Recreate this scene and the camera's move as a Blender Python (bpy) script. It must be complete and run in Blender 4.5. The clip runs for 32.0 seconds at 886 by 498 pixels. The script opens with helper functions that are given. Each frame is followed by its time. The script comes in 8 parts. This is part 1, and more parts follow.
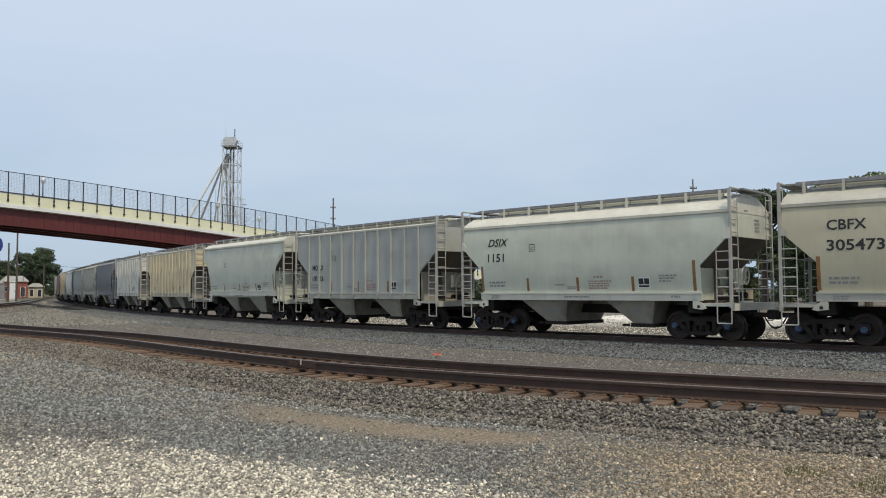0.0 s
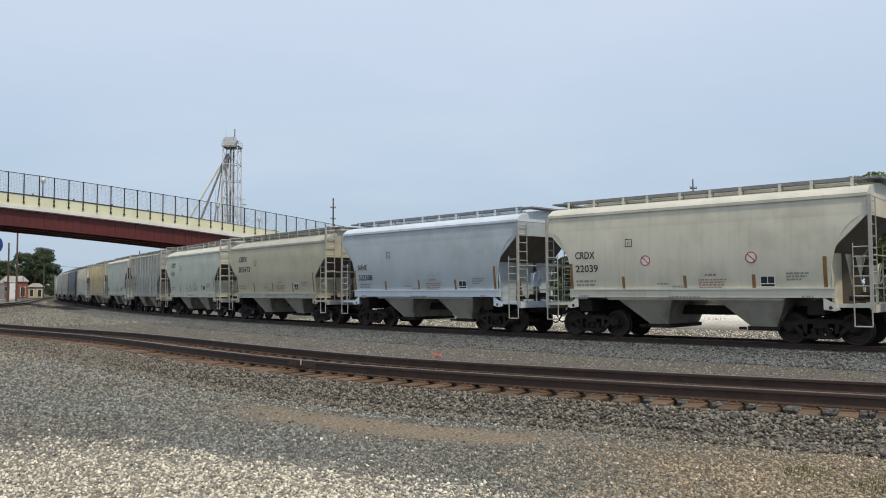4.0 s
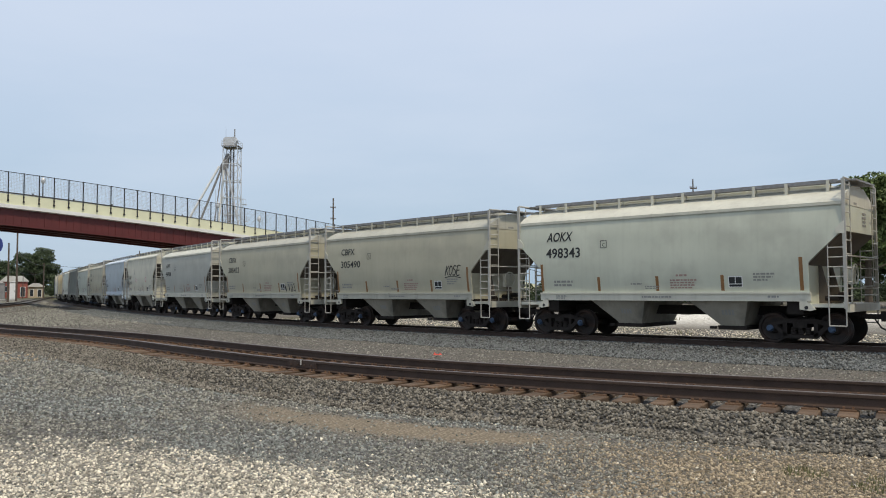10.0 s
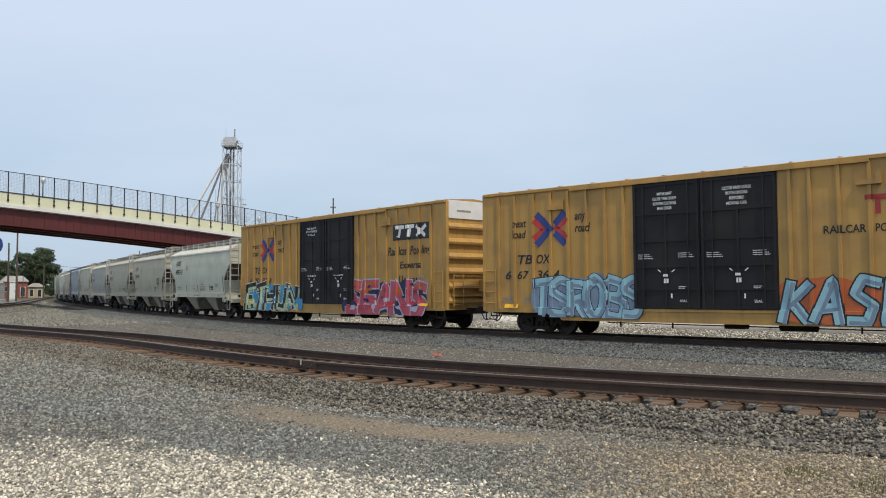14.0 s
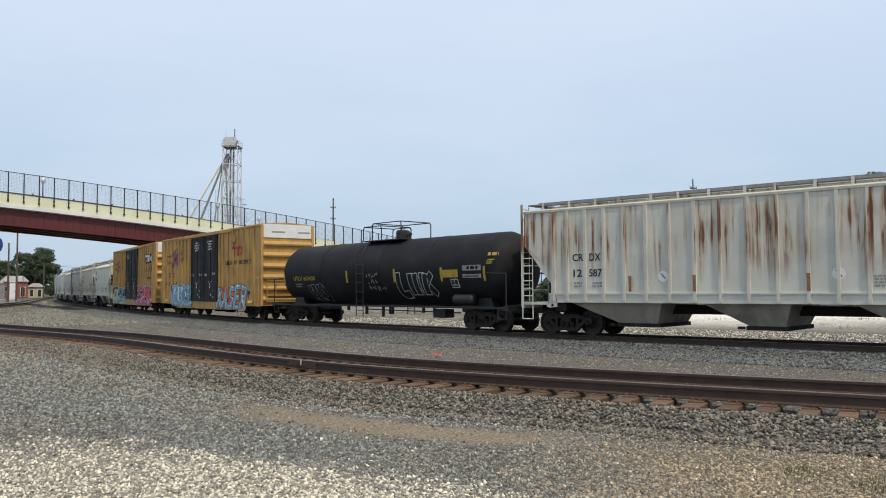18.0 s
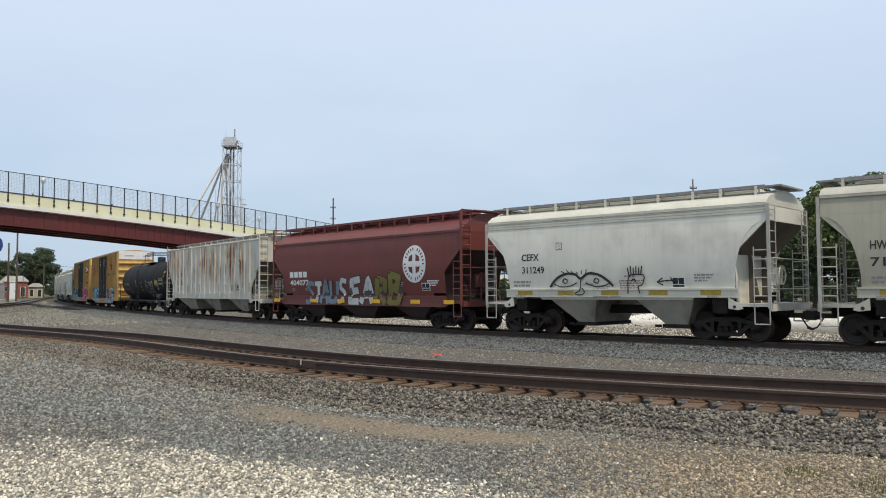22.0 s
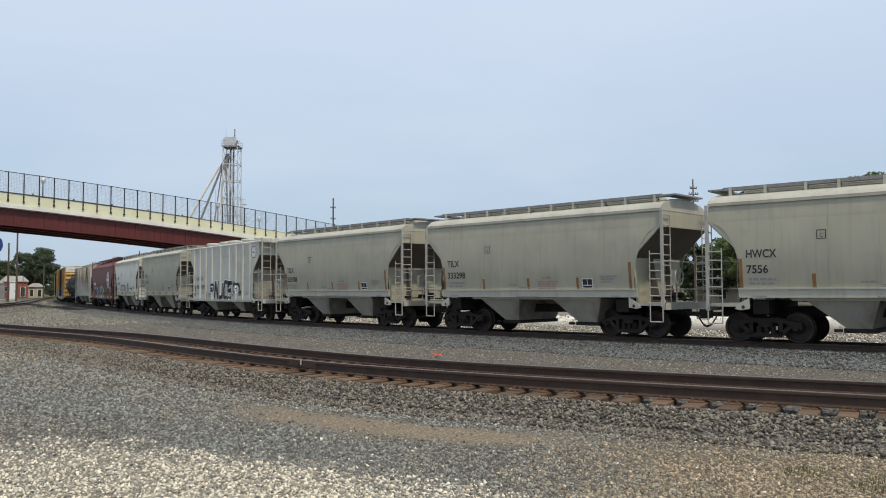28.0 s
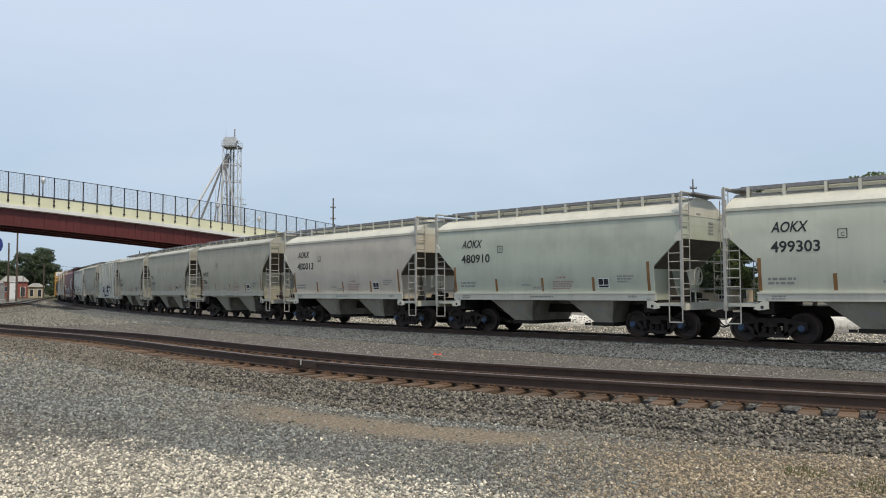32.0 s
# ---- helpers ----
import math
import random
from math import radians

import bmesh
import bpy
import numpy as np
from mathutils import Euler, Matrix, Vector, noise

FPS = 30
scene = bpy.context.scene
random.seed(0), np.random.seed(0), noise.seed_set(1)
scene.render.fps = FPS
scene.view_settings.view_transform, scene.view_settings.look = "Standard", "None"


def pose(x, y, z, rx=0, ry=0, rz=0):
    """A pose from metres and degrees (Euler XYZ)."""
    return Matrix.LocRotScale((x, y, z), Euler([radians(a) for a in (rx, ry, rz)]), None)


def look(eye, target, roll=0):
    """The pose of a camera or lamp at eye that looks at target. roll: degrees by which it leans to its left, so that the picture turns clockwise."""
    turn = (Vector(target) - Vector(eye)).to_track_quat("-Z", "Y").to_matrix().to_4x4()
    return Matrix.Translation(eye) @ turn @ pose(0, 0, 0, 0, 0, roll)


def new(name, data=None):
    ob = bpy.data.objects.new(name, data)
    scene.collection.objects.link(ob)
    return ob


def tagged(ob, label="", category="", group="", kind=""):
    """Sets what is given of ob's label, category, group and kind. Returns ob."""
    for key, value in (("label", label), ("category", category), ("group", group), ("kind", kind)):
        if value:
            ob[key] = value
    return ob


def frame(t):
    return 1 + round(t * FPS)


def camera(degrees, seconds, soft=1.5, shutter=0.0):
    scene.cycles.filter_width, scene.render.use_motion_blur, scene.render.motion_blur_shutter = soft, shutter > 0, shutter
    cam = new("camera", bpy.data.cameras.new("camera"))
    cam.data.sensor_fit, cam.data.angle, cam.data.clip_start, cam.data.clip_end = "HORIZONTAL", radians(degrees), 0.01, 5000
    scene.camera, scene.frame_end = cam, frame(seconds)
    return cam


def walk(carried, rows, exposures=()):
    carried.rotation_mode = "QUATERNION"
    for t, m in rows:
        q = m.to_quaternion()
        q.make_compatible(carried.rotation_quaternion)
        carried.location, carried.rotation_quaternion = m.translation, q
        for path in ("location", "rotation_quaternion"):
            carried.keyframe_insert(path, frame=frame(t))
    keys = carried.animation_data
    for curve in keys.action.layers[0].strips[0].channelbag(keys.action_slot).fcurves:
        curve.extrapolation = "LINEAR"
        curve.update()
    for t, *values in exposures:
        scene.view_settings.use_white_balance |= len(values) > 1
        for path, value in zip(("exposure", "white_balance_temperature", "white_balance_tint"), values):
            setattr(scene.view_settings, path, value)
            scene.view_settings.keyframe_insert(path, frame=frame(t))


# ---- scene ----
# ---- camera: it stands still on its tripod ----
EYE = Vector((0.0, 0.0, 1.57))
PITCH, LEAN = math.degrees(0.05065), 0.308
cam = camera(57.6, 32.0, soft=1.0)
stand = Matrix.Translation(EYE) @ pose(0, 0, 0, 90 + PITCH, 0, 0) @ pose(0, 0, 0, 0, 0, -LEAN)
walk(cam, [(0, stand), (32, stand)], exposures=[(0, -0.07), (3, -0.07), (9, -0.05), (12, -0.06), (13, 0.05), (14, 0.02), (18, 0.06), (22, 0.06), (25, -0.01), (32, -0.03)])

# ---- world and sun: a hazy noon sky ----
SUN_EL, SUN_AZ = radians(60), radians(148)      # azimuth clockwise from +y
world = bpy.data.worlds.new("sky")
world.use_nodes = True
scene.world = world
wn = world.node_tree.nodes
wl = world.node_tree.links
sky = wn.new("ShaderNodeTexSky")
sky.sky_type, sky.sun_disc = "NISHITA", False
sky.sun_elevation, sky.sun_rotation = SUN_EL, SUN_AZ
sky.air_density, sky.dust_density, sky.ozone_density = 1.0, 2.0, 1.0
# thin high haze veils the blue: paler higher up
tc = wn.new("ShaderNodeTexCoord")
sep = wn.new("ShaderNodeSeparateXYZ")
wl.new(tc.outputs["Generated"], sep.inputs[0])
rise = wn.new("ShaderNodeMapRange")
rise.inputs["From Min"].default_value, rise.inputs["From Max"].default_value = 0.0, 0.34
wl.new(sep.outputs["Z"], rise.inputs["Value"])
haze = wn.new("ShaderNodeMix")
haze.data_type = "RGBA"
haze.inputs["A"].default_value = (4.2, 5.65, 7.1, 1)
haze.inputs["B"].default_value = (6.7, 7.7, 9.35, 1)
wl.new(rise.outputs["Result"], haze.inputs["Factor"])
veil = wn.new("ShaderNodeMix")
veil.data_type = "RGBA"
veil.inputs["Factor"].default_value = 0.85
bg = wn["Background"]
bg.inputs["Strength"].default_value = 0.105
wl.new(sky.outputs[0], veil.inputs["A"])
wisp = wn.new("ShaderNodeTexNoise")
wisp.inputs["Scale"].default_value, wisp.inputs["Detail"].default_value = 1.0, 6
stretch = wn.new("ShaderNodeMapping")
stretch.inputs["Scale"].default_value = (2.2, 2.2, 9.0)
stretch.inputs["Rotation"].default_value = (0.0, 0.25, 0.0)
wl.new(tc.outputs["Generated"], stretch.inputs[0])
wl.new(stretch.outputs[0], wisp.inputs["Vector"])
thin = wn.new("ShaderNodeMapRange")
for key, value in (("From Min", 0.42), ("From Max", 0.72), ("To Min", 0.0), ("To Max", 0.42)):
    thin.inputs[key].default_value = value
wl.new(wisp.outputs["Fac"], thin.inputs["Value"])
cirrus = wn.new("ShaderNodeMix")
cirrus.data_type = "RGBA"
cirrus.inputs["B"].default_value = (7.6, 8.3, 9.5, 1)
wl.new(thin.outputs["Result"], cirrus.inputs["Factor"])
wl.new(haze.outputs["Result"], cirrus.inputs["A"])
wl.new(cirrus.outputs["Result"], veil.inputs["B"])
wl.new(veil.outputs["Result"], bg.inputs[0])
lamp = bpy.data.lights.new("sun", "SUN")
lamp.energy, lamp.angle, lamp.color = 2.7, radians(2.5), (1.0, 0.88, 0.70)
sun = new("sun", lamp)
to_sun = Vector((math.sin(SUN_AZ) * math.cos(SUN_EL), math.cos(SUN_AZ) * math.cos(SUN_EL), math.sin(SUN_EL)))
sun.matrix_world = look(to_sun * 300, (0, 0, 0))


# ---- the lines of the two tracks ----
def train_line():
    """Centre-line of the train's track, s in metres along it: it bends away from the camera."""
    s = np.linspace(-330, 560, 3561)
    k = 0.007136 + (0.000602 - 0.007136) / (1 + np.exp(-(s - 51.397) / 8)) + (0.001787 - 0.000602) / (1 + np.exp(-(s - 130.38) / 8))
    k = k * np.clip((s + 60) / 40, 0, 1)
    h = np.concatenate([[0], np.cumsum((k[1:] + k[:-1]) / 2 * np.diff(s))])
    i0 = int(np.argmin(abs(s)))
    h += 0.660537 - h[i0]
    dx, dy = -np.cos(h), np.sin(h)
    x = np.concatenate([[0], np.cumsum((dx[1:] + dx[:-1]) / 2 * np.diff(s))])
    y = np.concatenate([[0], np.cumsum((dy[1:] + dy[:-1]) / 2 * np.diff(s))])
    return s, x - x[i0] + 24.913 * math.sin(0.660537), y - y[i0] + 24.913 * math.cos(0.660537)


TS, TX, TY = train_line()


def on_train(s, lat=0.0, z=0.0):
    """A place on the train's track: lat metres towards the camera from its centre-line."""
    a = np.array([np.interp(s, TS, TX), np.interp(s, TS, TY)])
    b = np.array([np.interp(s + 0.5, TS, TX), np.interp(s + 0.5, TS, TY)])
    d = (b - a) / np.hypot(*(b - a))
    return Vector((a[0] - d[1] * lat, a[1] + d[0] * lat, z))


NEAR_Z = 0.30                                    # the near track's rail top
WAY = [(40, -7.5), (26, -0.6), (16, 4.4), (9.3, 8.1), (5.55, 10.22), (2.61, 11.92), (0.14, 13.56), (-1.98, 15.32), (-5.0, 18.62), (-9.93, 24.31),
       (-16.5, 30.3), (-26, 40.0), (-35, 54), (-40.5, 68), (-44.5, 80), (-53, 101.5), (-66, 130), (-89, 182), (-108, 235), (-122, 290)]


def smooth_line(points, step=0.25):
    p = [Vector((a, b, 0)) for a, b in points]
    p = [p[0] * 2 - p[1]] + p + [p[-1] * 2 - p[-2]]
    out = []
    for i in range(1, len(p) - 2):
        n = max(2, int((p[i + 1] - p[i]).length / step))
        for j in range(n):
            t = j / n
            out.append(0.5 * (2 * p[i] + (p[i + 1] - p[i - 1]) * t + (2 * p[i - 1] - 5 * p[i] + 4 * p[i + 1] - p[i + 2]) * t * t
                              + (3 * p[i] - p[i - 1] - 3 * p[i + 1] + p[i + 2]) * t ** 3))
    a = np.array([(v.x, v.y) for v in out])
    for _ in range(30):
        a[1:-1] = a[1:-1] * 0.5 + (a[2:] + a[:-2]) * 0.25
    s = np.concatenate([[0], np.cumsum(np.hypot(*np.diff(a, axis=0).T))])
    return s, a[:, 0], a[:, 1]


NS, NX, NY = smooth_line(WAY)


def on_near(s, lat=0.0, z=0.0):
    a = np.array([np.interp(s, NS, NX), np.interp(s, NS, NY)])
    b = np.array([np.interp(s + 0.5, NS, NX), np.interp(s + 0.5, NS, NY)])
    d = (b - a) / max(1e-6, np.hypot(*(b - a)))
    return Vector((a[0] - d[1] * lat, a[1] + d[0] * lat, z))


def travelled(t):
    """How far the train has gone at t seconds."""
    u = (t - 16) / 16
    return 8.13163 * t + 0.220065 * u * u * 16 - 0.05541 * (u ** 3 - u) * 16


# ---- materials ----
def material(name, color, rough=0.7, metal=0.0, vary=0.25, scale=3.0, bump=0.0, bump_scale=30.0, streak=0.0, streak_color=(0.1, 0.07, 0.05), island=0.0, spec=0.5,
             stain=None, stain_amount=0.0, stain_scale=0.6, grain=60.0, piece=0.0, streak_from=0.5, streak_width=0.28):
    """A painted or natural surface: two scales of noise in its colour, optional streaks that run down, stains and relief."""
    m = bpy.data.materials.new(name)
    m.use_nodes = True
    n, l = m.node_tree.nodes, m.node_tree.links
    b = n["Principled BSDF"]
    b.inputs["Roughness"].default_value, b.inputs["Metallic"].default_value = rough, metal
    b.inputs["Specular IOR Level"].default_value = spec
    tc = n.new("ShaderNodeTexCoord")

    def noise_tex(sc, detail, stretch=None):
        t = n.new("ShaderNodeTexNoise")
        t.inputs["Scale"].default_value, t.inputs["Detail"].default_value = sc, detail
        if stretch:
            mp = n.new("ShaderNodeMapping")
            mp.inputs["Scale"].default_value = stretch
            l.new(tc.outputs["Object"], mp.inputs[0])
            l.new(mp.outputs[0], t.inputs["Vector"])
        else:
            l.new(tc.outputs["Object"], t.inputs["Vector"])
        return t.outputs["Fac"]

    def ramp(fac, lo, hi):
        r = n.new("ShaderNodeMapRange")
        r.inputs["From Min"].default_value, r.inputs["From Max"].default_value = lo, hi
        l.new(fac, r.inputs["Value"])
        return r.outputs["Result"]

    def mix(fac, a, c, kind="MIX"):
        x = n.new("ShaderNodeMix")
        x.data_type, x.blend_type = "RGBA", kind
        for sock, v in ((x.inputs["Factor"], fac), (x.inputs["A"], a), (x.inputs["B"], c)):
            if isinstance(v, (int, float)):
                sock.default_value = v
            elif isinstance(v, tuple):
                sock.default_value = (*v, 1)
            else:
                l.new(v, sock)
        return x.outputs["Result"]

    dark = tuple(c * (1 - vary) for c in color)
    light = tuple(min(1, c * (1 + vary * 0.6)) for c in color)
    col = mix(ramp(noise_tex(scale, 4), 0.3, 0.7), dark, light)
    col = mix(0.35 * min(1, vary * 3), col, mix(ramp(noise_tex(grain, 2), 0.35, 0.65), dark, light))
    if stain:
        col = mix(mix(stain_amount, (0, 0, 0), ramp(noise_tex(stain_scale, 5), 0.48, 0.66), "MIX"), col, stain)
    if streak:
        s = ramp(noise_tex(1.0, 3, (7.0, 7.0, 0.35)), streak_from, streak_from + streak_width)
        col = mix(mix(streak, (0, 0, 0), s), col, streak_color)
    if island or piece:
        g = n.new("ShaderNodeNewGeometry").outputs["Random Per Island"] if island else n.new("ShaderNodeObjectInfo").outputs["Random"]
        a = island or piece
        h = n.new("ShaderNodeHueSaturation")
        r = n.new("ShaderNodeMapRange")
        r.inputs["To Min"].default_value, r.inputs["To Max"].default_value = 1 - a, 1 + a
        l.new(g, r.inputs["Value"])
        l.new(r.outputs["Result"], h.inputs["Value"])
        l.new(col, h.inputs["Color"])
        col = h.outputs["Color"]
    l.new(col, b.inputs["Base Color"])
    if bump:
        bp = n.new("ShaderNodeBump")
        bp.inputs["Strength"].default_value, bp.inputs["Distance"].default_value = bump, 0.02
        l.new(noise_tex(bump_scale, 4), bp.inputs["Height"])
        l.new(bp.outputs[0], b.inputs["Normal"])
    return m


def car_paint(name, color, streak=0.10, streak_color=(0.16, 0.14, 0.11), stain=(0.22, 0.2, 0.17), amount=0.25, rough=0.55, streak_from=0.5, streak_width=0.28):
    return material(name, color, rough, streak_from=streak_from, streak_width=streak_width, vary=0.10, scale=0.8, streak=streak, streak_color=streak_color, stain=stain, stain_amount=amount, stain_scale=0.9, bump=0.06, bump_scale=4)


M = {
    "black": material("black_paint", (0.02, 0.02, 0.022), 0.5, vary=0.3),
    "letter": material("black_lettering", (0.02, 0.022, 0.022), 0.6, vary=0.2),
    "white": material("white_paint", (0.75, 0.76, 0.74), 0.6, vary=0.08),
    "faded": material("faded_lettering", (0.27, 0.27, 0.25), 0.7, vary=0.2),
    "faded_red": material("faded_red_lettering", (0.33, 0.22, 0.19), 0.7, vary=0.2),
    "orange": material("orange_reflector", (0.25, 0.125, 0.045), 0.4, vary=0.25, scale=5),
    "yellow": material("yellow_reflector", (0.75, 0.42, 0.02), 0.4, vary=0.12),
    "truck": material("truck_cast_steel", (0.027, 0.022, 0.019), 0.8, spec=0.3, vary=0.45, scale=6, bump=0.3, bump_scale=25),
    "wheel": material("wheel_steel", (0.032, 0.026, 0.023), 0.6, metal=0.3, vary=0.45, scale=5, stain=(0.08, 0.036, 0.02), stain_amount=0.5, stain_scale=3),
    "tread": material("polished_tread", (0.4, 0.38, 0.36), 0.3, metal=0.9, vary=0.2),
    "cap": material("blue_bearing_cap", (0.05, 0.09, 0.16), 0.5, vary=0.3),
    "rubber": material("black_rubber", (0.02, 0.02, 0.02), 0.8, vary=0.2),
    "under": material("underframe_grime", (0.026, 0.022, 0.019), 0.9, spec=0.2, vary=0.4, scale=3, bump=0.2),
    "grate": material("galvanised_grating", (0.25, 0.25, 0.25), 0.6, metal=0.3, vary=0.3, scale=12),
    "rail": material("rail_steel", (0.060, 0.037, 0.026), 0.7, metal=0.15, vary=0.35, scale=4, bump=0.15),
    "head": material("rail_head", (0.13, 0.105, 0.09), 0.45, metal=0.3, vary=0.25),
    "tie": material("weathered_tie", (0.125, 0.079, 0.046), 0.9, vary=0.6, scale=4, bump=0.5, bump_scale=25, piece=0.3),
    "plate": material("rusty_tie_plate", (0.14, 0.078, 0.042), 0.8, vary=0.35, scale=8),
    "girder": material("red_girder_paint", (0.10, 0.015, 0.013), 0.55, vary=0.2, scale=0.6, streak=0.2, streak_color=(0.07, 0.02, 0.02)),
    "cream": material("cream_concrete", (0.71, 0.71, 0.50), 0.8, vary=0.08, scale=0.7, bump=0.1),
    "ledge": material("grey_concrete_ledge", (0.72, 0.72, 0.68), 0.85, vary=0.12, scale=0.7),
    "concrete": material("concrete", (0.4, 0.39, 0.36), 0.9, vary=0.2, scale=0.6, bump=0.2),
    "fence": material("black_fence_paint", (0.018, 0.018, 0.02), 0.5, vary=0.2),
    "ladder": material("dull_ladder_paint", (0.40, 0.39, 0.35), 0.6, vary=0.2, scale=4),
    "galv": material("galvanised_steel", (0.58, 0.59, 0.59), 0.5, metal=0.4, vary=0.2, scale=1.0),
    "galv_dark": material("weathered_steel", (0.27, 0.26, 0.25), 0.6, metal=0.3, vary=0.3, scale=1.0),
    "wood": material("weathered_pole_wood", (0.11, 0.085, 0.065), 0.9, vary=0.35, scale=3, bump=0.3, streak=0.3),
    "brick_red": material("red_brick_far", (0.28, 0.085, 0.065), 0.85, vary=0.25, scale=1.0, bump=0.2),
    "tan_wall": material("tan_wall", (0.5, 0.42, 0.3), 0.85, vary=0.15, scale=0.5),
    "roof_pale": material("pale_metal_roof", (0.55, 0.54, 0.5), 0.6, vary=0.15, scale=0.5),
    "glass": material("dark_window_glass", (0.03, 0.035, 0.04), 0.1, vary=0.1),
    "bark": material("bark", (0.09, 0.07, 0.05), 0.95, vary=0.4, scale=6, bump=0.6),
    "leaf": material("foliage", (0.047, 0.070, 0.027), 0.75, vary=0.4, scale=0.5, island=0.45),
    # the same foliage with the air's haze over distance mixed into its green
    "leaf_hazed": material("foliage_hazed", (0.072, 0.100, 0.048), 0.8, vary=0.35, scale=0.5, island=0.4),
    "leaf2": material("foliage_light", (0.11, 0.15, 0.045), 0.75, vary=0.35, scale=0.5, island=0.4),
    "weed": material("weeds", (0.15, 0.15, 0.06), 0.8, vary=0.3, island=0.3),
    "litter": material("red_litter", (0.55, 0.06, 0.03), 0.5, vary=0.2, scale=20),
    "blue": material("logo_blue", (0.035, 0.06, 0.25), 0.6, vary=0.12),
    "red": material("logo_red", (0.5, 0.05, 0.04), 0.6, vary=0.12),
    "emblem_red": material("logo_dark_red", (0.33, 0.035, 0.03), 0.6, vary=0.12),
    "g_sky": material("spray_light_blue", (0.30, 0.53, 0.60), 0.6, vary=0.15, scale=2),
    "g_dusk": material("spray_grey_blue", (0.20, 0.27, 0.36), 0.6, vary=0.2, scale=2),
    "g_azure": material("spray_azure", (0.06, 0.29, 0.50), 0.6, vary=0.3, scale=2),
    "g_rose": material("spray_rose", (0.50, 0.09, 0.13), 0.6, vary=0.25, scale=2),
    "g_lilac": material("spray_lilac", (0.42, 0.42, 0.52), 0.6, vary=0.2, scale=2),
    "g_lime": material("spray_pale_lime", (0.42, 0.54, 0.34), 0.6, vary=0.2, scale=2),
    "g_cyan": material("spray_cyan", (0.16, 0.42, 0.55), 0.6, vary=0.25, scale=2),
    "g_pale": material("spray_pale_green", (0.42, 0.52, 0.42), 0.6, vary=0.2, scale=2),
    "g_red": material("spray_red", (0.5, 0.05, 0.07), 0.6, vary=0.25, scale=2),
    "g_mauve": material("spray_mauve", (0.42, 0.33, 0.42), 0.6, vary=0.25, scale=2),
    "g_orange": material("spray_orange", (0.50, 0.13, 0.04), 0.6, vary=0.25, scale=2),
    "g_navy": material("spray_navy", (0.02, 0.025, 0.09), 0.6, vary=0.25, scale=2),
    "g_grey": material("spray_grey", (0.34, 0.37, 0.40), 0.6, vary=0.3, scale=1.2),
    "g_silver": material("spray_silver", (0.50, 0.52, 0.50), 0.55, vary=0.25, scale=1.2),
    "g_olive": material("spray_olive", (0.18, 0.15, 0.03), 0.6, vary=0.3, scale=1.2),
    "g_blue": material("spray_steel_blue", (0.18, 0.23, 0.29), 0.6, vary=0.3, scale=1.2),
    "door": material("black_door_paint", (0.019, 0.019, 0.021), 0.6, vary=0.35, scale=1.5, spec=0.25, stain=(0.05, 0.04, 0.03), stain_amount=0.3),
    # grime, darkened further to hold the shade under the car ends
    "grime_shade": material("brown_grime_and_shade", (0.115, 0.097, 0.078), 0.85, vary=0.3, scale=1.2, streak=0.4, streak_color=(0.06, 0.05, 0.04), bump=0.1),
    "bay_grime": material("dusty_bay_paint", (0.31, 0.29, 0.235), 0.8, vary=0.2, scale=1.2, streak=0.35, streak_color=(0.14, 0.12, 0.095), stain=(0.05, 0.042, 0.036), stain_amount=0.6, stain_scale=1.1, bump=0.1),
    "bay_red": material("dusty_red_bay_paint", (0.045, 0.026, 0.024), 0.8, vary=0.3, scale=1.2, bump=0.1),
    "alu": material("white_end_panel", (0.72, 0.71, 0.68), 0.5, vary=0.08),
}


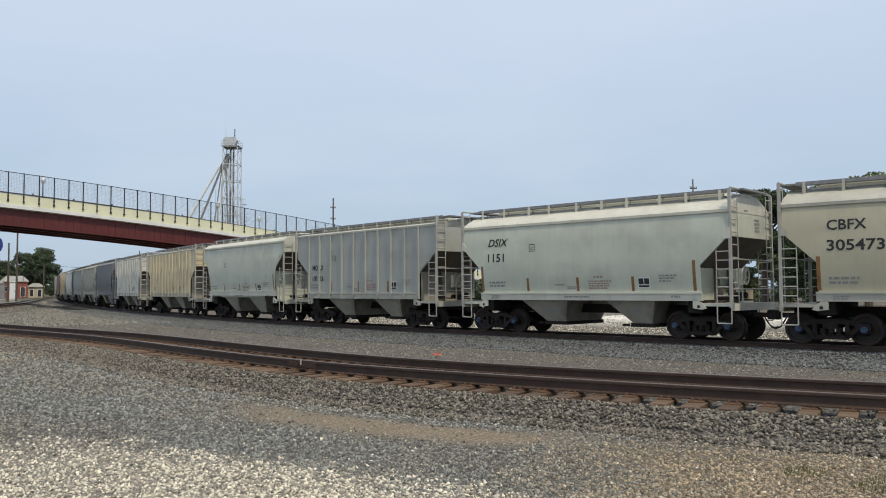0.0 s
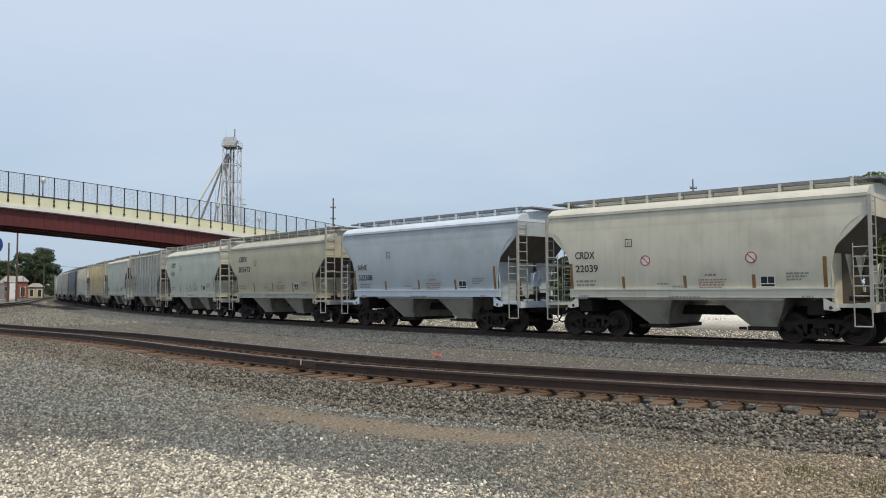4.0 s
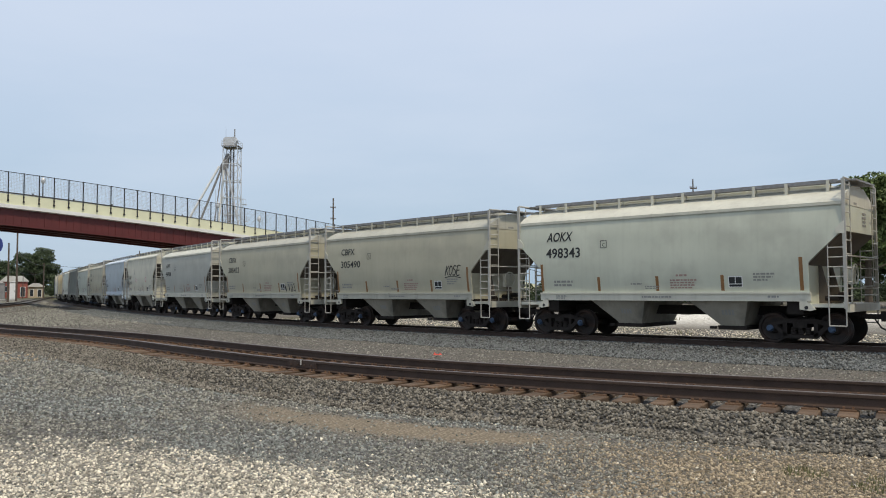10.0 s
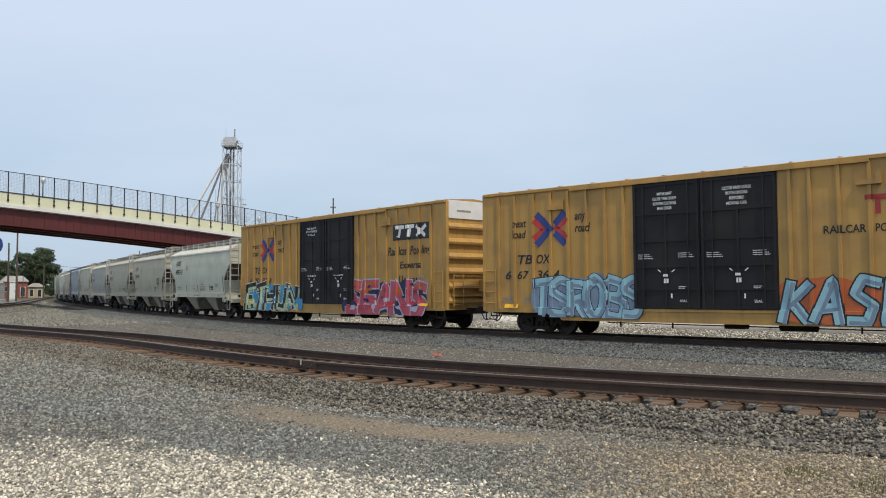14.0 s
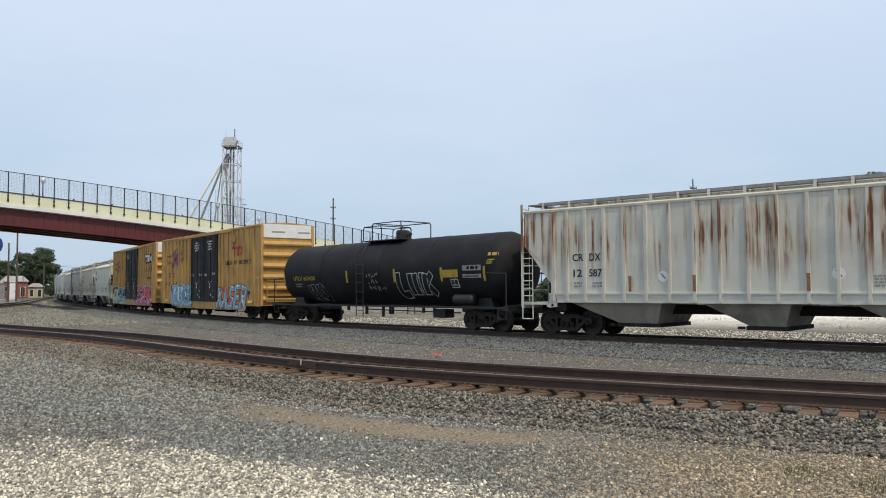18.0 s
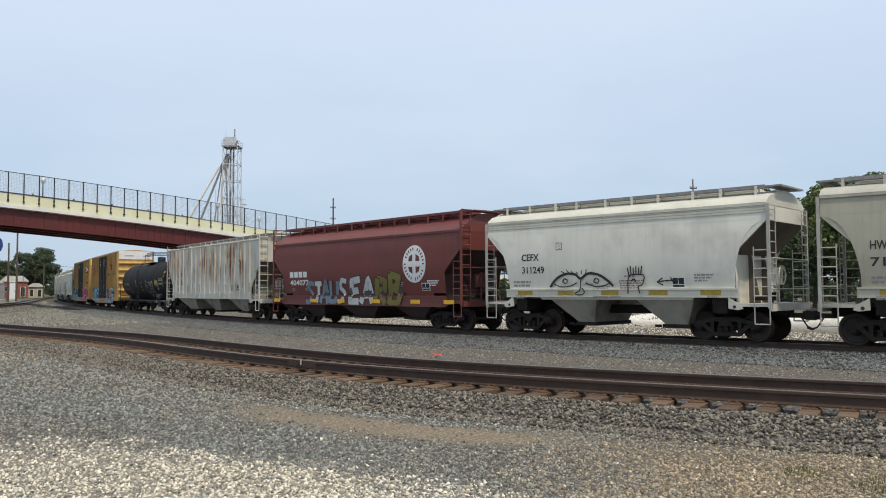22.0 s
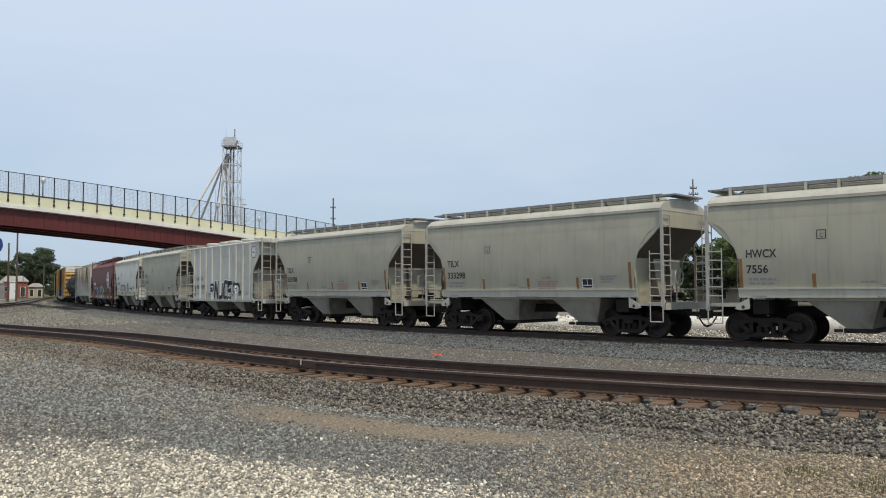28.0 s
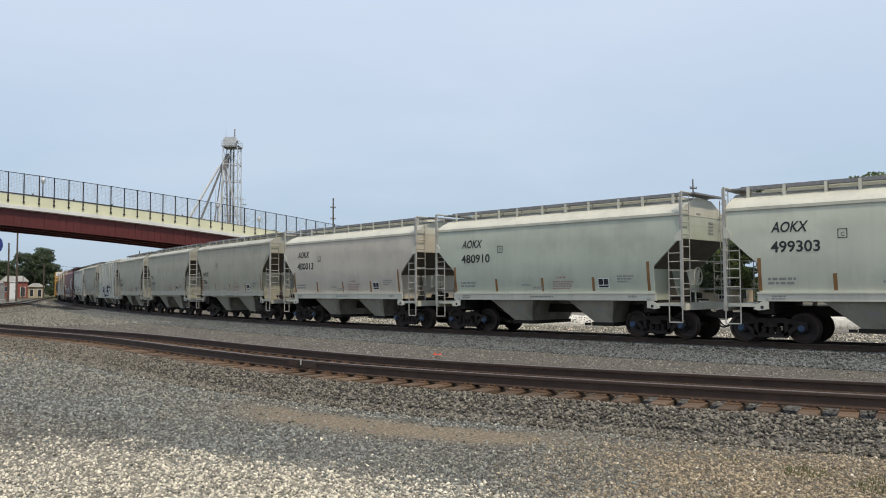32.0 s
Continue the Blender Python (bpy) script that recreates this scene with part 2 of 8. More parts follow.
def ground_material():
    """Gravel and dirt: the zones come from the sheet's own masks, the stones from cells at two scales."""
    m = bpy.data.materials.new("gravel_ground")
    m.use_nodes = True
    n, l = m.node_tree.nodes, m.node_tree.links
    b = n["Principled BSDF"]
    b.inputs["Roughness"].default_value = 0.92
    b.inputs["Specular IOR Level"].default_value = 0.2
    tc = n.new("ShaderNodeTexCoord")

    def cells(sc):
        v = n.new("ShaderNodeTexVoronoi")
        v.inputs["Scale"].default_value = sc
        l.new(tc.outputs["Object"], v.inputs["Vector"])
        return v

    def tex(sc, d=4):
        t = n.new("ShaderNodeTexNoise")
        t.inputs["Scale"].default_value, t.inputs["Detail"].default_value = sc, d
        l.new(tc.outputs["Object"], t.inputs["Vector"])
        return t.outputs["Fac"]

    def mix(fac, a, c, kind="MIX"):
        x = n.new("ShaderNodeMix")
        x.data_type, x.blend_type = "RGBA", kind
        for sock, v in ((x.inputs["Factor"], fac), (x.inputs["A"], a), (x.inputs["B"], c)):
            if isinstance(v, (int, float)):
                sock.default_value = v
            elif isinstance(v, tuple):
                sock.default_value = (*v, 1)
            else:
                l.new(v, sock)
        return x.outputs["Result"]

    def mask(name):
        a = n.new("ShaderNodeAttribute")
        a.attribute_name = name
        return a.outputs["Fac"]

    def ramp(fac, lo, hi, a=0.0, c=1.0):
        r = n.new("ShaderNodeMapRange")
        for k, v in (("From Min", lo), ("From Max", hi), ("To Min", a), ("To Max", c)):
            r.inputs[k].default_value = v
        l.new(fac, r.inputs["Value"])
        return r.outputs["Result"]

    stones = cells(26.0)
    grey = mix(ramp(stones.outputs["Color"], 0.1, 0.9), (0.095, 0.092, 0.086), (0.30, 0.285, 0.26))
    white = mix(ramp(stones.outputs["Color"], 0.0, 0.8), (0.20, 0.185, 0.155), (0.60, 0.56, 0.47))
    brown = mix(ramp(stones.outputs["Color"], 0.1, 0.9), (0.17, 0.145, 0.11), (0.36, 0.31, 0.24))
    dirt = mix(ramp(tex(40, 3), 0.3, 0.7), (0.34, 0.27, 0.18), (0.46, 0.38, 0.27))
    pale = mix(ramp(tex(9, 6), 0.3, 0.7), (0.16, 0.14, 0.11), (0.36, 0.32, 0.26))
    grass = mix(ramp(tex(2.5, 6), 0.3, 0.7), (0.08, 0.10, 0.03), (0.24, 0.22, 0.10))
    col = mix(mask("brown"), grey, brown)
    col = mix(mask("white"), col, white)
    col = mix(mask("dirt"), col, dirt)
    col = mix(mask("pale"), col, pale)
    col = mix(mask("grass"), col, grass)
    col = mix(ramp(tex(0.35, 5), 0.3, 0.7, 0.0, 0.35), col, mix(0.5, col, (0.16, 0.14, 0.12)))
    col = mix(mask("dark_strip"), col, mix(0.93, col, (0.02, 0.019, 0.018)))
    # shade between the stones, multiplied into the colour at the cell edges
    gap_shade = ramp(stones.outputs["Distance"], 0.0, 0.55, 1.1, 0.3)
    col = mix(0.8, col, gap_shade, "MULTIPLY")
    chalk = mix(ramp(tex(6, 6), 0.35, 0.65), (0.50, 0.47, 0.40), (0.80, 0.77, 0.69))
    col = mix(mask("chalk"), col, chalk)
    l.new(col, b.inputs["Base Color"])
    bp = n.new("ShaderNodeBump")
    bp.inputs["Strength"].default_value, bp.inputs["Distance"].default_value = 0.8, 0.02
    bp.invert = True
    l.new(stones.outputs["Distance"], bp.inputs["Height"])
    l.new(bp.outputs[0], b.inputs["Normal"])
    return m


M["ground"] = ground_material()


# ---- mesh helpers ----
def box(bm, x0, x1, y0, y1, z0, z1):
    v = [bm.verts.new((x, y, z)) for x in (x0, x1) for y in (y0, y1) for z in (z0, z1)]
    for f in ((0, 1, 3, 2), (4, 6, 7, 5), (0, 4, 5, 1), (2, 3, 7, 6), (0, 2, 6, 4), (1, 5, 7, 3)):
        bm.faces.new([v[i] for i in f])
    return v


def tube(bm, a, b, r, n=6, r2=None):
    """A round bar from a to b."""
    a, b = Vector(a), Vector(b)
    d = (b - a).normalized()
    u = d.orthogonal().normalized()
    w = d.cross(u)
    r2 = r if r2 is None else r2
    ra = [bm.verts.new(a + (u * math.cos(i * math.tau / n) + w * math.sin(i * math.tau / n)) * r) for i in range(n)]
    rb = [bm.verts.new(b + (u * math.cos(i * math.tau / n) + w * math.sin(i * math.tau / n)) * r2) for i in range(n)]
    for i in range(n):
        bm.faces.new((ra[i], ra[(i + 1) % n], rb[(i + 1) % n], rb[i]))
    bm.faces.new(ra[::-1])
    bm.faces.new(rb)


def path_tube(bm, pts, r, n=6):
    for a, b in zip(pts, pts[1:]):
        tube(bm, a, b, r, n)


def beam(bm, a, b, w, h, up=(0, 0, 1)):
    """A flat bar from a to b, w wide sideways, h high."""
    a, b = Vector(a), Vector(b)
    d = (b - a).normalized()
    s = d.cross(Vector(up))
    s = s.normalized() if s.length > 1e-4 else Vector((1, 0, 0))
    u = s.cross(d)
    v = [bm.verts.new(p + s * i * w / 2 + u * j * h / 2) for p in (a, b) for i, j in ((-1, -1), (1, -1), (1, 1), (-1, 1))]
    for f in ((3, 2, 1, 0), (4, 5, 6, 7), (0, 1, 5, 4), (1, 2, 6, 5), (2, 3, 7, 6), (3, 0, 4, 7)):
        bm.faces.new([v[i] for i in f])


def prism(bm, pts, y0, y1):
    """A plate with its outline in x and z, from y0 to y1."""
    a = [bm.verts.new((x, y0, z)) for x, z in pts]
    b = [bm.verts.new((x, y1, z)) for x, z in pts]
    bm.faces.new(a)
    bm.faces.new(b[::-1])
    for i in range(len(pts)):
        j = (i + 1) % len(pts)
        bm.faces.new((a[i], b[i], b[j], a[j]))


def lathe(bm, profile, n=24, axis="y"):
    """Turns (along, radius) pairs round an axis through the origin."""
    rings = []
    for t, r in profile:
        ring = []
        for i in range(n):
            c, s = r * math.cos(i * math.tau / n), r * math.sin(i * math.tau / n)
            ring.append(bm.verts.new((c, t, s) if axis == "y" else (t, c, s) if axis == "x" else (c, s, t)))
        rings.append(ring)
    for a, b in zip(rings, rings[1:]):
        for i in range(n):
            bm.faces.new((a[i], a[(i + 1) % n], b[(i + 1) % n], b[i]))
    bm.faces.new(rings[0][::-1])
    bm.faces.new(rings[-1])


def finish(name, bm, smooth=None):
    me = bpy.data.meshes.new(name)
    bmesh.ops.recalc_face_normals(bm, faces=bm.faces)
    bm.to_mesh(me)
    bm.free()
    if smooth:
        me.polygons.foreach_set("use_smooth", [True] * len(me.polygons))
        me.set_sharp_from_angle(angle=radians(smooth))
    return me


def quick_mesh(name, v, f):
    """A mesh from arrays of vertices and of faces with one number of corners."""
    v, f = np.asarray(v, np.float32), np.asarray(f, np.int32)
    me = bpy.data.meshes.new(name)
    me.vertices.add(len(v))
    me.vertices.foreach_set("co", v.ravel())
    me.loops.add(f.size)
    me.loops.foreach_set("vertex_index", f.ravel())
    me.polygons.add(len(f))
    me.polygons.foreach_set("loop_start", np.arange(len(f), dtype=np.int32) * f.shape[1])
    me.update(calc_edges=True)
    return me


def part(name, bm, mat, parent=None, label="", smooth=None, at=None):
    """One mesh object under a thing or a part. bm: a bmesh, or a mesh to share."""
    me = bm if isinstance(bm, bpy.types.Mesh) else finish(name, bm, smooth)
    if not me.materials:
        me.materials.append(mat)
    o = new(name, me)
    o.parent = parent
    if at is not None:
        o.matrix_basis = at
    if label:
        tagged(o, label)
    return o


def thing(name, label, category, group="", kind="", at=None):
    o = new(name)
    o.empty_display_size = 0.3
    if at is not None:
        o.matrix_basis = at
    return tagged(o, label, category, group, kind)


def lettering(text, height, width=None, slant=0.0, weight=0.0):
    """Vertices (across, up) and faces of a word in the built-in font, from its lower left corner."""
    cu = bpy.data.curves.new("word", "FONT")
    cu.body, cu.size, cu.resolution_u, cu.offset, cu.shear = text, 1.0, 3, weight, slant
    ob = bpy.data.objects.new("word", cu)
    me = bpy.data.meshes.new_from_object(ob)
    v = np.array([(p.co.x, p.co.y) for p in me.vertices])
    f = [tuple(p.vertices) for p in me.polygons]
    bpy.data.objects.remove(ob)
    bpy.data.curves.remove(cu)
    bpy.data.meshes.remove(me)
    v -= v.min(axis=0)
    v *= height / max(1e-6, v[:, 1].max())
    if width:
        v[:, 0] *= width / v[:, 0].max()
    return v, f


POSTED = {}                                     # sides on which posts stand proud: the lines where paint must fold


def side_y(yof, z, x):
    """How far out a car's side is at a height and a place along it (posts stand proud)."""
    return yof(z, x) if yof in POSTED else yof(z)


def on_side(bm, v, f, x, z, yof, lift=0.008):
    """Lays flat shapes on a car's side: x is their left edge as read, z their foot."""
    flat = bmesh.new()
    verts = [flat.verts.new((x - a, 0.0, z + b)) for a, b in v]
    for q in f:
        try:
            flat.faces.new([verts[i] for i in q])
        except ValueError:
            pass
    if yof in POSTED and verts:
        xs, zs = [q.co.x for q in verts], [q.co.z for q in verts]
        for px, pz in POSTED[yof]:
            if px is not None and min(xs) < px < max(xs):
                bmesh.ops.bisect_plane(flat, geom=flat.verts[:] + flat.edges[:] + flat.faces[:], plane_co=(px, 0, 0), plane_no=(1, 0, 0))
            if pz is not None and min(zs) < pz < max(zs):
                bmesh.ops.bisect_plane(flat, geom=flat.verts[:] + flat.edges[:] + flat.faces[:], plane_co=(0, 0, pz), plane_no=(0, 0, 1))
    flat.verts.index_update()
    out = [bm.verts.new((q.co.x, side_y(yof, q.co.z, q.co.x) + lift, q.co.z)) for q in flat.verts]
    for q in flat.faces:
        bm.faces.new([out[i.index] for i in q.verts])
    flat.free()


def disc(bm, x, z, rx, rz, yof, lift=0.006, n=32, rings=5):
    """A round plate on a car's side, following its bulge."""
    centre = bm.verts.new((x, yof(z) + lift, z))
    prev = None
    for k in range(1, rings + 1):
        ring = []
        for i in range(n):
            a = i * math.tau / n
            zz = z + rz * k / rings * math.sin(a)
            ring.append(bm.verts.new((x - rx * k / rings * math.cos(a), yof(zz) + lift, zz)))
        for i in range(n):
            j = (i + 1) % n
            bm.faces.new((prev[i], prev[j], ring[j], ring[i]) if prev else (centre, ring[i], ring[j]))
        prev = ring


def patch(bm, x0, x1, z0, z1, yof, lift=0.006, thick=0.0):
    """A flat plate on a car's side, following its bulge."""
    n = max(1, int((z1 - z0) / 0.25))
    zs = [z0 + (z1 - z0) * i / n for i in range(n + 1)]
    a = [bm.verts.new((x0, side_y(yof, z, x0) + lift, z)) for z in zs]
    b = [bm.verts.new((x1, side_y(yof, z, x1) + lift, z)) for z in zs]
    for i in range(n):
        bm.faces.new((a[i], b[i], b[i + 1], a[i + 1]))


# ---- the ground: one sheet, with the two ballast beds ----
def beside(px, py, line, lo, hi, step):
    """Distance across and along a track line: across is positive on the camera's side."""
    s = np.arange(lo, hi, step)
    ls, lx, ly = line
    x, y = np.interp(s, ls, lx), np.interp(s, ls, ly)
    dx, dy = np.gradient(x), np.gradient(y)
    ln = np.hypot(dx, dy)
    dx, dy = dx / ln, dy / ln
    lat = np.empty(len(px))
    along = np.empty(len(px))
    for i in range(0, len(px), 4000):
        d2 = (px[i:i + 4000, None] - x) ** 2 + (py[i:i + 4000, None] - y) ** 2
        j = d2.argmin(axis=1)
        ox, oy = px[i:i + 4000] - x[j], py[i:i + 4000] - y[j]
        lat[i:i + 4000] = -ox * dy[j] + oy * dx[j]
        along[i:i + 4000] = s[j]
        lat[i:i + 4000] = np.sign(lat[i:i + 4000]) * np.sqrt(d2[np.arange(len(j)), j])
    return lat, along


def ramp_np(v, pts):
    return np.interp(v, [p[0] for p in pts], [p[1] for p in pts])


def wave(x, y, k, seed):
    """A cheap smooth unevenness between -1 and 1."""
    return (np.sin(x * k + seed) * np.cos(y * k * 1.3 + seed * 2.1) + np.sin((x + y) * k * 2.1 + seed * 3.7) * 0.5 + np.sin((x - y * 0.7) * k * 4.3 + seed) * 0.25) / 1.75


def lay_of_land(px, py):
    """Height of the ground and the share of each kind of surface."""
    ln, sn = beside(px, py, (NS, NX, NY), 0, NS[-1], 0.5)
    lt, st = beside(px, py, (TS, TX, TY), -110, 420, 0.5)
    r = np.hypot(px, py)
    base_front = -0.10 + np.clip((r - 35) / 60, 0, 1) * 0.28 + 0.015 * wave(px, py, 0.9, 1)
    base_mid = np.full(len(px), -0.32) + 0.03 * wave(px, py, 0.5, 2)
    base_back = np.full(len(px), -0.42) + 0.05 * wave(px, py, 0.3, 3)
    z = np.where(ln > 0, base_front, np.where(lt > 0, base_mid, base_back))
    near = np.where(ln > 0, ramp_np(ln, [(0, 0.075), (0.7, 0.05), (0.82, 0.0), (1.15, 0.0), (1.27, 0.06), (1.42, 0.07), (1.6, 0.04), (2.1, -0.07), (2.4, -0.3)]), ramp_np(-ln, [(0, 0.075), (1.45, 0.06), (2.6, -0.22), (3.0, -0.6)]))
    train = ramp_np(np.abs(lt), [(0, -0.19), (1.55, -0.19), (2.9, -0.42), (3.2, -0.8)])
    z = np.maximum(z, np.where(np.abs(ln) < 3.0, near, -9))
    z = np.maximum(z, np.where(np.abs(lt) < 3.2, train, -9))
    ballast_near = np.clip((2.3 - np.abs(ln)) / 0.3, 0, 1)
    ballast_train = np.clip((np.where(lt > 0, 4.3, 3.0) - np.abs(lt)) / 0.6, 0, 1)
    w1 = wave(px, py, 1.1, 4)
    w2 = wave(px, py, 2.7, 5)
    edge = 9.15 - np.clip(px + 3.4, 0, 9) * 0.50 + 0.45 * w1 + 0.35 * w2
    white = np.clip((edge + 0.1 - py) / 1.0, 0, 1) * (ln > 0) * (1 - np.clip((px - 1.0) / 1.5, 0, 0.75))
    strip_mid = 9.48 - 0.42 * px + 0.115 * px * px
    dirt = np.clip(1.75 - np.abs(py - strip_mid + 0.18 * w1 + 0.10 * w2) / 0.46, 0, 1) * np.clip((px + 3.6) / 1.2, 0, 1) * np.clip((1.9 - px) / 1.0, 0, 1) * np.where(px < -1.6, 0.92, 1.0) * (ln > 0)
    between = (ln < -1.6) & (lt > 2.2)
    dirt2 = between * np.clip(1.0 - np.abs(-ln - 2.9 + 0.5 * w1) / 1.5, 0, 1) * 0.7 * np.clip((46 - r) / 18, 0.15, 1)
    brown = np.clip((px - 0.2 + 0.8 * w1) / 2.0, 0, 1) * (ln > 1.9) * np.clip((9.4 - py) / 1.5, 0, 1)
    brown = np.maximum(brown, between * (0.45 + 0.3 * w2))
    brown = np.maximum(brown, (ln > 2) * (r > 22) * 0.35)
    dirt = np.maximum(dirt * (1 - ballast_near), dirt2)
    white = white * (1 - dirt)
    back = lt < -2.4
    pale = back * np.clip((-lt - 2.4) / 1.5, 0, 1) * (1 - np.clip((-lt - 13) / 3, 0, 1) * np.clip((34 + 4 * w1 + lt) / 3, 0, 1))
    white = np.maximum(white, back * np.clip((-lt - 3.6 + 0.6 * w1) / 2, 0, 1) * (0.75 + 0.25 * w2) * np.clip((34 + 4 * w1 + lt) / 3, 0, 1))
    grass = back * np.clip((wave(px, py, 0.16, 8) + wave(px, py, 0.9, 9) * 0.5 - 0.1) * 1.6, 0, 1) * np.clip((-lt - 5) / 6, 0, 1) * 0.75
    bank = np.clip(1.5 - np.abs(py - 46 - 0.8 * w1) / 4.5, 0, 1) * np.clip((px - 1 + w1) / 3, 0, 1) * np.clip((30 - px) / 4, 0, 1) * np.clip((-lt - 9) / 3, 0, 1)
    bank = bank * bank * (3 - 2 * bank)
    z = z + (0.42 + 0.08 * w2 + 0.05 * w1) * bank * back
    white = np.maximum(white, bank * back)
    grass = grass * (1 - bank)
    grass = np.maximum(grass, np.clip((r - 150) / 60, 0, 0.9))
    grass = np.maximum(grass, 0.8 * np.clip(1 - np.hypot(px - 3.25, py - 7.4) / 0.35, 0, 1))
    # a near-black strip beside the train's track, far to the left
    dark_strip = np.clip(1.2 - np.abs(lt - 2.9 - 0.3 * w1) / 1.5, 0, 1) * np.clip((py - 58) / 8, 0, 1) * np.clip((104 - py) / 8, 0, 1) * (px < 0)
    white, brown = white * (1 - ballast_near), brown * (1 - ballast_near) * (1 - ballast_train)
    return z, dict(white=white, brown=brown, dirt=dirt, pale=pale, grass=grass, dark_strip=dark_strip, chalk=bank * back), ln, lt


def build_ground():
    radii = [0.4]
    while radii[-1] < 1600:
        radii.append(radii[-1] * (1.018 if 4 < radii[-1] < 60 else 1.035))
    na = 520
    front = np.linspace(-44, 44, na - 100)
    rear = np.linspace(44, 316, 102)[1:-1]
    ang = np.radians(np.concatenate([front, rear]))
    rr = np.array(radii)
    px = (rr[:, None] * np.sin(ang)).ravel()
    py = (rr[:, None] * np.cos(ang)).ravel()
    z, masks, ln, lt = lay_of_land(px, py)
    n, k = len(rr), len(ang)
    idx = np.arange(n * k).reshape(n, k)
    a, b = idx[:-1], idx[1:]
    quads = np.stack([a, np.roll(a, -1, 1), np.roll(b, -1, 1), b], axis=-1).reshape(-1, 4)[:, ::-1]
    centre = n * k
    co = np.column_stack([px, py, z])
    co = np.vstack([co, (0, 0, -0.1)])
    tris = [(int(idx[0, i]), int(idx[0, (i + 1) % k]), centre)[::-1] for i in range(k)]
    me = bpy.data.meshes.new("ground")
    me.from_pydata(co.tolist(), [], quads.tolist() + tris)
    for name, v in masks.items():
        at = me.attributes.new(name, "FLOAT", "POINT")
        at.data.foreach_set("value", np.append(v, 0.0).astype(np.float32))
    me.polygons.foreach_set("use_smooth", [True] * len(me.polygons))
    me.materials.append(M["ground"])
    return tagged(new("ground", me), "gravel yard ground with dirt and pale limestone patches", "ground", kind="structure")


build_ground()

STONE_MAT = {
    "ballast": material("ballast_stone", (0.174, 0.157, 0.127), 0.9, vary=0.3, scale=9, island=0.72, spec=0.25),
    "track": material("blue_grey_ballast_stone", (0.140, 0.147, 0.142), 0.9, vary=0.25, scale=9, island=0.7, spec=0.25),
    "grey": material("grey_gravel", (0.24, 0.232, 0.194), 0.9, vary=0.3, scale=9, island=0.72, spec=0.25),
    "blue": material("blue_grey_gravel", (0.215, 0.225, 0.205), 0.9, vary=0.3, scale=9, island=0.7, spec=0.25),
    "white": material("limestone_gravel", (0.56, 0.51, 0.41), 0.9, vary=0.25, scale=9, island=0.68, spec=0.25),
    "brown": material("brown_gravel", (0.33, 0.268, 0.182), 0.9, vary=0.25, scale=9, island=0.65, spec=0.25),
}


def stones(name, label, mat, px, py, pz, size, rng):
    """Loose angular stones, each a squashed and twisted octahedron."""
    n = len(px)
    base = np.array([(1, 0, 0), (-1, 0, 0), (0, 1, 0), (0, -1, 0), (0, 0, 1), (0, 0, -1)], float)
    tri = np.array([(0, 2, 4), (2, 1, 4), (1, 3, 4), (3, 0, 4), (2, 0, 5), (1, 2, 5), (3, 1, 5), (0, 3, 5)])
    v = np.repeat(base[None], n, 0) * rng.uniform(0.7, 1.3, (n, 6, 1))
    v += rng.uniform(-0.3, 0.3, (n, 6, 3))
    v *= np.stack([rng.uniform(0.75, 1.35, n), rng.uniform(0.7, 1.1, n), rng.uniform(0.6, 1.05, n)], 1)[:, None]
    a, t = rng.uniform(0, math.tau, n), rng.uniform(-1.2, 1.2, n)
    ca, sa, ct, st = np.cos(a), np.sin(a), np.cos(t), np.sin(t)
    x, y, z = v[..., 0], v[..., 1], v[..., 2]
    y, z = y * ct[:, None] - z * st[:, None], y * st[:, None] + z * ct[:, None]
    x, y = x * ca[:, None] - y * sa[:, None], x * sa[:, None] + y * ca[:, None]
    v = np.stack([x, y, z], -1) * size[:, None, None] + np.stack([px, py, pz + size * 0.15], 1)[:, None]
    f = (tri[None] + (np.arange(n) * 6)[:, None, None]).reshape(-1)
    me = bpy.data.meshes.new(name)
    me.vertices.add(n * 6)
    me.vertices.foreach_set("co", v.astype(np.float32).ravel())
    me.loops.add(n * 24)
    me.loops.foreach_set("vertex_index", f.astype(np.int32))
    me.polygons.add(n * 8)
    me.polygons.foreach_set("loop_start", np.arange(n * 8, dtype=np.int32) * 3)
    me.update(calc_edges=True)
    me.materials.append(STONE_MAT[mat])
    return tagged(new(name, me), label, "gravel", kind="stuff")


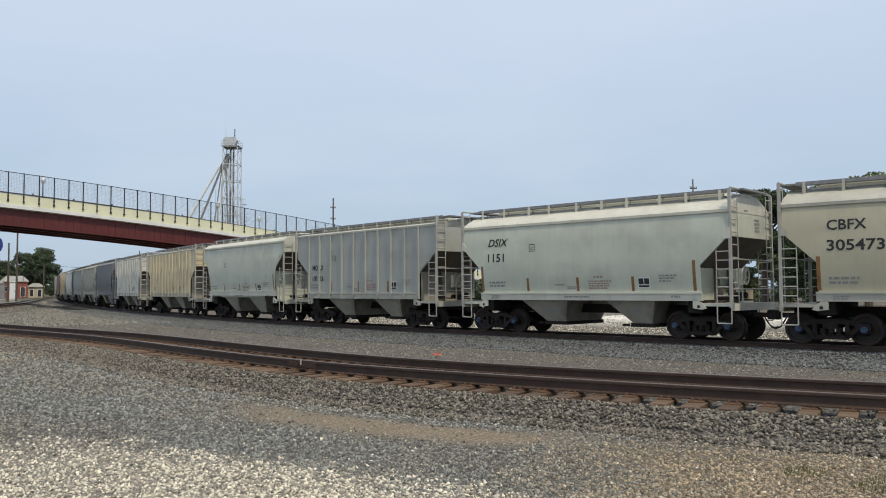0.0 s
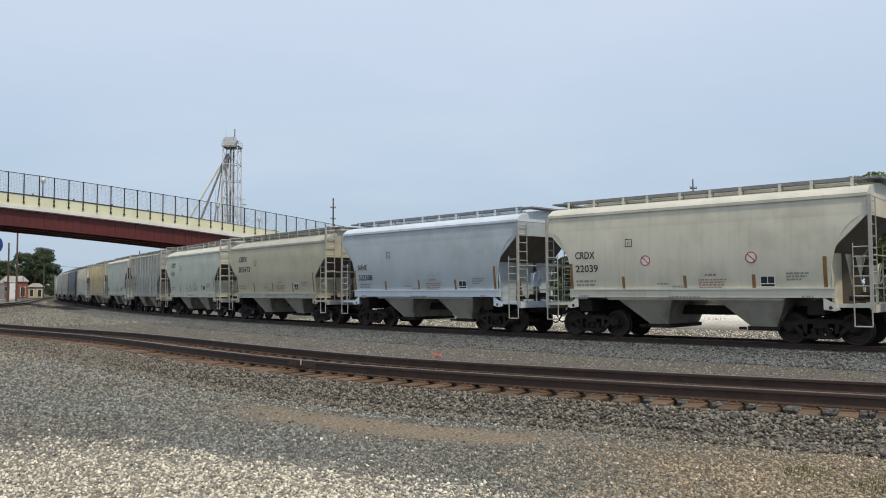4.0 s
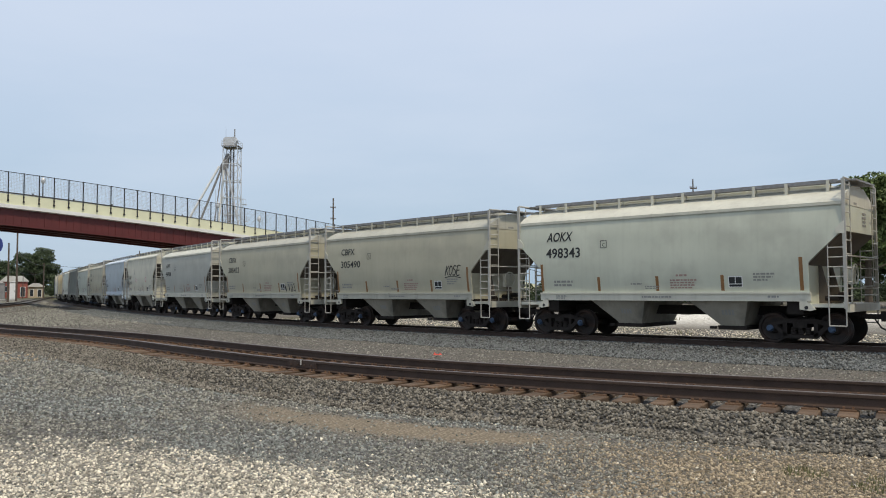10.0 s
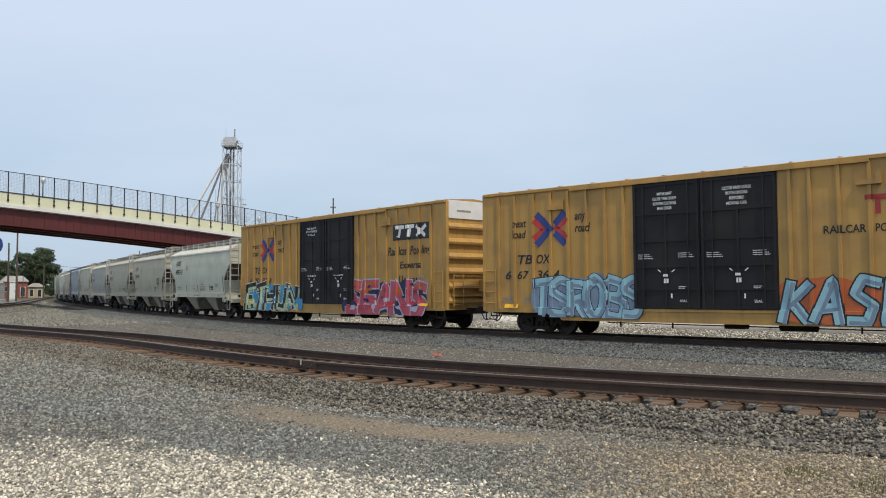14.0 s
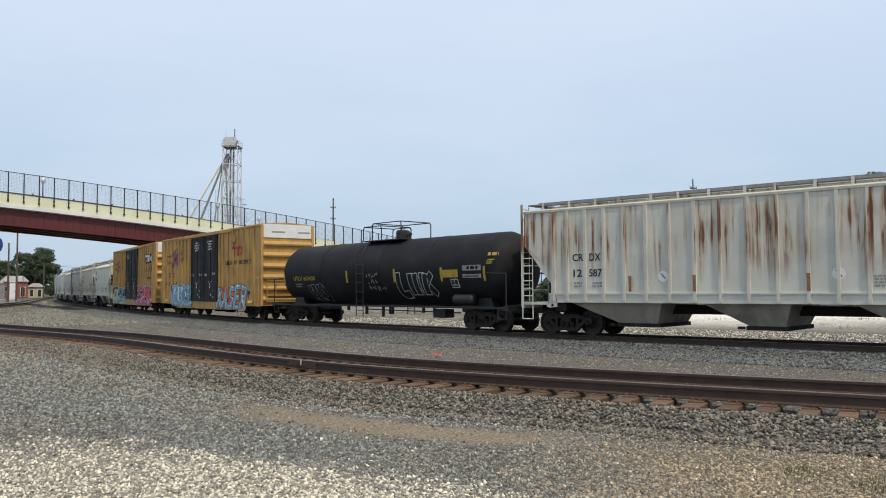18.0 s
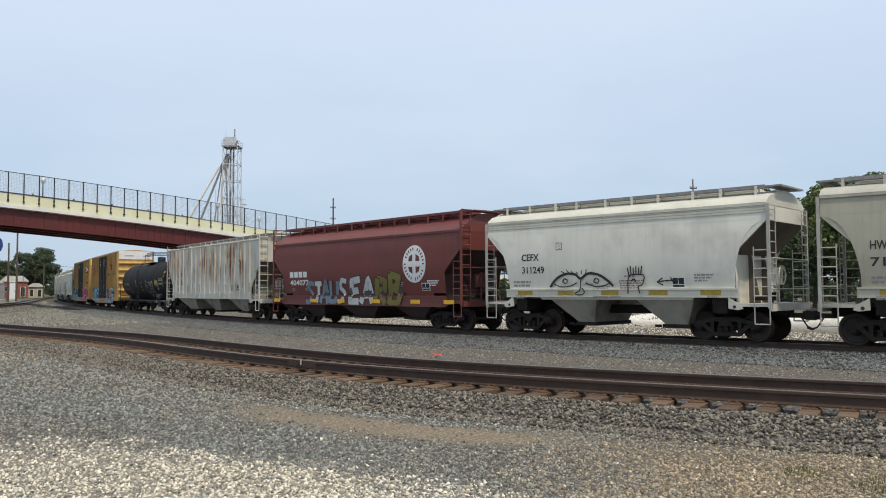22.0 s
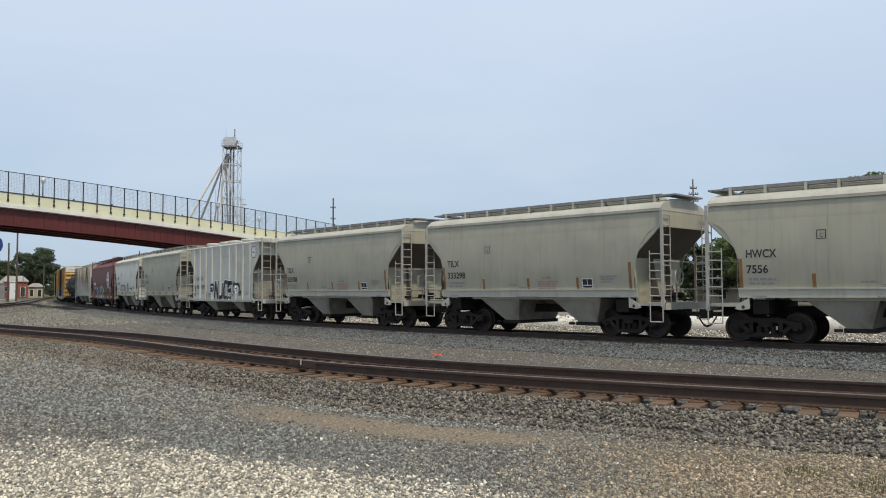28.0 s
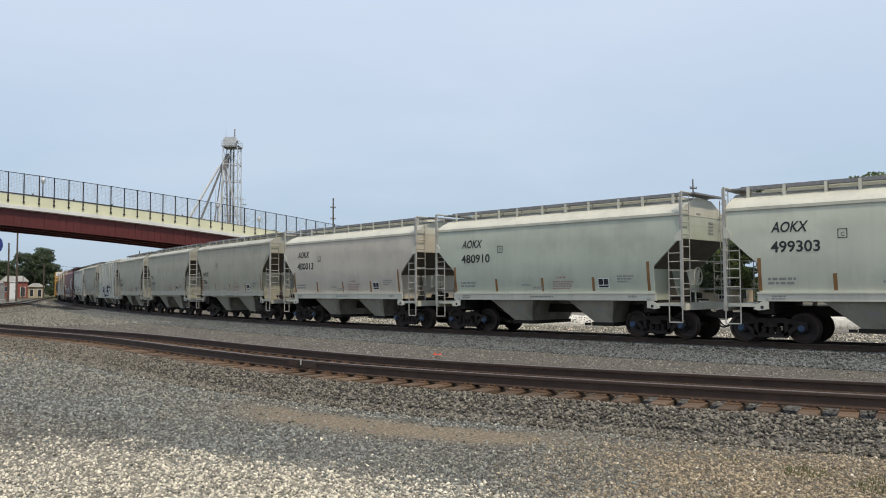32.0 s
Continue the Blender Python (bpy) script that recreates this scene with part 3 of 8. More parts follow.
def scatter_stones():
    rng = np.random.default_rng(4)
    # near field in front of the near track, thinning with distance
    n = 190000
    d = 5.2 + 22 * rng.random(n) ** 2.0
    ang = np.radians(rng.uniform(-32, 32, n))
    px, py = d * np.tan(ang), d
    z, m, ln, lt = lay_of_land(px, py)
    keep = (ln > 1.2) & (rng.random(n) > m["dirt"] * 0.96)
    bal = (ln < 2.25 + 0.2 * rng.random(n)) & keep
    wh = keep & ~bal & (rng.random(n) < m["white"] * 0.72)
    br = keep & ~bal & ~wh & (rng.random(n) < m["brown"])
    bl = keep & ~bal & ~wh & ~br & (rng.random(n) < np.clip(0.25 + 0.9 * wave(px, py, 0.8, 6), 0.05, 0.9))
    gr = keep & ~bal & ~wh & ~br & ~bl
    for name, label, mat, k, lo, hi in (("limestone_gravel", "loose pale limestone gravel on the yard", "white", wh, 0.009, 0.026), ("brown_gravel", "loose brownish gravel mixed with dirt", "brown", br, 0.008, 0.022),
                                        ("grey_gravel", "loose grey gravel on the yard", "grey", gr, 0.007, 0.022),
                                        ("blue_grey_gravel", "loose blue-grey gravel on the yard", "blue", bl, 0.007, 0.024)):
        s = lo + (hi - lo) * rng.random(k.sum()) ** 1.8
        s *= np.clip(py[k] / 9, 0.9, 1.8)
        stones(name, label, mat, px[k], py[k], z[k], s, rng)
    # a few bright chips lie on top
    k = np.flatnonzero(gr | br | bl)[::110]
    stones("pale_chips", "scattered bright white stone chips", "white", px[k], py[k], z[k] + 0.008, rng.uniform(0.010, 0.022, len(k)), rng)
    # ballast shoulders of the near track
    n = 120000
    s = rng.uniform(np.interp(12, NX[::-1], NS[::-1]), 95, n)
    s = 28 + (s.max() - 28) * rng.random(n) ** 1.25
    lat = np.where(rng.random(n) < 0.7, rng.uniform(0.78, 2.6, n), rng.uniform(-2.4, 0.7, n))
    lx, ly = np.interp(s, NS, NX), np.interp(s, NS, NY)
    hx, hy = np.interp(s + 0.5, NS, NX) - lx, np.interp(s + 0.5, NS, NY) - ly
    ln_ = np.hypot(hx, hy)
    px, py = lx - hy / ln_ * lat, ly + hx / ln_ * lat
    z, m, ln, lt = lay_of_land(px, py)
    size = rng.uniform(0.014, 0.034, n)
    z = z + np.where(lat > 1.36, rng.uniform(0, 0.02, n), 0)
    crib = (lat > 0.2) & (lat < 1.12)
    size = np.where(crib, size * 0.8, size)
    keep = ~crib | (rng.random(n) < 0.55)
    stones("near_ballast", "angular grey ballast along the near track", "ballast", px[keep], py[keep], z[keep], size[keep], rng)
    # ballast of the train's track and the strip between
    n = 95000
    s = -14 + 95 * rng.random(n) ** 1.5
    lat = rng.uniform(0.85, 4.5, n)
    lx, ly = np.interp(s, TS, TX), np.interp(s, TS, TY)
    hx, hy = np.interp(s + 0.5, TS, TX) - lx, np.interp(s + 0.5, TS, TY) - ly
    ln_ = np.hypot(hx, hy)
    px, py = lx - hy / ln_ * lat, ly + hx / ln_ * lat
    z, m, ln, lt = lay_of_land(px, py)
    stones("track_ballast", "angular blue-grey ballast along the train's track", "track", px, py, z + rng.uniform(0, 0.02, n), rng.uniform(0.02, 0.042, n), rng)
    n = 26000
    s = -12 + 70 * rng.random(n) ** 1.3
    lat = rng.uniform(4.0, 12, n)
    lx, ly = np.interp(s, TS, TX), np.interp(s, TS, TY)
    hx, hy = np.interp(s + 0.5, TS, TX) - lx, np.interp(s + 0.5, TS, TY) - ly
    ln_ = np.hypot(hx, hy)
    px, py = lx - hy / ln_ * lat, ly + hx / ln_ * lat
    z, m, ln, lt = lay_of_land(px, py)
    k = (ln < -1.5) & (rng.random(n) > m["dirt"] * 0.7) & (lt > 3.9)
    stones("strip_gravel", "sparse grey gravel between the tracks", "grey", px[k], py[k], z[k], rng.uniform(0.012, 0.03, k.sum()), rng)
    n = 52000
    s = 42 + 95 * rng.random(n) ** 1.2
    lat = rng.uniform(2.6, 26, n)
    lx, ly = np.interp(s, TS, TX), np.interp(s, TS, TY)
    hx, hy = np.interp(s + 0.5, TS, TX) - lx, np.interp(s + 0.5, TS, TY) - ly
    ln_ = np.hypot(hx, hy)
    px, py = lx - hy / ln_ * lat, ly + hx / ln_ * lat
    z, m, ln, lt = lay_of_land(px, py)
    k = (np.abs(ln) > 1.5) & (m["dark_strip"] < 0.4)
    stones("verge_gravel", "worn grey gravel beyond the curve of the near track", "grey", px[k], py[k], z[k], rng.uniform(0.025, 0.065, k.sum()), rng)
    n = 40000
    s = -14 + 60 * rng.random(n) ** 1.3
    lat = -rng.uniform(0.9, 13, n)
    lx, ly = np.interp(s, TS, TX), np.interp(s, TS, TY)
    hx, hy = np.interp(s + 0.5, TS, TX) - lx, np.interp(s + 0.5, TS, TY) - ly
    ln_ = np.hypot(hx, hy)
    px, py = lx - hy / ln_ * lat, ly + hx / ln_ * lat
    z, m, ln, lt = lay_of_land(px, py)
    k = (-lat + 0.6 * wave(px, py, 1.1, 4) > 3.6) & (rng.random(n) < 0.6)
    stones("yard_gravel", "mixed brown gravel behind the train's track", "track", px[~k], py[~k], z[~k], rng.uniform(0.018, 0.045, (~k).sum()), rng)
    stones("pale_yard_gravel", "pale limestone gravel on the yard behind the tracks", "white", px[k], py[k], z[k], rng.uniform(0.018, 0.045, k.sum()), rng)


scatter_stones()


# ---- rails and ties ----
RAIL_SECTION = [(-0.07, -0.175), (-0.07, -0.160), (-0.012, -0.145), (-0.010, -0.05), (-0.036, -0.042), (-0.036, -0.006), (-0.028, 0.0), (0.028, 0.0), (0.036, -0.006), (0.036, -0.042), (0.010, -0.05),
                (0.012, -0.145), (0.07, -0.160), (0.07, -0.175)]


def rail(track, place, s0, s1, lat, top, step):
    bm = bmesh.new()
    prev = None
    for s in np.arange(s0, s1, step):
        q = [bm.verts.new(place(s, lat + e, top + z)) for e, z in RAIL_SECTION]
        if prev:
            for i in range(len(q) - 1):
                f = bm.faces.new((prev[i], prev[i + 1], q[i + 1], q[i]))
                f.material_index = 1 if i in (5, 6, 7) else 0
        prev = q
    o = part("rail", bm, M["rail"], track, "brown rusted steel rail with worn head")
    o.data.materials.append(M["head"])
    return o


def tie_mesh(seed):
    rnd = random.Random(seed)
    bm = bmesh.new()
    v = box(bm, -0.115, 0.115, -1.30, 1.30, -0.16, 0.0)
    for q in v:
        q.co += Vector((rnd.uniform(-0.012, 0.012), rnd.uniform(-0.04, 0.04), rnd.uniform(-0.008, 0.008)))
    bmesh.ops.bevel(bm, geom=list(bm.edges), offset=0.012, segments=1, affect="EDGES")
    me = finish("tie", bm)
    me.materials.append(M["tie"])
    return me


def plate_piece():
    bm = bmesh.new()
    box(bm, -0.09, 0.09, -0.17, 0.17, 0.0, 0.018)
    for a in (-0.10, 0.10):
        for x in (-0.05, 0.05):
            box(bm, x - 0.014, x + 0.014, a - 0.014, a + 0.014, 0.018, 0.05)
    me = finish("tie_plate", bm)
    me.materials.append(M["plate"])
    return me


def build_track(label, place, spans, top, ties, far_ties, step):
    track = thing("railway_track", label, "railway track", kind="structure")
    for lat in (0.75, -0.75):
        rail(track, place, spans[0], spans[1], lat, top, step)
    shapes = [tie_mesh(i) for i in range(5)]
    plate = plate_piece()
    rnd = random.Random(3)
    s = ties[0]
    i = 0
    while s < ties[1]:
        a, b = place(s, -0.5, 0), place(s, 0.5, 0)
        d = b - a
        m = Matrix.Translation(place(s, rnd.uniform(-0.05, 0.05), top - 0.19 - rnd.uniform(0, 0.016))) @ pose(0, 0, 0, 0, 0, math.degrees(math.atan2(d.y, d.x)) - 90 + rnd.uniform(-1.5, 1.5))
        t = part("tie", shapes[i % 5], None, track, at=m)
        for lat in (0.75, -0.75):
            part("tie_plate", plate, None, t, at=pose(0, lat, 0))
        s += 0.43 + rnd.uniform(-0.03, 0.03)
        i += 1
    bm = bmesh.new()
    while s < far_ties:
        a, b = place(s, -1.3, top - 0.2), place(s, 1.3, top - 0.2)
        beam(bm, a, b, 0.23, 0.05)
        s += 0.53
    if len(bm.verts):
        tagged(part("far_ties", bm, M["tie"], track, "distant weathered wooden ties"), kind="stuff")
    return track


s_right = float(np.interp(-13.5, -NX[:400], NS[:400]))
near_track = build_track("near curved track with rusty rails and wooden ties", on_near, (1.0, NS[-1] - 2), NEAR_Z, (s_right, 95.0), 150.0, 0.5)
train_track = build_track("curved main track under the passing freight train", on_train, (-100, 420), 0.0, (-14.0, 60.0), 120.0, 1.0)
bm = bmesh.new()
beam(bm, on_near(float(np.interp(2.05, -NX, NS)) - 0.42, 0.775, NEAR_Z - 0.09), on_near(float(np.interp(2.05, -NX, NS)) + 0.42, 0.775, NEAR_Z - 0.09), 0.04, 0.10)
for k in (-0.3, -0.1, 0.1, 0.3):
    q = on_near(float(np.interp(2.05, -NX, NS)) + k, 0.80, NEAR_Z - 0.09)
    box(bm, q.x - 0.015, q.x + 0.015, q.y - 0.015, q.y + 0.015, q.z - 0.02, q.z + 0.02)
part("joint_bar", bm, M["rail"], near_track, "bolted rail joint bar")
bm = bmesh.new()
q = on_near(float(np.interp(2.05, -NX, NS)), 0.80, NEAR_Z)
box(bm, q.x - 0.012, q.x + 0.012, q.y - 0.02, q.y + 0.02, q.z - 0.09, q.z + 0.004)
part("insulated_joint", bm, M["concrete"], near_track, "pale insulating joint in the rail")

# a scrap of red litter between the tracks
bm = bmesh.new()
rnd = random.Random(5)
grid = [[bm.verts.new((0.05 * i - 0.12, 0.04 * j - 0.08, 0.02 + 0.09 * rnd.random() * (1 if 0 < i < 5 and 0 < j < 4 else 0.2))) for j in range(5)] for i in range(6)]
for i in range(5):
    for j in range(4):
        bm.faces.new((grid[i][j], grid[i + 1][j], grid[i + 1][j + 1], grid[i][j + 1]))
litter = part("litter", bm, M["litter"], None, "crumpled scrap of bright red plastic on gravel", at=pose(-0.17, 22.6, -0.27, 0, 0, 20))
tagged(litter, "crumpled scrap of bright red plastic on gravel", "litter")


# ---- the road bridge over the tracks ----
BRIDGE_AT, BRIDGE_DIR, POST_STEP = Vector((-47.7, 88.0, 0)), Vector((0.7563, 0.6543, 0)), 1.57
ACROSS = Vector((-BRIDGE_DIR.y, BRIDGE_DIR.x, 0))       # away from the camera


def deck_z(i):
    """Top of the fence over post i: the deck falls towards the far end and is bowed."""
    return 14.84 - 0.095 * i - 0.00165 * i * max(i, 0)


def bridge_point(i, out, drop):
    p = BRIDGE_AT + BRIDGE_DIR * (i * POST_STEP) + ACROSS * out
    return Vector((p.x, p.y, deck_z(i) - drop))


def sweep(bm, section, i0, i1, step=2):
    """A shape of (out, drop) corners carried along the bridge."""
    prev = None
    rings = []
    n = int((i1 - i0) / step)
    for k in range(n + 1):
        i = i0 + (i1 - i0) * k / n
        q = [bm.verts.new(bridge_point(i, o, d(i) if callable(d) else d)) for o, d in section]
        if prev:
            for j in range(len(q)):
                bm.faces.new((prev[j], prev[(j + 1) % len(q)], q[(j + 1) % len(q)], q[j]))
        prev = q
        rings.append(q)
    bm.faces.new(rings[0])
    bm.faces.new(rings[-1][::-1])


def build_bridge():
    br = thing("road_bridge", "red steel girder road bridge with cream parapet", "bridge")
    i0, i1 = -30, 62
    bm = bmesh.new()
    sweep(bm, [(0.0, 2.45), (0.0, 3.65), (0.35, 3.65), (0.35, 2.45)], i0, i1)
    par = part("parapet", bm, M["cream"], br, "cream concrete parapet wall")
    bm = bmesh.new()
    sweep(bm, [(-0.14, 3.62), (-0.14, 4.02), (0.5, 4.12), (0.5, 3.62)], i0, i1)
    part("ledge", bm, M["ledge"], br, "pale grey concrete deck edge")
    bm = bmesh.new()
    sweep(bm, [(0.3, 3.6), (0.3, 4.0), (9.2, 4.0), (9.2, 3.6)], i0, i1)
    part("deck", bm, M["concrete"], br)
    for o in (0.35, 3.2, 6.0, 8.9):
        bm = bmesh.new()
        sweep(bm, [(o - 0.02, 4.05), (o - 0.02, 5.92), (o + 0.02, 5.92), (o + 0.02, 4.05)], i0, 24)
        sweep(bm, [(o - 0.22, 5.88), (o - 0.22, 5.96), (o + 0.22, 5.96), (o + 0.22, 5.88)], i0, 24)
        g = part("girder", bm, M["girder"], br, "deep dark red steel plate girder")
        if o < 1:
            i = i0 + 0.5
            while i < 24:
                bm = bmesh.new()
                a, b = bridge_point(i, o - 0.07, 4.1), bridge_point(i, o - 0.07, 5.88)
                beam(bm, a, b, 0.16, 0.03, tuple(ACROSS))
                part("stiffener", bm, M["girder"], g)
                i += 0.5
    # far parapet with a low rail
    bm = bmesh.new()
    sweep(bm, [(8.8, 2.75), (8.8, 3.65), (9.15, 3.65), (9.15, 2.75)], i0, i1)
    part("far_parapet", bm, M["cream"], br)
    bm = bmesh.new()
    sweep(bm, [(8.9, 1.14), (8.9, 1.30), (9.0, 1.30), (9.0, 1.14)], i0, i1)
    far = part("far_rail", bm, M["fence"], br)
    for i in range(i0, i1, 3):
        bm = bmesh.new()
        a = bridge_point(i, 8.95, 1.25)
        tube(bm, a + Vector((0, 0, 0.28)), a + Vector((0, 0, -1.55)), 0.11, 6)
        part("far_post", bm, M["fence"], far)
    # fence panels on the near side
    bm = bmesh.new()
    sweep(bm, [(-0.06, 0.02), (-0.06, 0.09), (-0.01, 0.09), (-0.01, 0.02)], i0, i1, 1)
    fence = part("fence", bm, M["fence"], br, "tall black mesh safety fence")
    post = bmesh.new()
    box(post, -0.055, 0.055, -0.045, 0.045, -3.15, 0.0)
    box(post, -0.10, 0.10, -0.09, 0.03, -3.30, -3.12)
    box(post, -0.08, 0.08, -0.08, 0.03, -2.75, -2.62)
    post = finish("fence_post", post)
    ang = math.degrees(math.atan2(BRIDGE_DIR.y, BRIDGE_DIR.x))
    for i in range(i0, i1):
        part("fence_post", post, M["fence"], fence, at=Matrix.Translation(bridge_point(i, -0.04, 0)) @ pose(0, 0, 0, 0, 0, ang))
    # fine wire of the mesh
    bm = bmesh.new()
    for i in range(-6, 44):
        for k in range(1, 10):
            a, b = bridge_point(i + k / 10, -0.03, 0.05), bridge_point(i + k / 10, -0.03, 2.5)
            beam(bm, a, b, 0.012, 0.012)
        for d in np.arange(0.2, 2.5, 0.16):
            beam(bm, bridge_point(i, -0.03, d), bridge_point(i + 1, -0.03, d), 0.012, 0.012)
    tagged(part("wire_mesh", bm, M["galv_dark"], fence, "thin wire mesh infill"), kind="stuff")
    # abutment, pier and the ramp that carries the deck on
    bm = bmesh.new()
    a, b = bridge_point(24, 0.0, 4.0), bridge_point(62, 0.0, 4.0)
    section = [(0.1, 4.0), (0.1, lambda i: deck_z(i) + 0.9), (9.1, lambda i: deck_z(i) + 0.9), (9.1, 4.0)]
    sweep(bm, section, 24, 62)
    part("ramp_wall", bm, M["concrete"], br, "concrete retaining wall of the ramp")
    for i in (-22,):
        for o in (1.0, 4.6, 8.2):
            bm = bmesh.new()
            p = bridge_point(i, o, 5.95)
            tube(bm, p, Vector((p.x, p.y, -0.6)), 0.5, 14)
            part("pier_column", bm, M["concrete"], br, smooth=30)
    return br


bridge = build_bridge()


def street_light(i, out, h, arm=False):
    p = bridge_point(i, out, 3.6)
    t = thing("street_lamp", "black lantern street lamp on the bridge", "street lamp", "lamps on the bridge", at=Matrix.Translation(p))
    bm = bmesh.new()
    lathe(bm, [(0.0, 0.16), (0.5, 0.13), (0.55, 0.08), (h - 0.7, 0.055), (h - 0.65, 0.1), (h - 0.6, 0.06)], 10, "z")
    part("pole", bm, M["fence"], t, smooth=40)
    bm = bmesh.new()
    lathe(bm, [(h - 0.62, 0.10), (h - 0.45, 0.26), (h - 0.2, 0.30), (h, 0.2), (h + 0.12, 0.08), (h + 0.3, 0.02)], 12, "z")
    part("lantern", bm, M["galv"], t, "grey globe lantern", smooth=40)
    return t


street_light(3.65, 8.6, 4.6)
street_light(18.2, 8.6, 5.0)
street_light(22.3, 8.6, 4.0)


# ---- poles and wires ----
def power_pole(x, y, z0, h, arms, label, r=0.14, arm_dir=(1, 0.2)):
    t = thing("utility_pole", label, "utility pole", "utility poles", at=pose(x, y, z0))
    bm = bmesh.new()
    tube(bm, (0, 0, 0), (0, 0, h), r, 9, r * 0.65)
    part("pole", bm, M["wood"], t, smooth=40)
    d = Vector((*arm_dir, 0)).normalized()
    for z, w in arms:
        bm = bmesh.new()
        beam(bm, -d * w + Vector((0, -0.14, z)), d * w + Vector((0, -0.14, z)), 0.10, 0.12)
        a = part("cross_arm", bm, M["wood"], t)
        for k in (-0.92, -0.45, 0.45, 0.92):
            bm = bmesh.new()
            q = d * w * k + Vector((0, -0.14, z + 0.06))
            tube(bm, q, q + Vector((0, 0, 0.16)), 0.05, 6)
            part("insulator", bm, M["galv_dark"], a)
    return t


def wire(points, r, sag=0.6, label="thin black overhead wire between poles"):
    bm = bmesh.new()
    for a, b in zip(points, points[1:]):
        a, b = Vector(a), Vector(b)
        pts = [a.lerp(b, k / 12) - Vector((0, 0, 4 * sag * (k / 12) * (1 - k / 12))) for k in range(13)]
        path_tube(bm, pts, r, 4)
    o = part("overhead_wire", bm, M["black"], None)
    return tagged(o, label, "wire")


# k: sideways metres for each metre of depth
P1 = power_pole(-0.1365 * 150, 150, -0.4, 19.2, [(17.4, 0.5), (15.3, 0.5)], "wooden utility pole with short cross arms", 0.2)
P2 = power_pole(0.3122 * 95, 95, -0.4, 14.9, [(13.8, 0.45), (13.1, 0.6), (12.3, 0.6), (11.4, 0.55)], "wooden power pole with several short cross arms", 0.11)
P3 = power_pole(-0.5290 * 120, 120, 0.1, 12.5, [], "tall dark wooden pole beside the cabinet", 0.16)
P4 = power_pole(-0.5395 * 110, 110, 0.1, 8.2, [], "bare weathered wooden pole", 0.15)
P5 = power_pole(-0.4955 * 160, 160, 0.1, 7.2, [], "grey wooden pole near the buildings", 0.16)
P6 = power_pole(-0.3770 * 190, 190, -0.4, 11.6, [], "wooden pole behind the bridge", 0.16)
P8 = power_pole((1116 - 784) / 1426 * 120, 120, -0.4, 13.2, [], "thin bare pole behind the yard", 0.12)
P7 = power_pole(-0.521 * 165, 165, 0.1, 5.0, [], "short thin pole by the buildings", 0.1)
wire([(-0.5290 * 120, 120, 7.6), (-0.4955 * 160, 160, 6.9), (-0.30 * 200, 200, 7.2), (-0.12 * 210, 210, 9.0)], 0.035)
wire([(-0.62 * 110, 110, 4.4), (-0.5290 * 120, 120, 4.7), (-0.4955 * 160, 160, 5.6)], 0.03)


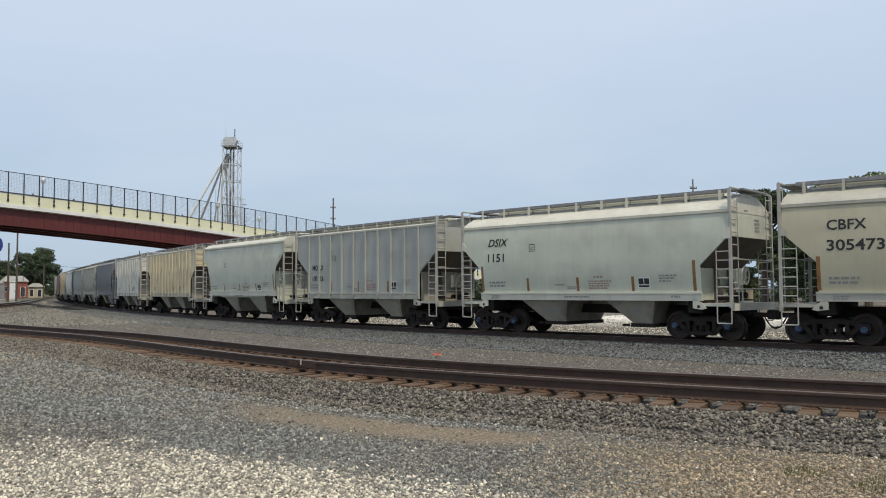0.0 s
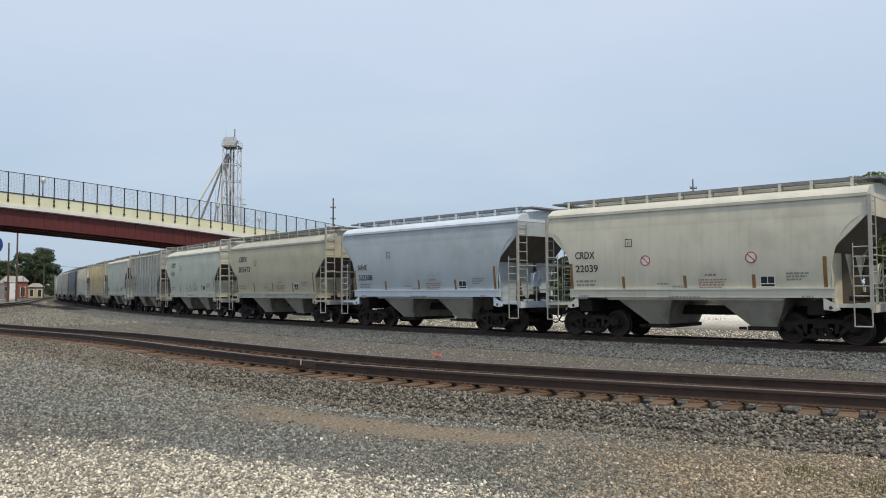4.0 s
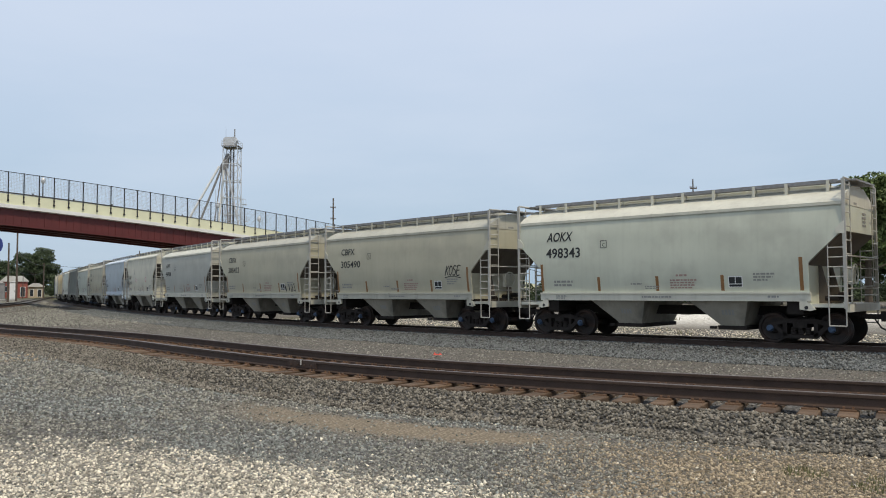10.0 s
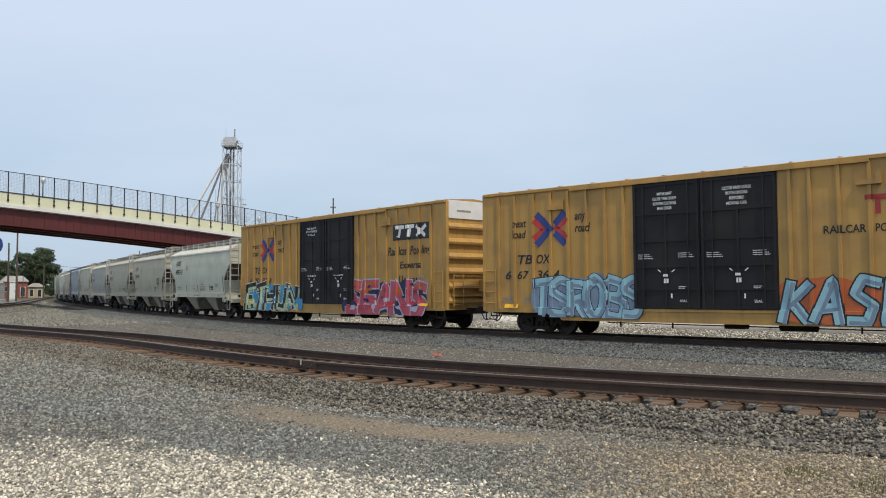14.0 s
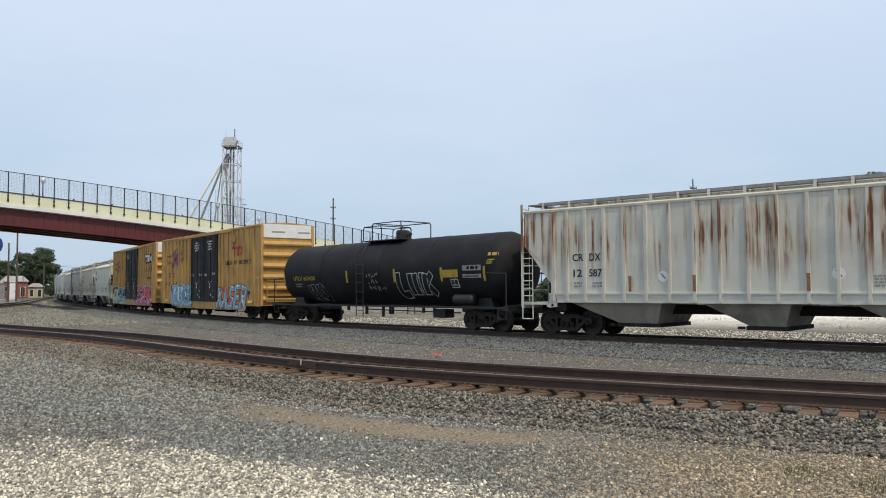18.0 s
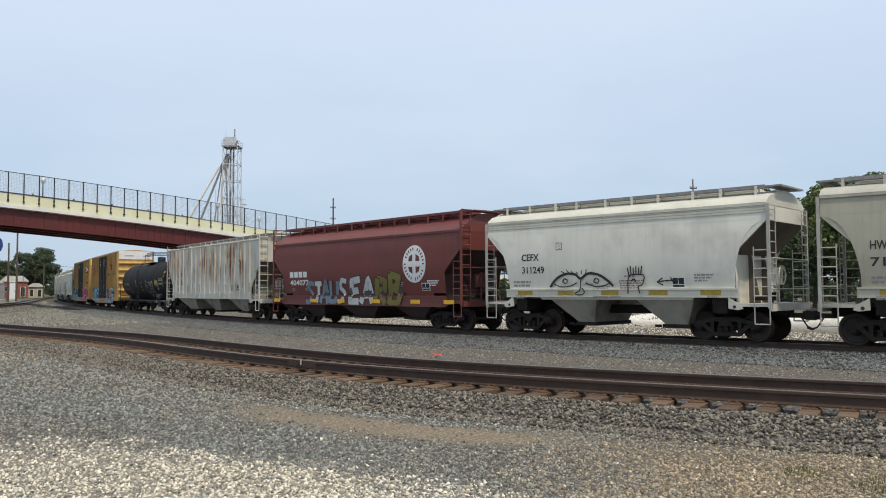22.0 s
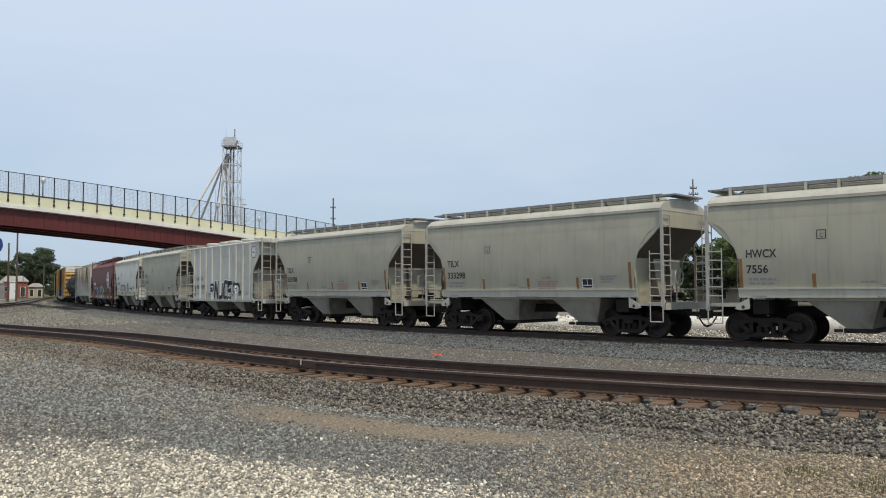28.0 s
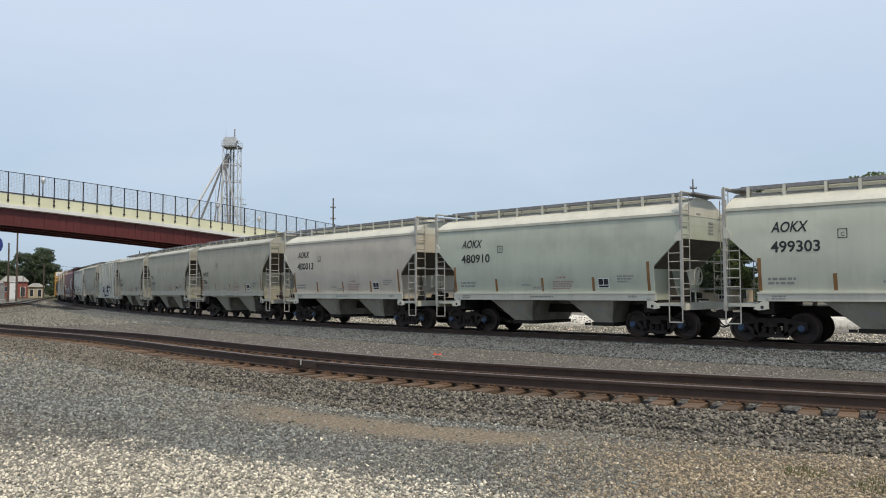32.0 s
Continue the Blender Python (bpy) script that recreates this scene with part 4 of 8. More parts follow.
# ---- grain elevator leg ----
def elevator():
    d = 190.0
    x0 = (409 - 784) / 1426 * d
    k = d / 1426.0
    t = thing("grain_elevator_tower", "galvanised grain elevator leg tower with spouts", "grain elevator", at=pose(x0, d, -0.5))
    top = 36.2
    w = 1.7
    ob = []
    for i, (sx, sy) in enumerate(((-1, -1), (1, -1), (1, 1), (-1, 1))):
        bm = bmesh.new()
        tube(bm, (sx * w * 1.15, sy * w, 0), (sx * w, sy * w, top), 0.12, 6)
        part("tower_leg", bm, M["galv"], t)
    for j in range(9):
        z0, z1 = j * 4.0, min(top, (j + 1) * 4.0)
        for a, b in (((-w, -w), (w, -w)), ((w, -w), (w, w)), ((w, w), (-w, w)), ((-w, w), (-w, -w))):
            bm = bmesh.new()
            beam(bm, (*a, z1), (*b, z1), 0.12, 0.16)
            part("girt", bm, M["galv"], t)
            for p, q in ((a, b), (b, a)):
                bm = bmesh.new()
                tube(bm, (*p, z0), (*q, z1), 0.05, 4)
                part("brace", bm, M["galv"], t)
    for x in (-0.35, 0.35):
        bm = bmesh.new()
        box(bm, x - 0.15, x + 0.15, -0.25, 0.25, 0, top + 1.0)
        part("leg_casing", bm, M["galv_dark"], t, "weathered bucket elevator casing")
    bm = bmesh.new()
    box(bm, -2.0, 2.0, -1.9, 1.9, top - 0.1, top + 0.1)
    pl = part("head_platform", bm, M["galv_dark"], t)
    bm = bmesh.new()
    for z in (0.6, 1.2):
        path_tube(bm, [(-2, -1.9, top + z), (2, -1.9, top + z), (2, 1.9, top + z), (-2, 1.9, top + z), (-2, -1.9, top + z)], 0.05, 4)
    for a in (-2, -1, 0, 1, 2):
        for b in (-1.9, 1.9):
            tube(bm, (a, b, top), (a, b, top + 1.2), 0.05, 4)
    part("guard_rail", bm, M["galv"], pl)
    bm = bmesh.new()
    prism(bm, [(-1.9, top + 0.1), (-1.9, top + 1.8), (-1.5, top + 2.3), (0.9, top + 2.3), (1.3, top + 1.5), (0.6, top + 0.1)], -0.9, 0.9)
    part("head_housing", bm, M["galv"], t, "sheet metal elevator head")
    bm = bmesh.new()
    tube(bm, (0.6, 0, top + 2), (0.6, 0, top + 4.3), 0.16, 6)
    part("vent_pipe", bm, M["galv_dark"], t)
    bm = bmesh.new()
    tube(bm, (-1.5, 0, top + 1.8), (-1.5, 0, top + 4.6), 0.03, 4)
    part("mast", bm, M["galv_dark"], t)
    bm = bmesh.new()
    prism(bm, [(-2.9, 31.2), (-1.2, 34.6), (-0.6, 34.6), (-1.0, 31.0), (-2.0, 30.2)], -0.5, 0.5)
    part("distributor", bm, M["galv_dark"], t)
    for (xa, za), (xb, zb), r, m in (((-2.8, 31.5), (-10.6, 17.0), 0.30, "white"), ((-2.4, 30.8), (-8.0, 15.5), 0.26, "galv_dark"), ((-1.7, 30.5), (-2.9, 14.0), 0.26, "white"), ((-1.2, 30.5), (-0.2, 16.0), 0.2, "galv_dark"),
                                     ((-1.0, 31.0), (3.0, 13.5), 0.22, "galv"), ((-2.2, 30.5), (-4.2, 13.0), 0.14, "galv_dark")):
        bm = bmesh.new()
        tube(bm, (xa, -0.8, za), (xb, -2.0, zb), r, 8)
        part("spout", bm, M[m], t, "sloping grain spout pipe", smooth=50)
    for x, y0 in ((2.4, 0.0), (-3.4, -0.4)):
        bm = bmesh.new()
        for a in (-0.35, 0.35):
            tube(bm, (x + a, y0, 0), (x + a * 0.8, y0, 24 if x > 0 else 26), 0.06, 5)
        for j in range(22):
            tube(bm, (x - 0.35, y0, 2 + j), (x + 0.35, y0, 2 + j), 0.04, 4)
        part("ladder", bm, M["galv"], t)
    for x, z in ((3.2, 18.5), (3.0, 22.5)):
        bm = bmesh.new()
        box(bm, x - 0.6, x + 0.6, -0.7, 0.7, z - 0.08, z)
        for a in (-0.55, 0.55):
            tube(bm, (x + a, -0.65, z), (x + a, -0.65, z + 1.1), 0.04, 4)
        tube(bm, (x - 0.55, -0.65, z + 1.1), (x + 0.55, -0.65, z + 1.1), 0.04, 4)
        part("rest_platform", bm, M["galv"], t)
    # bins below, mostly behind the bridge
    b = thing("grain_bin", "corrugated galvanised grain bin with cone roof", "grain bin", at=pose(x0 - 9.5, d + 4, -0.5))
    bm = bmesh.new()
    lathe(bm, [(0, 4.5), (11.5, 4.5)], 28, "z")
    part("wall", bm, M["galv"], b, smooth=30)
    bm = bmesh.new()
    lathe(bm, [(11.5, 4.7), (14.2, 0.8), (14.3, 0.8), (15.6, 0.7), (15.9, 0.2)], 28, "z")
    part("roof", bm, M["galv"], b, smooth=30)


elevator()


# ---- trees ----
def clump_mesh(seed, n, mat, leaf):
    """A clump of small leaves, shared by many branches."""
    rng = np.random.default_rng(seed)
    p = rng.normal(0, 1, (n, 3))
    p /= np.linalg.norm(p, axis=1)[:, None]
    p *= rng.uniform(0.35, 1.0, (n, 1)) ** 0.6
    p *= (1.0, 1.0, 0.75)
    u = rng.normal(0, 1, (n, 3))
    u /= np.linalg.norm(u, axis=1)[:, None]
    w = np.cross(u, rng.normal(0, 1, (n, 3)))
    w /= np.linalg.norm(w, axis=1)[:, None]
    s = leaf * rng.uniform(0.6, 1.4, (n, 1))
    v = np.stack([p + u * s, p + w * s * 0.5, p - u * s, p - w * s * 0.5], 1).reshape(-1, 3)
    f = np.arange(n * 4).reshape(n, 4)
    return v, f


def tree(x, y, h, w, label, mat="leaf", seed=1, z0=-0.4, clumps=70, trunk=0.25, low=0.2):
    rnd = random.Random(seed)
    t = thing("tree", label, "tree", "trees", at=pose(x, y, z0))
    bm = bmesh.new()
    tube(bm, (0, 0, 0), (0.1, 0, h * 0.35), 0.028 * h, 9, 0.02 * h)
    tube(bm, (0.1, 0, h * 0.35), (0.0, 0.1, h * 0.8), 0.02 * h, 7, 0.006 * h)
    for i in range(9):
        a, z = rnd.uniform(0, 6.28), h * rnd.uniform(0.25, 0.65)
        l = w * rnd.uniform(0.28, 0.42)
        tube(bm, (0.05, 0, z), (math.cos(a) * l, math.sin(a) * l, z + h * rnd.uniform(0.08, 0.2)), 0.008 * h, 5, 0.003 * h)
    part("trunk", bm, M["bark"], t)
    lobes = [(rnd.uniform(-0.3, 0.3) * w, rnd.uniform(-0.25, 0.25) * w, h * rnd.uniform(low + 0.2, 0.80), rnd.uniform(0.20, 0.30)) for _ in range(7)]
    vs, fs, o = [], [], 0
    n = 170
    for i in range(clumps):
        lx, ly, lz, lr = lobes[i % len(lobes)]
        a, b = rnd.uniform(0, 6.28), rnd.uniform(-0.6, 1.3)
        rr = lr * w * rnd.uniform(0.6, 1.1)
        c = np.array((lx + rr * math.cos(a) * math.cos(b), ly + rr * math.sin(a) * math.cos(b), min(h * 0.94, max(h * low, lz + rr * math.sin(b) * 0.9))))
        v, f = CLUMPS[i % len(CLUMPS)]
        k = w * rnd.uniform(0.08, 0.13)
        vs.append(v * k + c)
        fs.append(f + o)
        o += len(v)
    me = quick_mesh("crown", np.vstack(vs), np.vstack(fs))
    me.materials.append(M[mat])
    crown = new("crown", me)
    crown.parent = t
    return t


CLUMPS = [clump_mesh(i, 190, None, 0.17) for i in range(5)]
K = 1 / 1426.0
for px, d, h, w, lab, mat, seed in (
        (62, 215, 14.4, 10.2, "large dense green tree beside the buildings", "leaf", 1), (36, 226, 10.4, 8.4, "green tree behind the brick building", "leaf", 2), (-3, 206, 11.0, 8.0, "green tree at the yard's edge", "leaf", 3),
        (20, 230, 8.5, 9.0, "distant green tree behind roofs", "leaf", 4), (76, 224, 10.5, 8.0, "dense green tree with low branches", "leaf", 21), (52, 219, 9.5, 9.0, "broad green tree beside the roofs", "leaf", 22), (92, 240, 4.5, 6.0, "low green bush beyond the yard", "leaf", 23), (140, 330, 12.0, 13.0, "distant dark tree beyond the bridge", "leaf", 5),
        (1352, 85, 14.2, 7.0, "tall leafy tree behind the tracks", "leaf", 6), (1535, 72, 12.8, 9.5, "light green tree with open crown", "leaf2", 7), (1262, 105, 8.0, 8.0, "green tree in the hedge line", "leaf", 8),
        (1440, 80, 8.4, 7.5, "dense green tree behind the tracks", "leaf", 9), (1380, 95, 8.6, 7.0, "green tree behind the tracks", "leaf2", 10), (1310, 100, 8.6, 6.5, "bushy green tree behind the tracks", "leaf2", 11),
        (1500, 90, 10.4, 8.0, "green tree in the hedge line", "leaf", 12), (1600, 78, 11.0, 9.0, "green tree behind the tracks", "leaf", 13), (880, 150, 15.0, 10.0, "distant green tree with rounded top", "leaf", 14),
        (1095, 118, 8.2, 8.0, "green tree at the edge of the yard", "leaf", 31), (1140, 104, 8.0, 7.0, "leafy green tree behind the yard", "leaf", 32), (1188, 110, 8.6, 7.5, "green tree with uneven crown", "leaf", 33), (1010, 125, 7.0, 8.0, "low green tree in the hedge", "leaf", 34),
        (1720, 80, 10.0, 9.0, "green tree behind the tracks", "leaf2", 15)):
    tree((px - 784) * K * d, d, h, w, lab, mat if d < 190 else "leaf_hazed", seed, clumps=150 if d < 120 else 140, low=0.12)

# low hedge that closes the view behind the yard
rnd = random.Random(12)
vs, fs, o = [], [], 0
for i in range(420):
    px = rnd.uniform(560, 1900)
    d = rnd.uniform(112, 128)
    v, f = CLUMPS[i % 5]
    k = rnd.uniform(0.9, 1.7)
    vs.append(v * k + np.array(((px - 784) * K * d, d, rnd.uniform(-0.2, 2.4))))
    fs.append(f + o)
    o += len(v)
me = quick_mesh("hedge", np.vstack(vs), np.vstack(fs))
me.materials.append(M["leaf"])
tagged(new("hedge", me), "long green hedge and scrub behind the yard", "hedge", kind="stuff")


# ---- buildings and line-side things ----
def house(label, x, y, w, dp, h, ridge, wall, roof, windows, z0=0.1, turn=0.0):
    t = thing("building", label, "building", at=pose(x, y, z0, 0, 0, turn))
    bm = bmesh.new()
    box(bm, -w / 2, w / 2, 0, dp, 0, h)
    part("wall", bm, M[wall], t)
    bm = bmesh.new()
    prism(bm, [(-w / 2 - 0.25, h - 0.02), (w / 2 + 0.25, h - 0.02), (w / 2 + 0.25, h + 0.12), (w / 2 - 1.0, h + ridge), (-w / 2 + 1.0, h + ridge), (-w / 2 - 0.25, h + 0.12)], -0.3, dp + 0.3)
    part("roof", bm, M[roof], t)
    for wx, wz, ww, wh in windows:
        bm = bmesh.new()
        for a, b, c, d in ((-ww / 2 - 0.08, ww / 2 + 0.08, -wh / 2 - 0.08, -wh / 2), (-ww / 2 - 0.08, ww / 2 + 0.08, wh / 2, wh / 2 + 0.08), (-ww / 2 - 0.08, -ww / 2, -wh / 2, wh / 2), (ww / 2, ww / 2 + 0.08, -wh / 2, wh / 2)):
            box(bm, wx + a, wx + b, -0.06, 0.0, wz + c, wz + d)
        fr = part("window", bm, M["white"], t)
        bm = bmesh.new()
        box(bm, wx - ww / 2, wx + ww / 2, -0.03, -0.004, wz - wh / 2, wz + wh / 2)
        part("pane", bm, M["glass"], fr)
    return t


house("red brick building with pale roof beside the tracks", (26 - 784) * K * 185, 185, 5.4, 8, 3.9, 1.3, "brick_red", "roof_pale", [(-1.7, 2.2, 0.8, 1.2), (0.0, 2.2, 0.8, 1.2), (1.7, 1.5, 0.9, 2.2)], turn=28)
house("low tan building with pale roof and dark door", (64 - 784) * K * 195, 195, 3.4, 7, 2.7, 0.9, "tan_wall", "roof_pale", [(-0.9, 1.3, 0.7, 1.6), (0.8, 1.2, 0.8, 1.7)], turn=27)
house("small dark brick shed behind the yard", (-6 - 784) * K * 176, 176, 2.6, 5, 3.4, 0.6, "brick_red", "roof_pale", [(0.0, 1.6, 0.8, 1.0)], turn=29)
house("small grey house with pale roof behind the hedge", (1275 - 784) * K * 108, 104, 5.5, 6, 2.4, 1.3, "tan_wall", "roof_pale", [(-1.2, 1.2, 0.9, 1.1), (1.4, 1.2, 0.9, 1.1)], z0=-0.42)


def cabinet(px, d, w, h, z0, label, mat):
    t = thing("signal_cabinet", label, "signal cabinet", at=pose((px - 784) * K * d, d, z0, 0, 0, 22))
    bm = bmesh.new()
    box(bm, -w / 2, w / 2, 0, w * 0.8, 0.25, h)
    bmesh.ops.bevel(bm, geom=list(bm.edges), offset=0.04, segments=2, affect="EDGES")
    part("case", bm, M[mat], t)
    bm = bmesh.new()
    prism(bm, [(-w / 2 - 0.08, h), (w / 2 + 0.08, h), (w / 2 + 0.08, h + 0.06), (0, h + 0.16), (-w / 2 - 0.08, h + 0.06)], -0.1, w * 0.9)
    part("cap", bm, M[mat], t)
    bm = bmesh.new()
    box(bm, -w * 0.42, w * 0.42, -0.03, 0.0, 0.4, h - 0.15)
    dr = part("door", bm, M[mat], t)
    bm = bmesh.new()
    box(bm, w * 0.25, w * 0.30, -0.06, -0.03, h * 0.5, h * 0.58)
    part("handle", bm, M["galv_dark"], dr)
    bm = bmesh.new()
    box(bm, -w / 2 - 0.05, w / 2 + 0.05, -0.05, w * 0.85, -0.3, 0.25)
    part("plinth", bm, M["concrete"], t)


cabinet(23, 128, 0.9, 3.0, 0.15, "tall white metal signal cabinet beside the track", "white")
cabinet(3, 140, 1.0, 2.9, 0.15, "grey metal signal cabinet beside the track", "galv_dark")

t = thing("railway_signal", "black round railway signal head on a mast", "railway signal", at=pose((-6 - 784) * K * 60, 60, 0.0))
bm = bmesh.new()
tube(bm, (0, 0.1, -0.3), (0, 0.1, 6.4), 0.09, 10)
part("mast", bm, M["galv"], t)
bm = bmesh.new()
n = 24
target = [(0.42 * math.cos(i * math.tau / n), 5.1 + 0.6 * math.sin(i * math.tau / n)) for i in range(n)]
prism(bm, target, -0.04, 0.0)
part("target", bm, M["blue"], t, "dark blue round signal target")
for z in (4.78, 5.1, 5.42):
    bm = bmesh.new()
    tube(bm, (0, -0.04, z), (0, -0.32, z - 0.02), 0.13, 12)
    part("visor", bm, M["black"], t)

# weeds at the yard's edge and behind the train
rng = np.random.default_rng(9)
vs, fs = [], []
spots = [(3.25, 7.35, 0.2, 130), (3.6, 6.75, 0.22, 130), (0.55, 6.5, 0.1, 24), (2.75, 7.9, 0.12, 24), (3.75, 7.0, 0.12, 40)]
for i in range(170):
    s, lat = rng.uniform(-14, 60), -rng.uniform(4.5, 26)
    q = on_train(s, lat)
    spots.append((q.x, q.y, rng.uniform(0.2, 0.7), 22))
for x, y, r, n in spots:
    far = y > 15
    zz = lay_of_land(np.array([x]), np.array([y]))[0][0]
    for _ in range(n):
        a, d = rng.uniform(0, 6.28), r * math.sqrt(rng.random())
        h = rng.uniform(0.06, 0.22) * (1.0 if far else 0.34)
        bx, by = x + d * math.cos(a), y + d * math.sin(a)
        t2 = rng.uniform(0, 6.28)
        wv = 0.012 if far else 0.006
        k = len(vs)
        vs += [(bx - wv * math.cos(t2), by - wv * math.sin(t2), zz - 0.01), (bx + wv * math.cos(t2), by + wv * math.sin(t2), zz - 0.01), (bx + rng.uniform(-0.4, 0.4) * h, by + rng.uniform(-0.4, 0.4) * h, zz + h)]
        fs.append((k, k + 1, k + 2))
me = bpy.data.meshes.new("weeds")
me.from_pydata(vs, [], fs)
me.materials.append(M["weed"])
tagged(new("weeds", me), "sparse green weeds growing through gravel", "weeds", kind="stuff")


# ---- running gear, shared by all cars ----
WHEEL_R, AXLE = 0.43, 0.83


def gear_meshes():
    g = {}
    bm = bmesh.new()
    tube(bm, (0, -0.98, 0), (0, 0.98, 0), 0.085, 10)
    for s in (-1, 1):
        bm2 = [(0.655, 0.30), (0.655, WHEEL_R + 0.03), (0.70, WHEEL_R + 0.028), (0.715, WHEEL_R), (0.80, WHEEL_R - 0.006), (0.80, WHEEL_R - 0.075), (0.755, WHEEL_R - 0.09),
               (0.735, 0.17), (0.79, 0.13), (0.80, 0.0001)]
        lathe(bm, [(s * a, r) for a, r in bm2], 28)
        for i in range(3):                      # lightening marks that show the turning
            a = i * math.tau / 3
            box(bm, math.cos(a) * 0.24 - 0.02, math.cos(a) * 0.24 + 0.02, s * 0.735, s * 0.752, math.sin(a) * 0.24 - 0.02, math.sin(a) * 0.24 + 0.02)
    g["wheelset"] = finish("wheelset", bm, 35)
    bm = bmesh.new()
    # cast side frame: a top chord, two pedestal jaws and a sprung window
    w = AXLE
    # solid rim pieces round the windows
    prism(bm, [(-w - 0.17, 0.40), (-w - 0.15, 0.58), (-w + 0.12, 0.63), (-0.42, 0.71), (0.42, 0.71), (w - 0.12, 0.63), (w + 0.15, 0.58), (w + 0.17, 0.40), (w - 0.12, 0.42),
               (w - 0.18, 0.52), (0.42, 0.58), (-0.42, 0.58), (-w + 0.18, 0.52), (-w + 0.12, 0.42)], 0.92, 1.06)
    prism(bm, [(-w + 0.18, 0.53), (-w + 0.10, 0.45), (-0.42, 0.16), (0.42, 0.16), (w - 0.10, 0.45), (w - 0.18, 0.53), (0.36, 0.27), (-0.36, 0.27)], 0.93, 1.05)
    for s in (-1, 1):
        prism(bm, [(s * 0.36, 0.20), (s * 0.47, 0.24), (s * 0.47, 0.62), (s * 0.36, 0.62)], 0.94, 1.05)
    g["side_frame"] = finish("side_frame", bm)
    bm = bmesh.new()
    for i in (-0.2, 0.0, 0.2):
        lathe_at = [(0.25, 0.075), (0.29, 0.09), (0.32, 0.07), (0.36, 0.09), (0.39, 0.07), (0.43, 0.09), (0.46, 0.075)]
        n0 = len(bm.verts)
        lathe(bm, lathe_at, 8, "z")
        for v in list(bm.verts)[n0:]:
            v.co.x += i
            v.co.y += 0.99
    g["spring_nest"] = finish("spring_nest", bm)
    bm = bmesh.new()
    box(bm, -0.19, 0.19, -1.09, 1.09, 0.46, 0.60)
    box(bm, -0.26, 0.26, -0.6, 0.6, 0.52, 0.74)
    for s in (-1, 1):
        box(bm, s * 0.44 - 0.05, s * 0.44 + 0.05, -0.78, 0.78, 0.33, 0.42)      # brake beams
        tube(bm, (0, s * 0.35, 0.60), (0, s * 0.35, 0.82), 0.05)
    lathe(bm, [(0.7, 0.2), (0.8, 0.2)], 16, "z")
    g["bolster"] = finish("bolster", bm)
    bm = bmesh.new()
    lathe(bm, [(1.0, 0.10), (1.08, 0.10), (1.10, 0.075), (1.125, 0.07)], 12)
    for i in range(3):
        a = i * math.tau / 3
        tube(bm, (math.cos(a) * 0.045, 1.12, math.sin(a) * 0.045), (math.cos(a) * 0.045, 1.145, math.sin(a) * 0.045), 0.016, 6)
    g["bearing_cap"] = finish("bearing_cap", bm)
    bm = bmesh.new()
    box(bm, 0.0, 0.62, -0.075, 0.075, 0.70, 0.84)
    prism(bm, [(0.55, 0.64), (0.76, 0.64), (0.80, 0.70), (0.80, 0.86), (0.74, 0.92), (0.55, 0.92)], -0.13, 0.10)
    prism(bm, [(0.70, 0.66), (0.88, 0.66), (0.88, 0.90), (0.70, 0.90)], 0.05, 0.13)
    g["coupler"] = finish("coupler", bm)
    bm = bmesh.new()
    p = [Vector((0.25, 0.28, 0.78)), Vector((0.34, 0.3, 0.62)), Vector((0.45, 0.3, 0.45)), Vector((0.60, 0.26, 0.38)), Vector((0.74, 0.2, 0.42))]
    path_tube(bm, p, 0.024, 6)
    g["air_hose"] = finish("air_hose", bm)
    return g


GEAR = gear_meshes()
ROLLING = []                                    # (wheelset, its place on the truck, first angle)


def truck(car, x, cap="truck"):
    t = part("truck", GEAR["bolster"], M["truck"], car, "cast steel three-piece freight truck", at=pose(x, 0, 0))
    for s in (1, -1):
        m = Matrix.Identity(4) if s > 0 else pose(0, 0, 0, 0, 0, 180)
        part("side_frame", GEAR["side_frame"], M["truck"], t, at=m)
        part("spring_nest", GEAR["spring_nest"], M["truck"], t, at=m)
    for a in (AXLE, -AXLE):
        w = part("wheelset", GEAR["wheelset"], M["wheel"], t, "worn steel wheels on an axle", at=pose(a, 0, WHEEL_R))
        ROLLING.append((w, a))
        c = part("bearing_cap", GEAR["bearing_cap"], M["cap"], t, at=pose(a, 0, WHEEL_R))
        if cap == "truck":
            c.material_slots[0].link = "OBJECT"
            c.material_slots[0].material = M["truck"]
    return t


def ends(car, half):
    for s in (1, -1):
        m = pose(half, 0, 0) if s > 0 else pose(-half, 0, 0, 0, 0, 180)
        part("coupler", GEAR["coupler"], M["truck"], car, "rusty cast steel knuckle coupler", at=m)
        part("air_hose", GEAR["air_hose"], M["rubber"], car, at=m)


def stencils(car, yof, z, items):
    """Rows of small writing, as plain bars. items: (x, z, widths, height, material)."""
    by = {}
    for x, zz, widths, h, mat in items:
        bm = by.setdefault(mat, bmesh.new())
        for i, w in enumerate(widths):
            top = zz - i * h * 1.7
            a = 0.0
            k = 0
            while a < w:
                ln = min(w - a, h * (1.2 + 1.6 * ((k * 7 + i * 3) % 5) / 4))
                patch(bm, x - a, x - a - ln, top - h, top, yof, 0.007)
                a += ln + h * 0.55
                k += 1
    for mat, bm in by.items():
        tagged(part("stencil", bm, M[mat], car, "small faded stencilled data block"), kind="stuff")


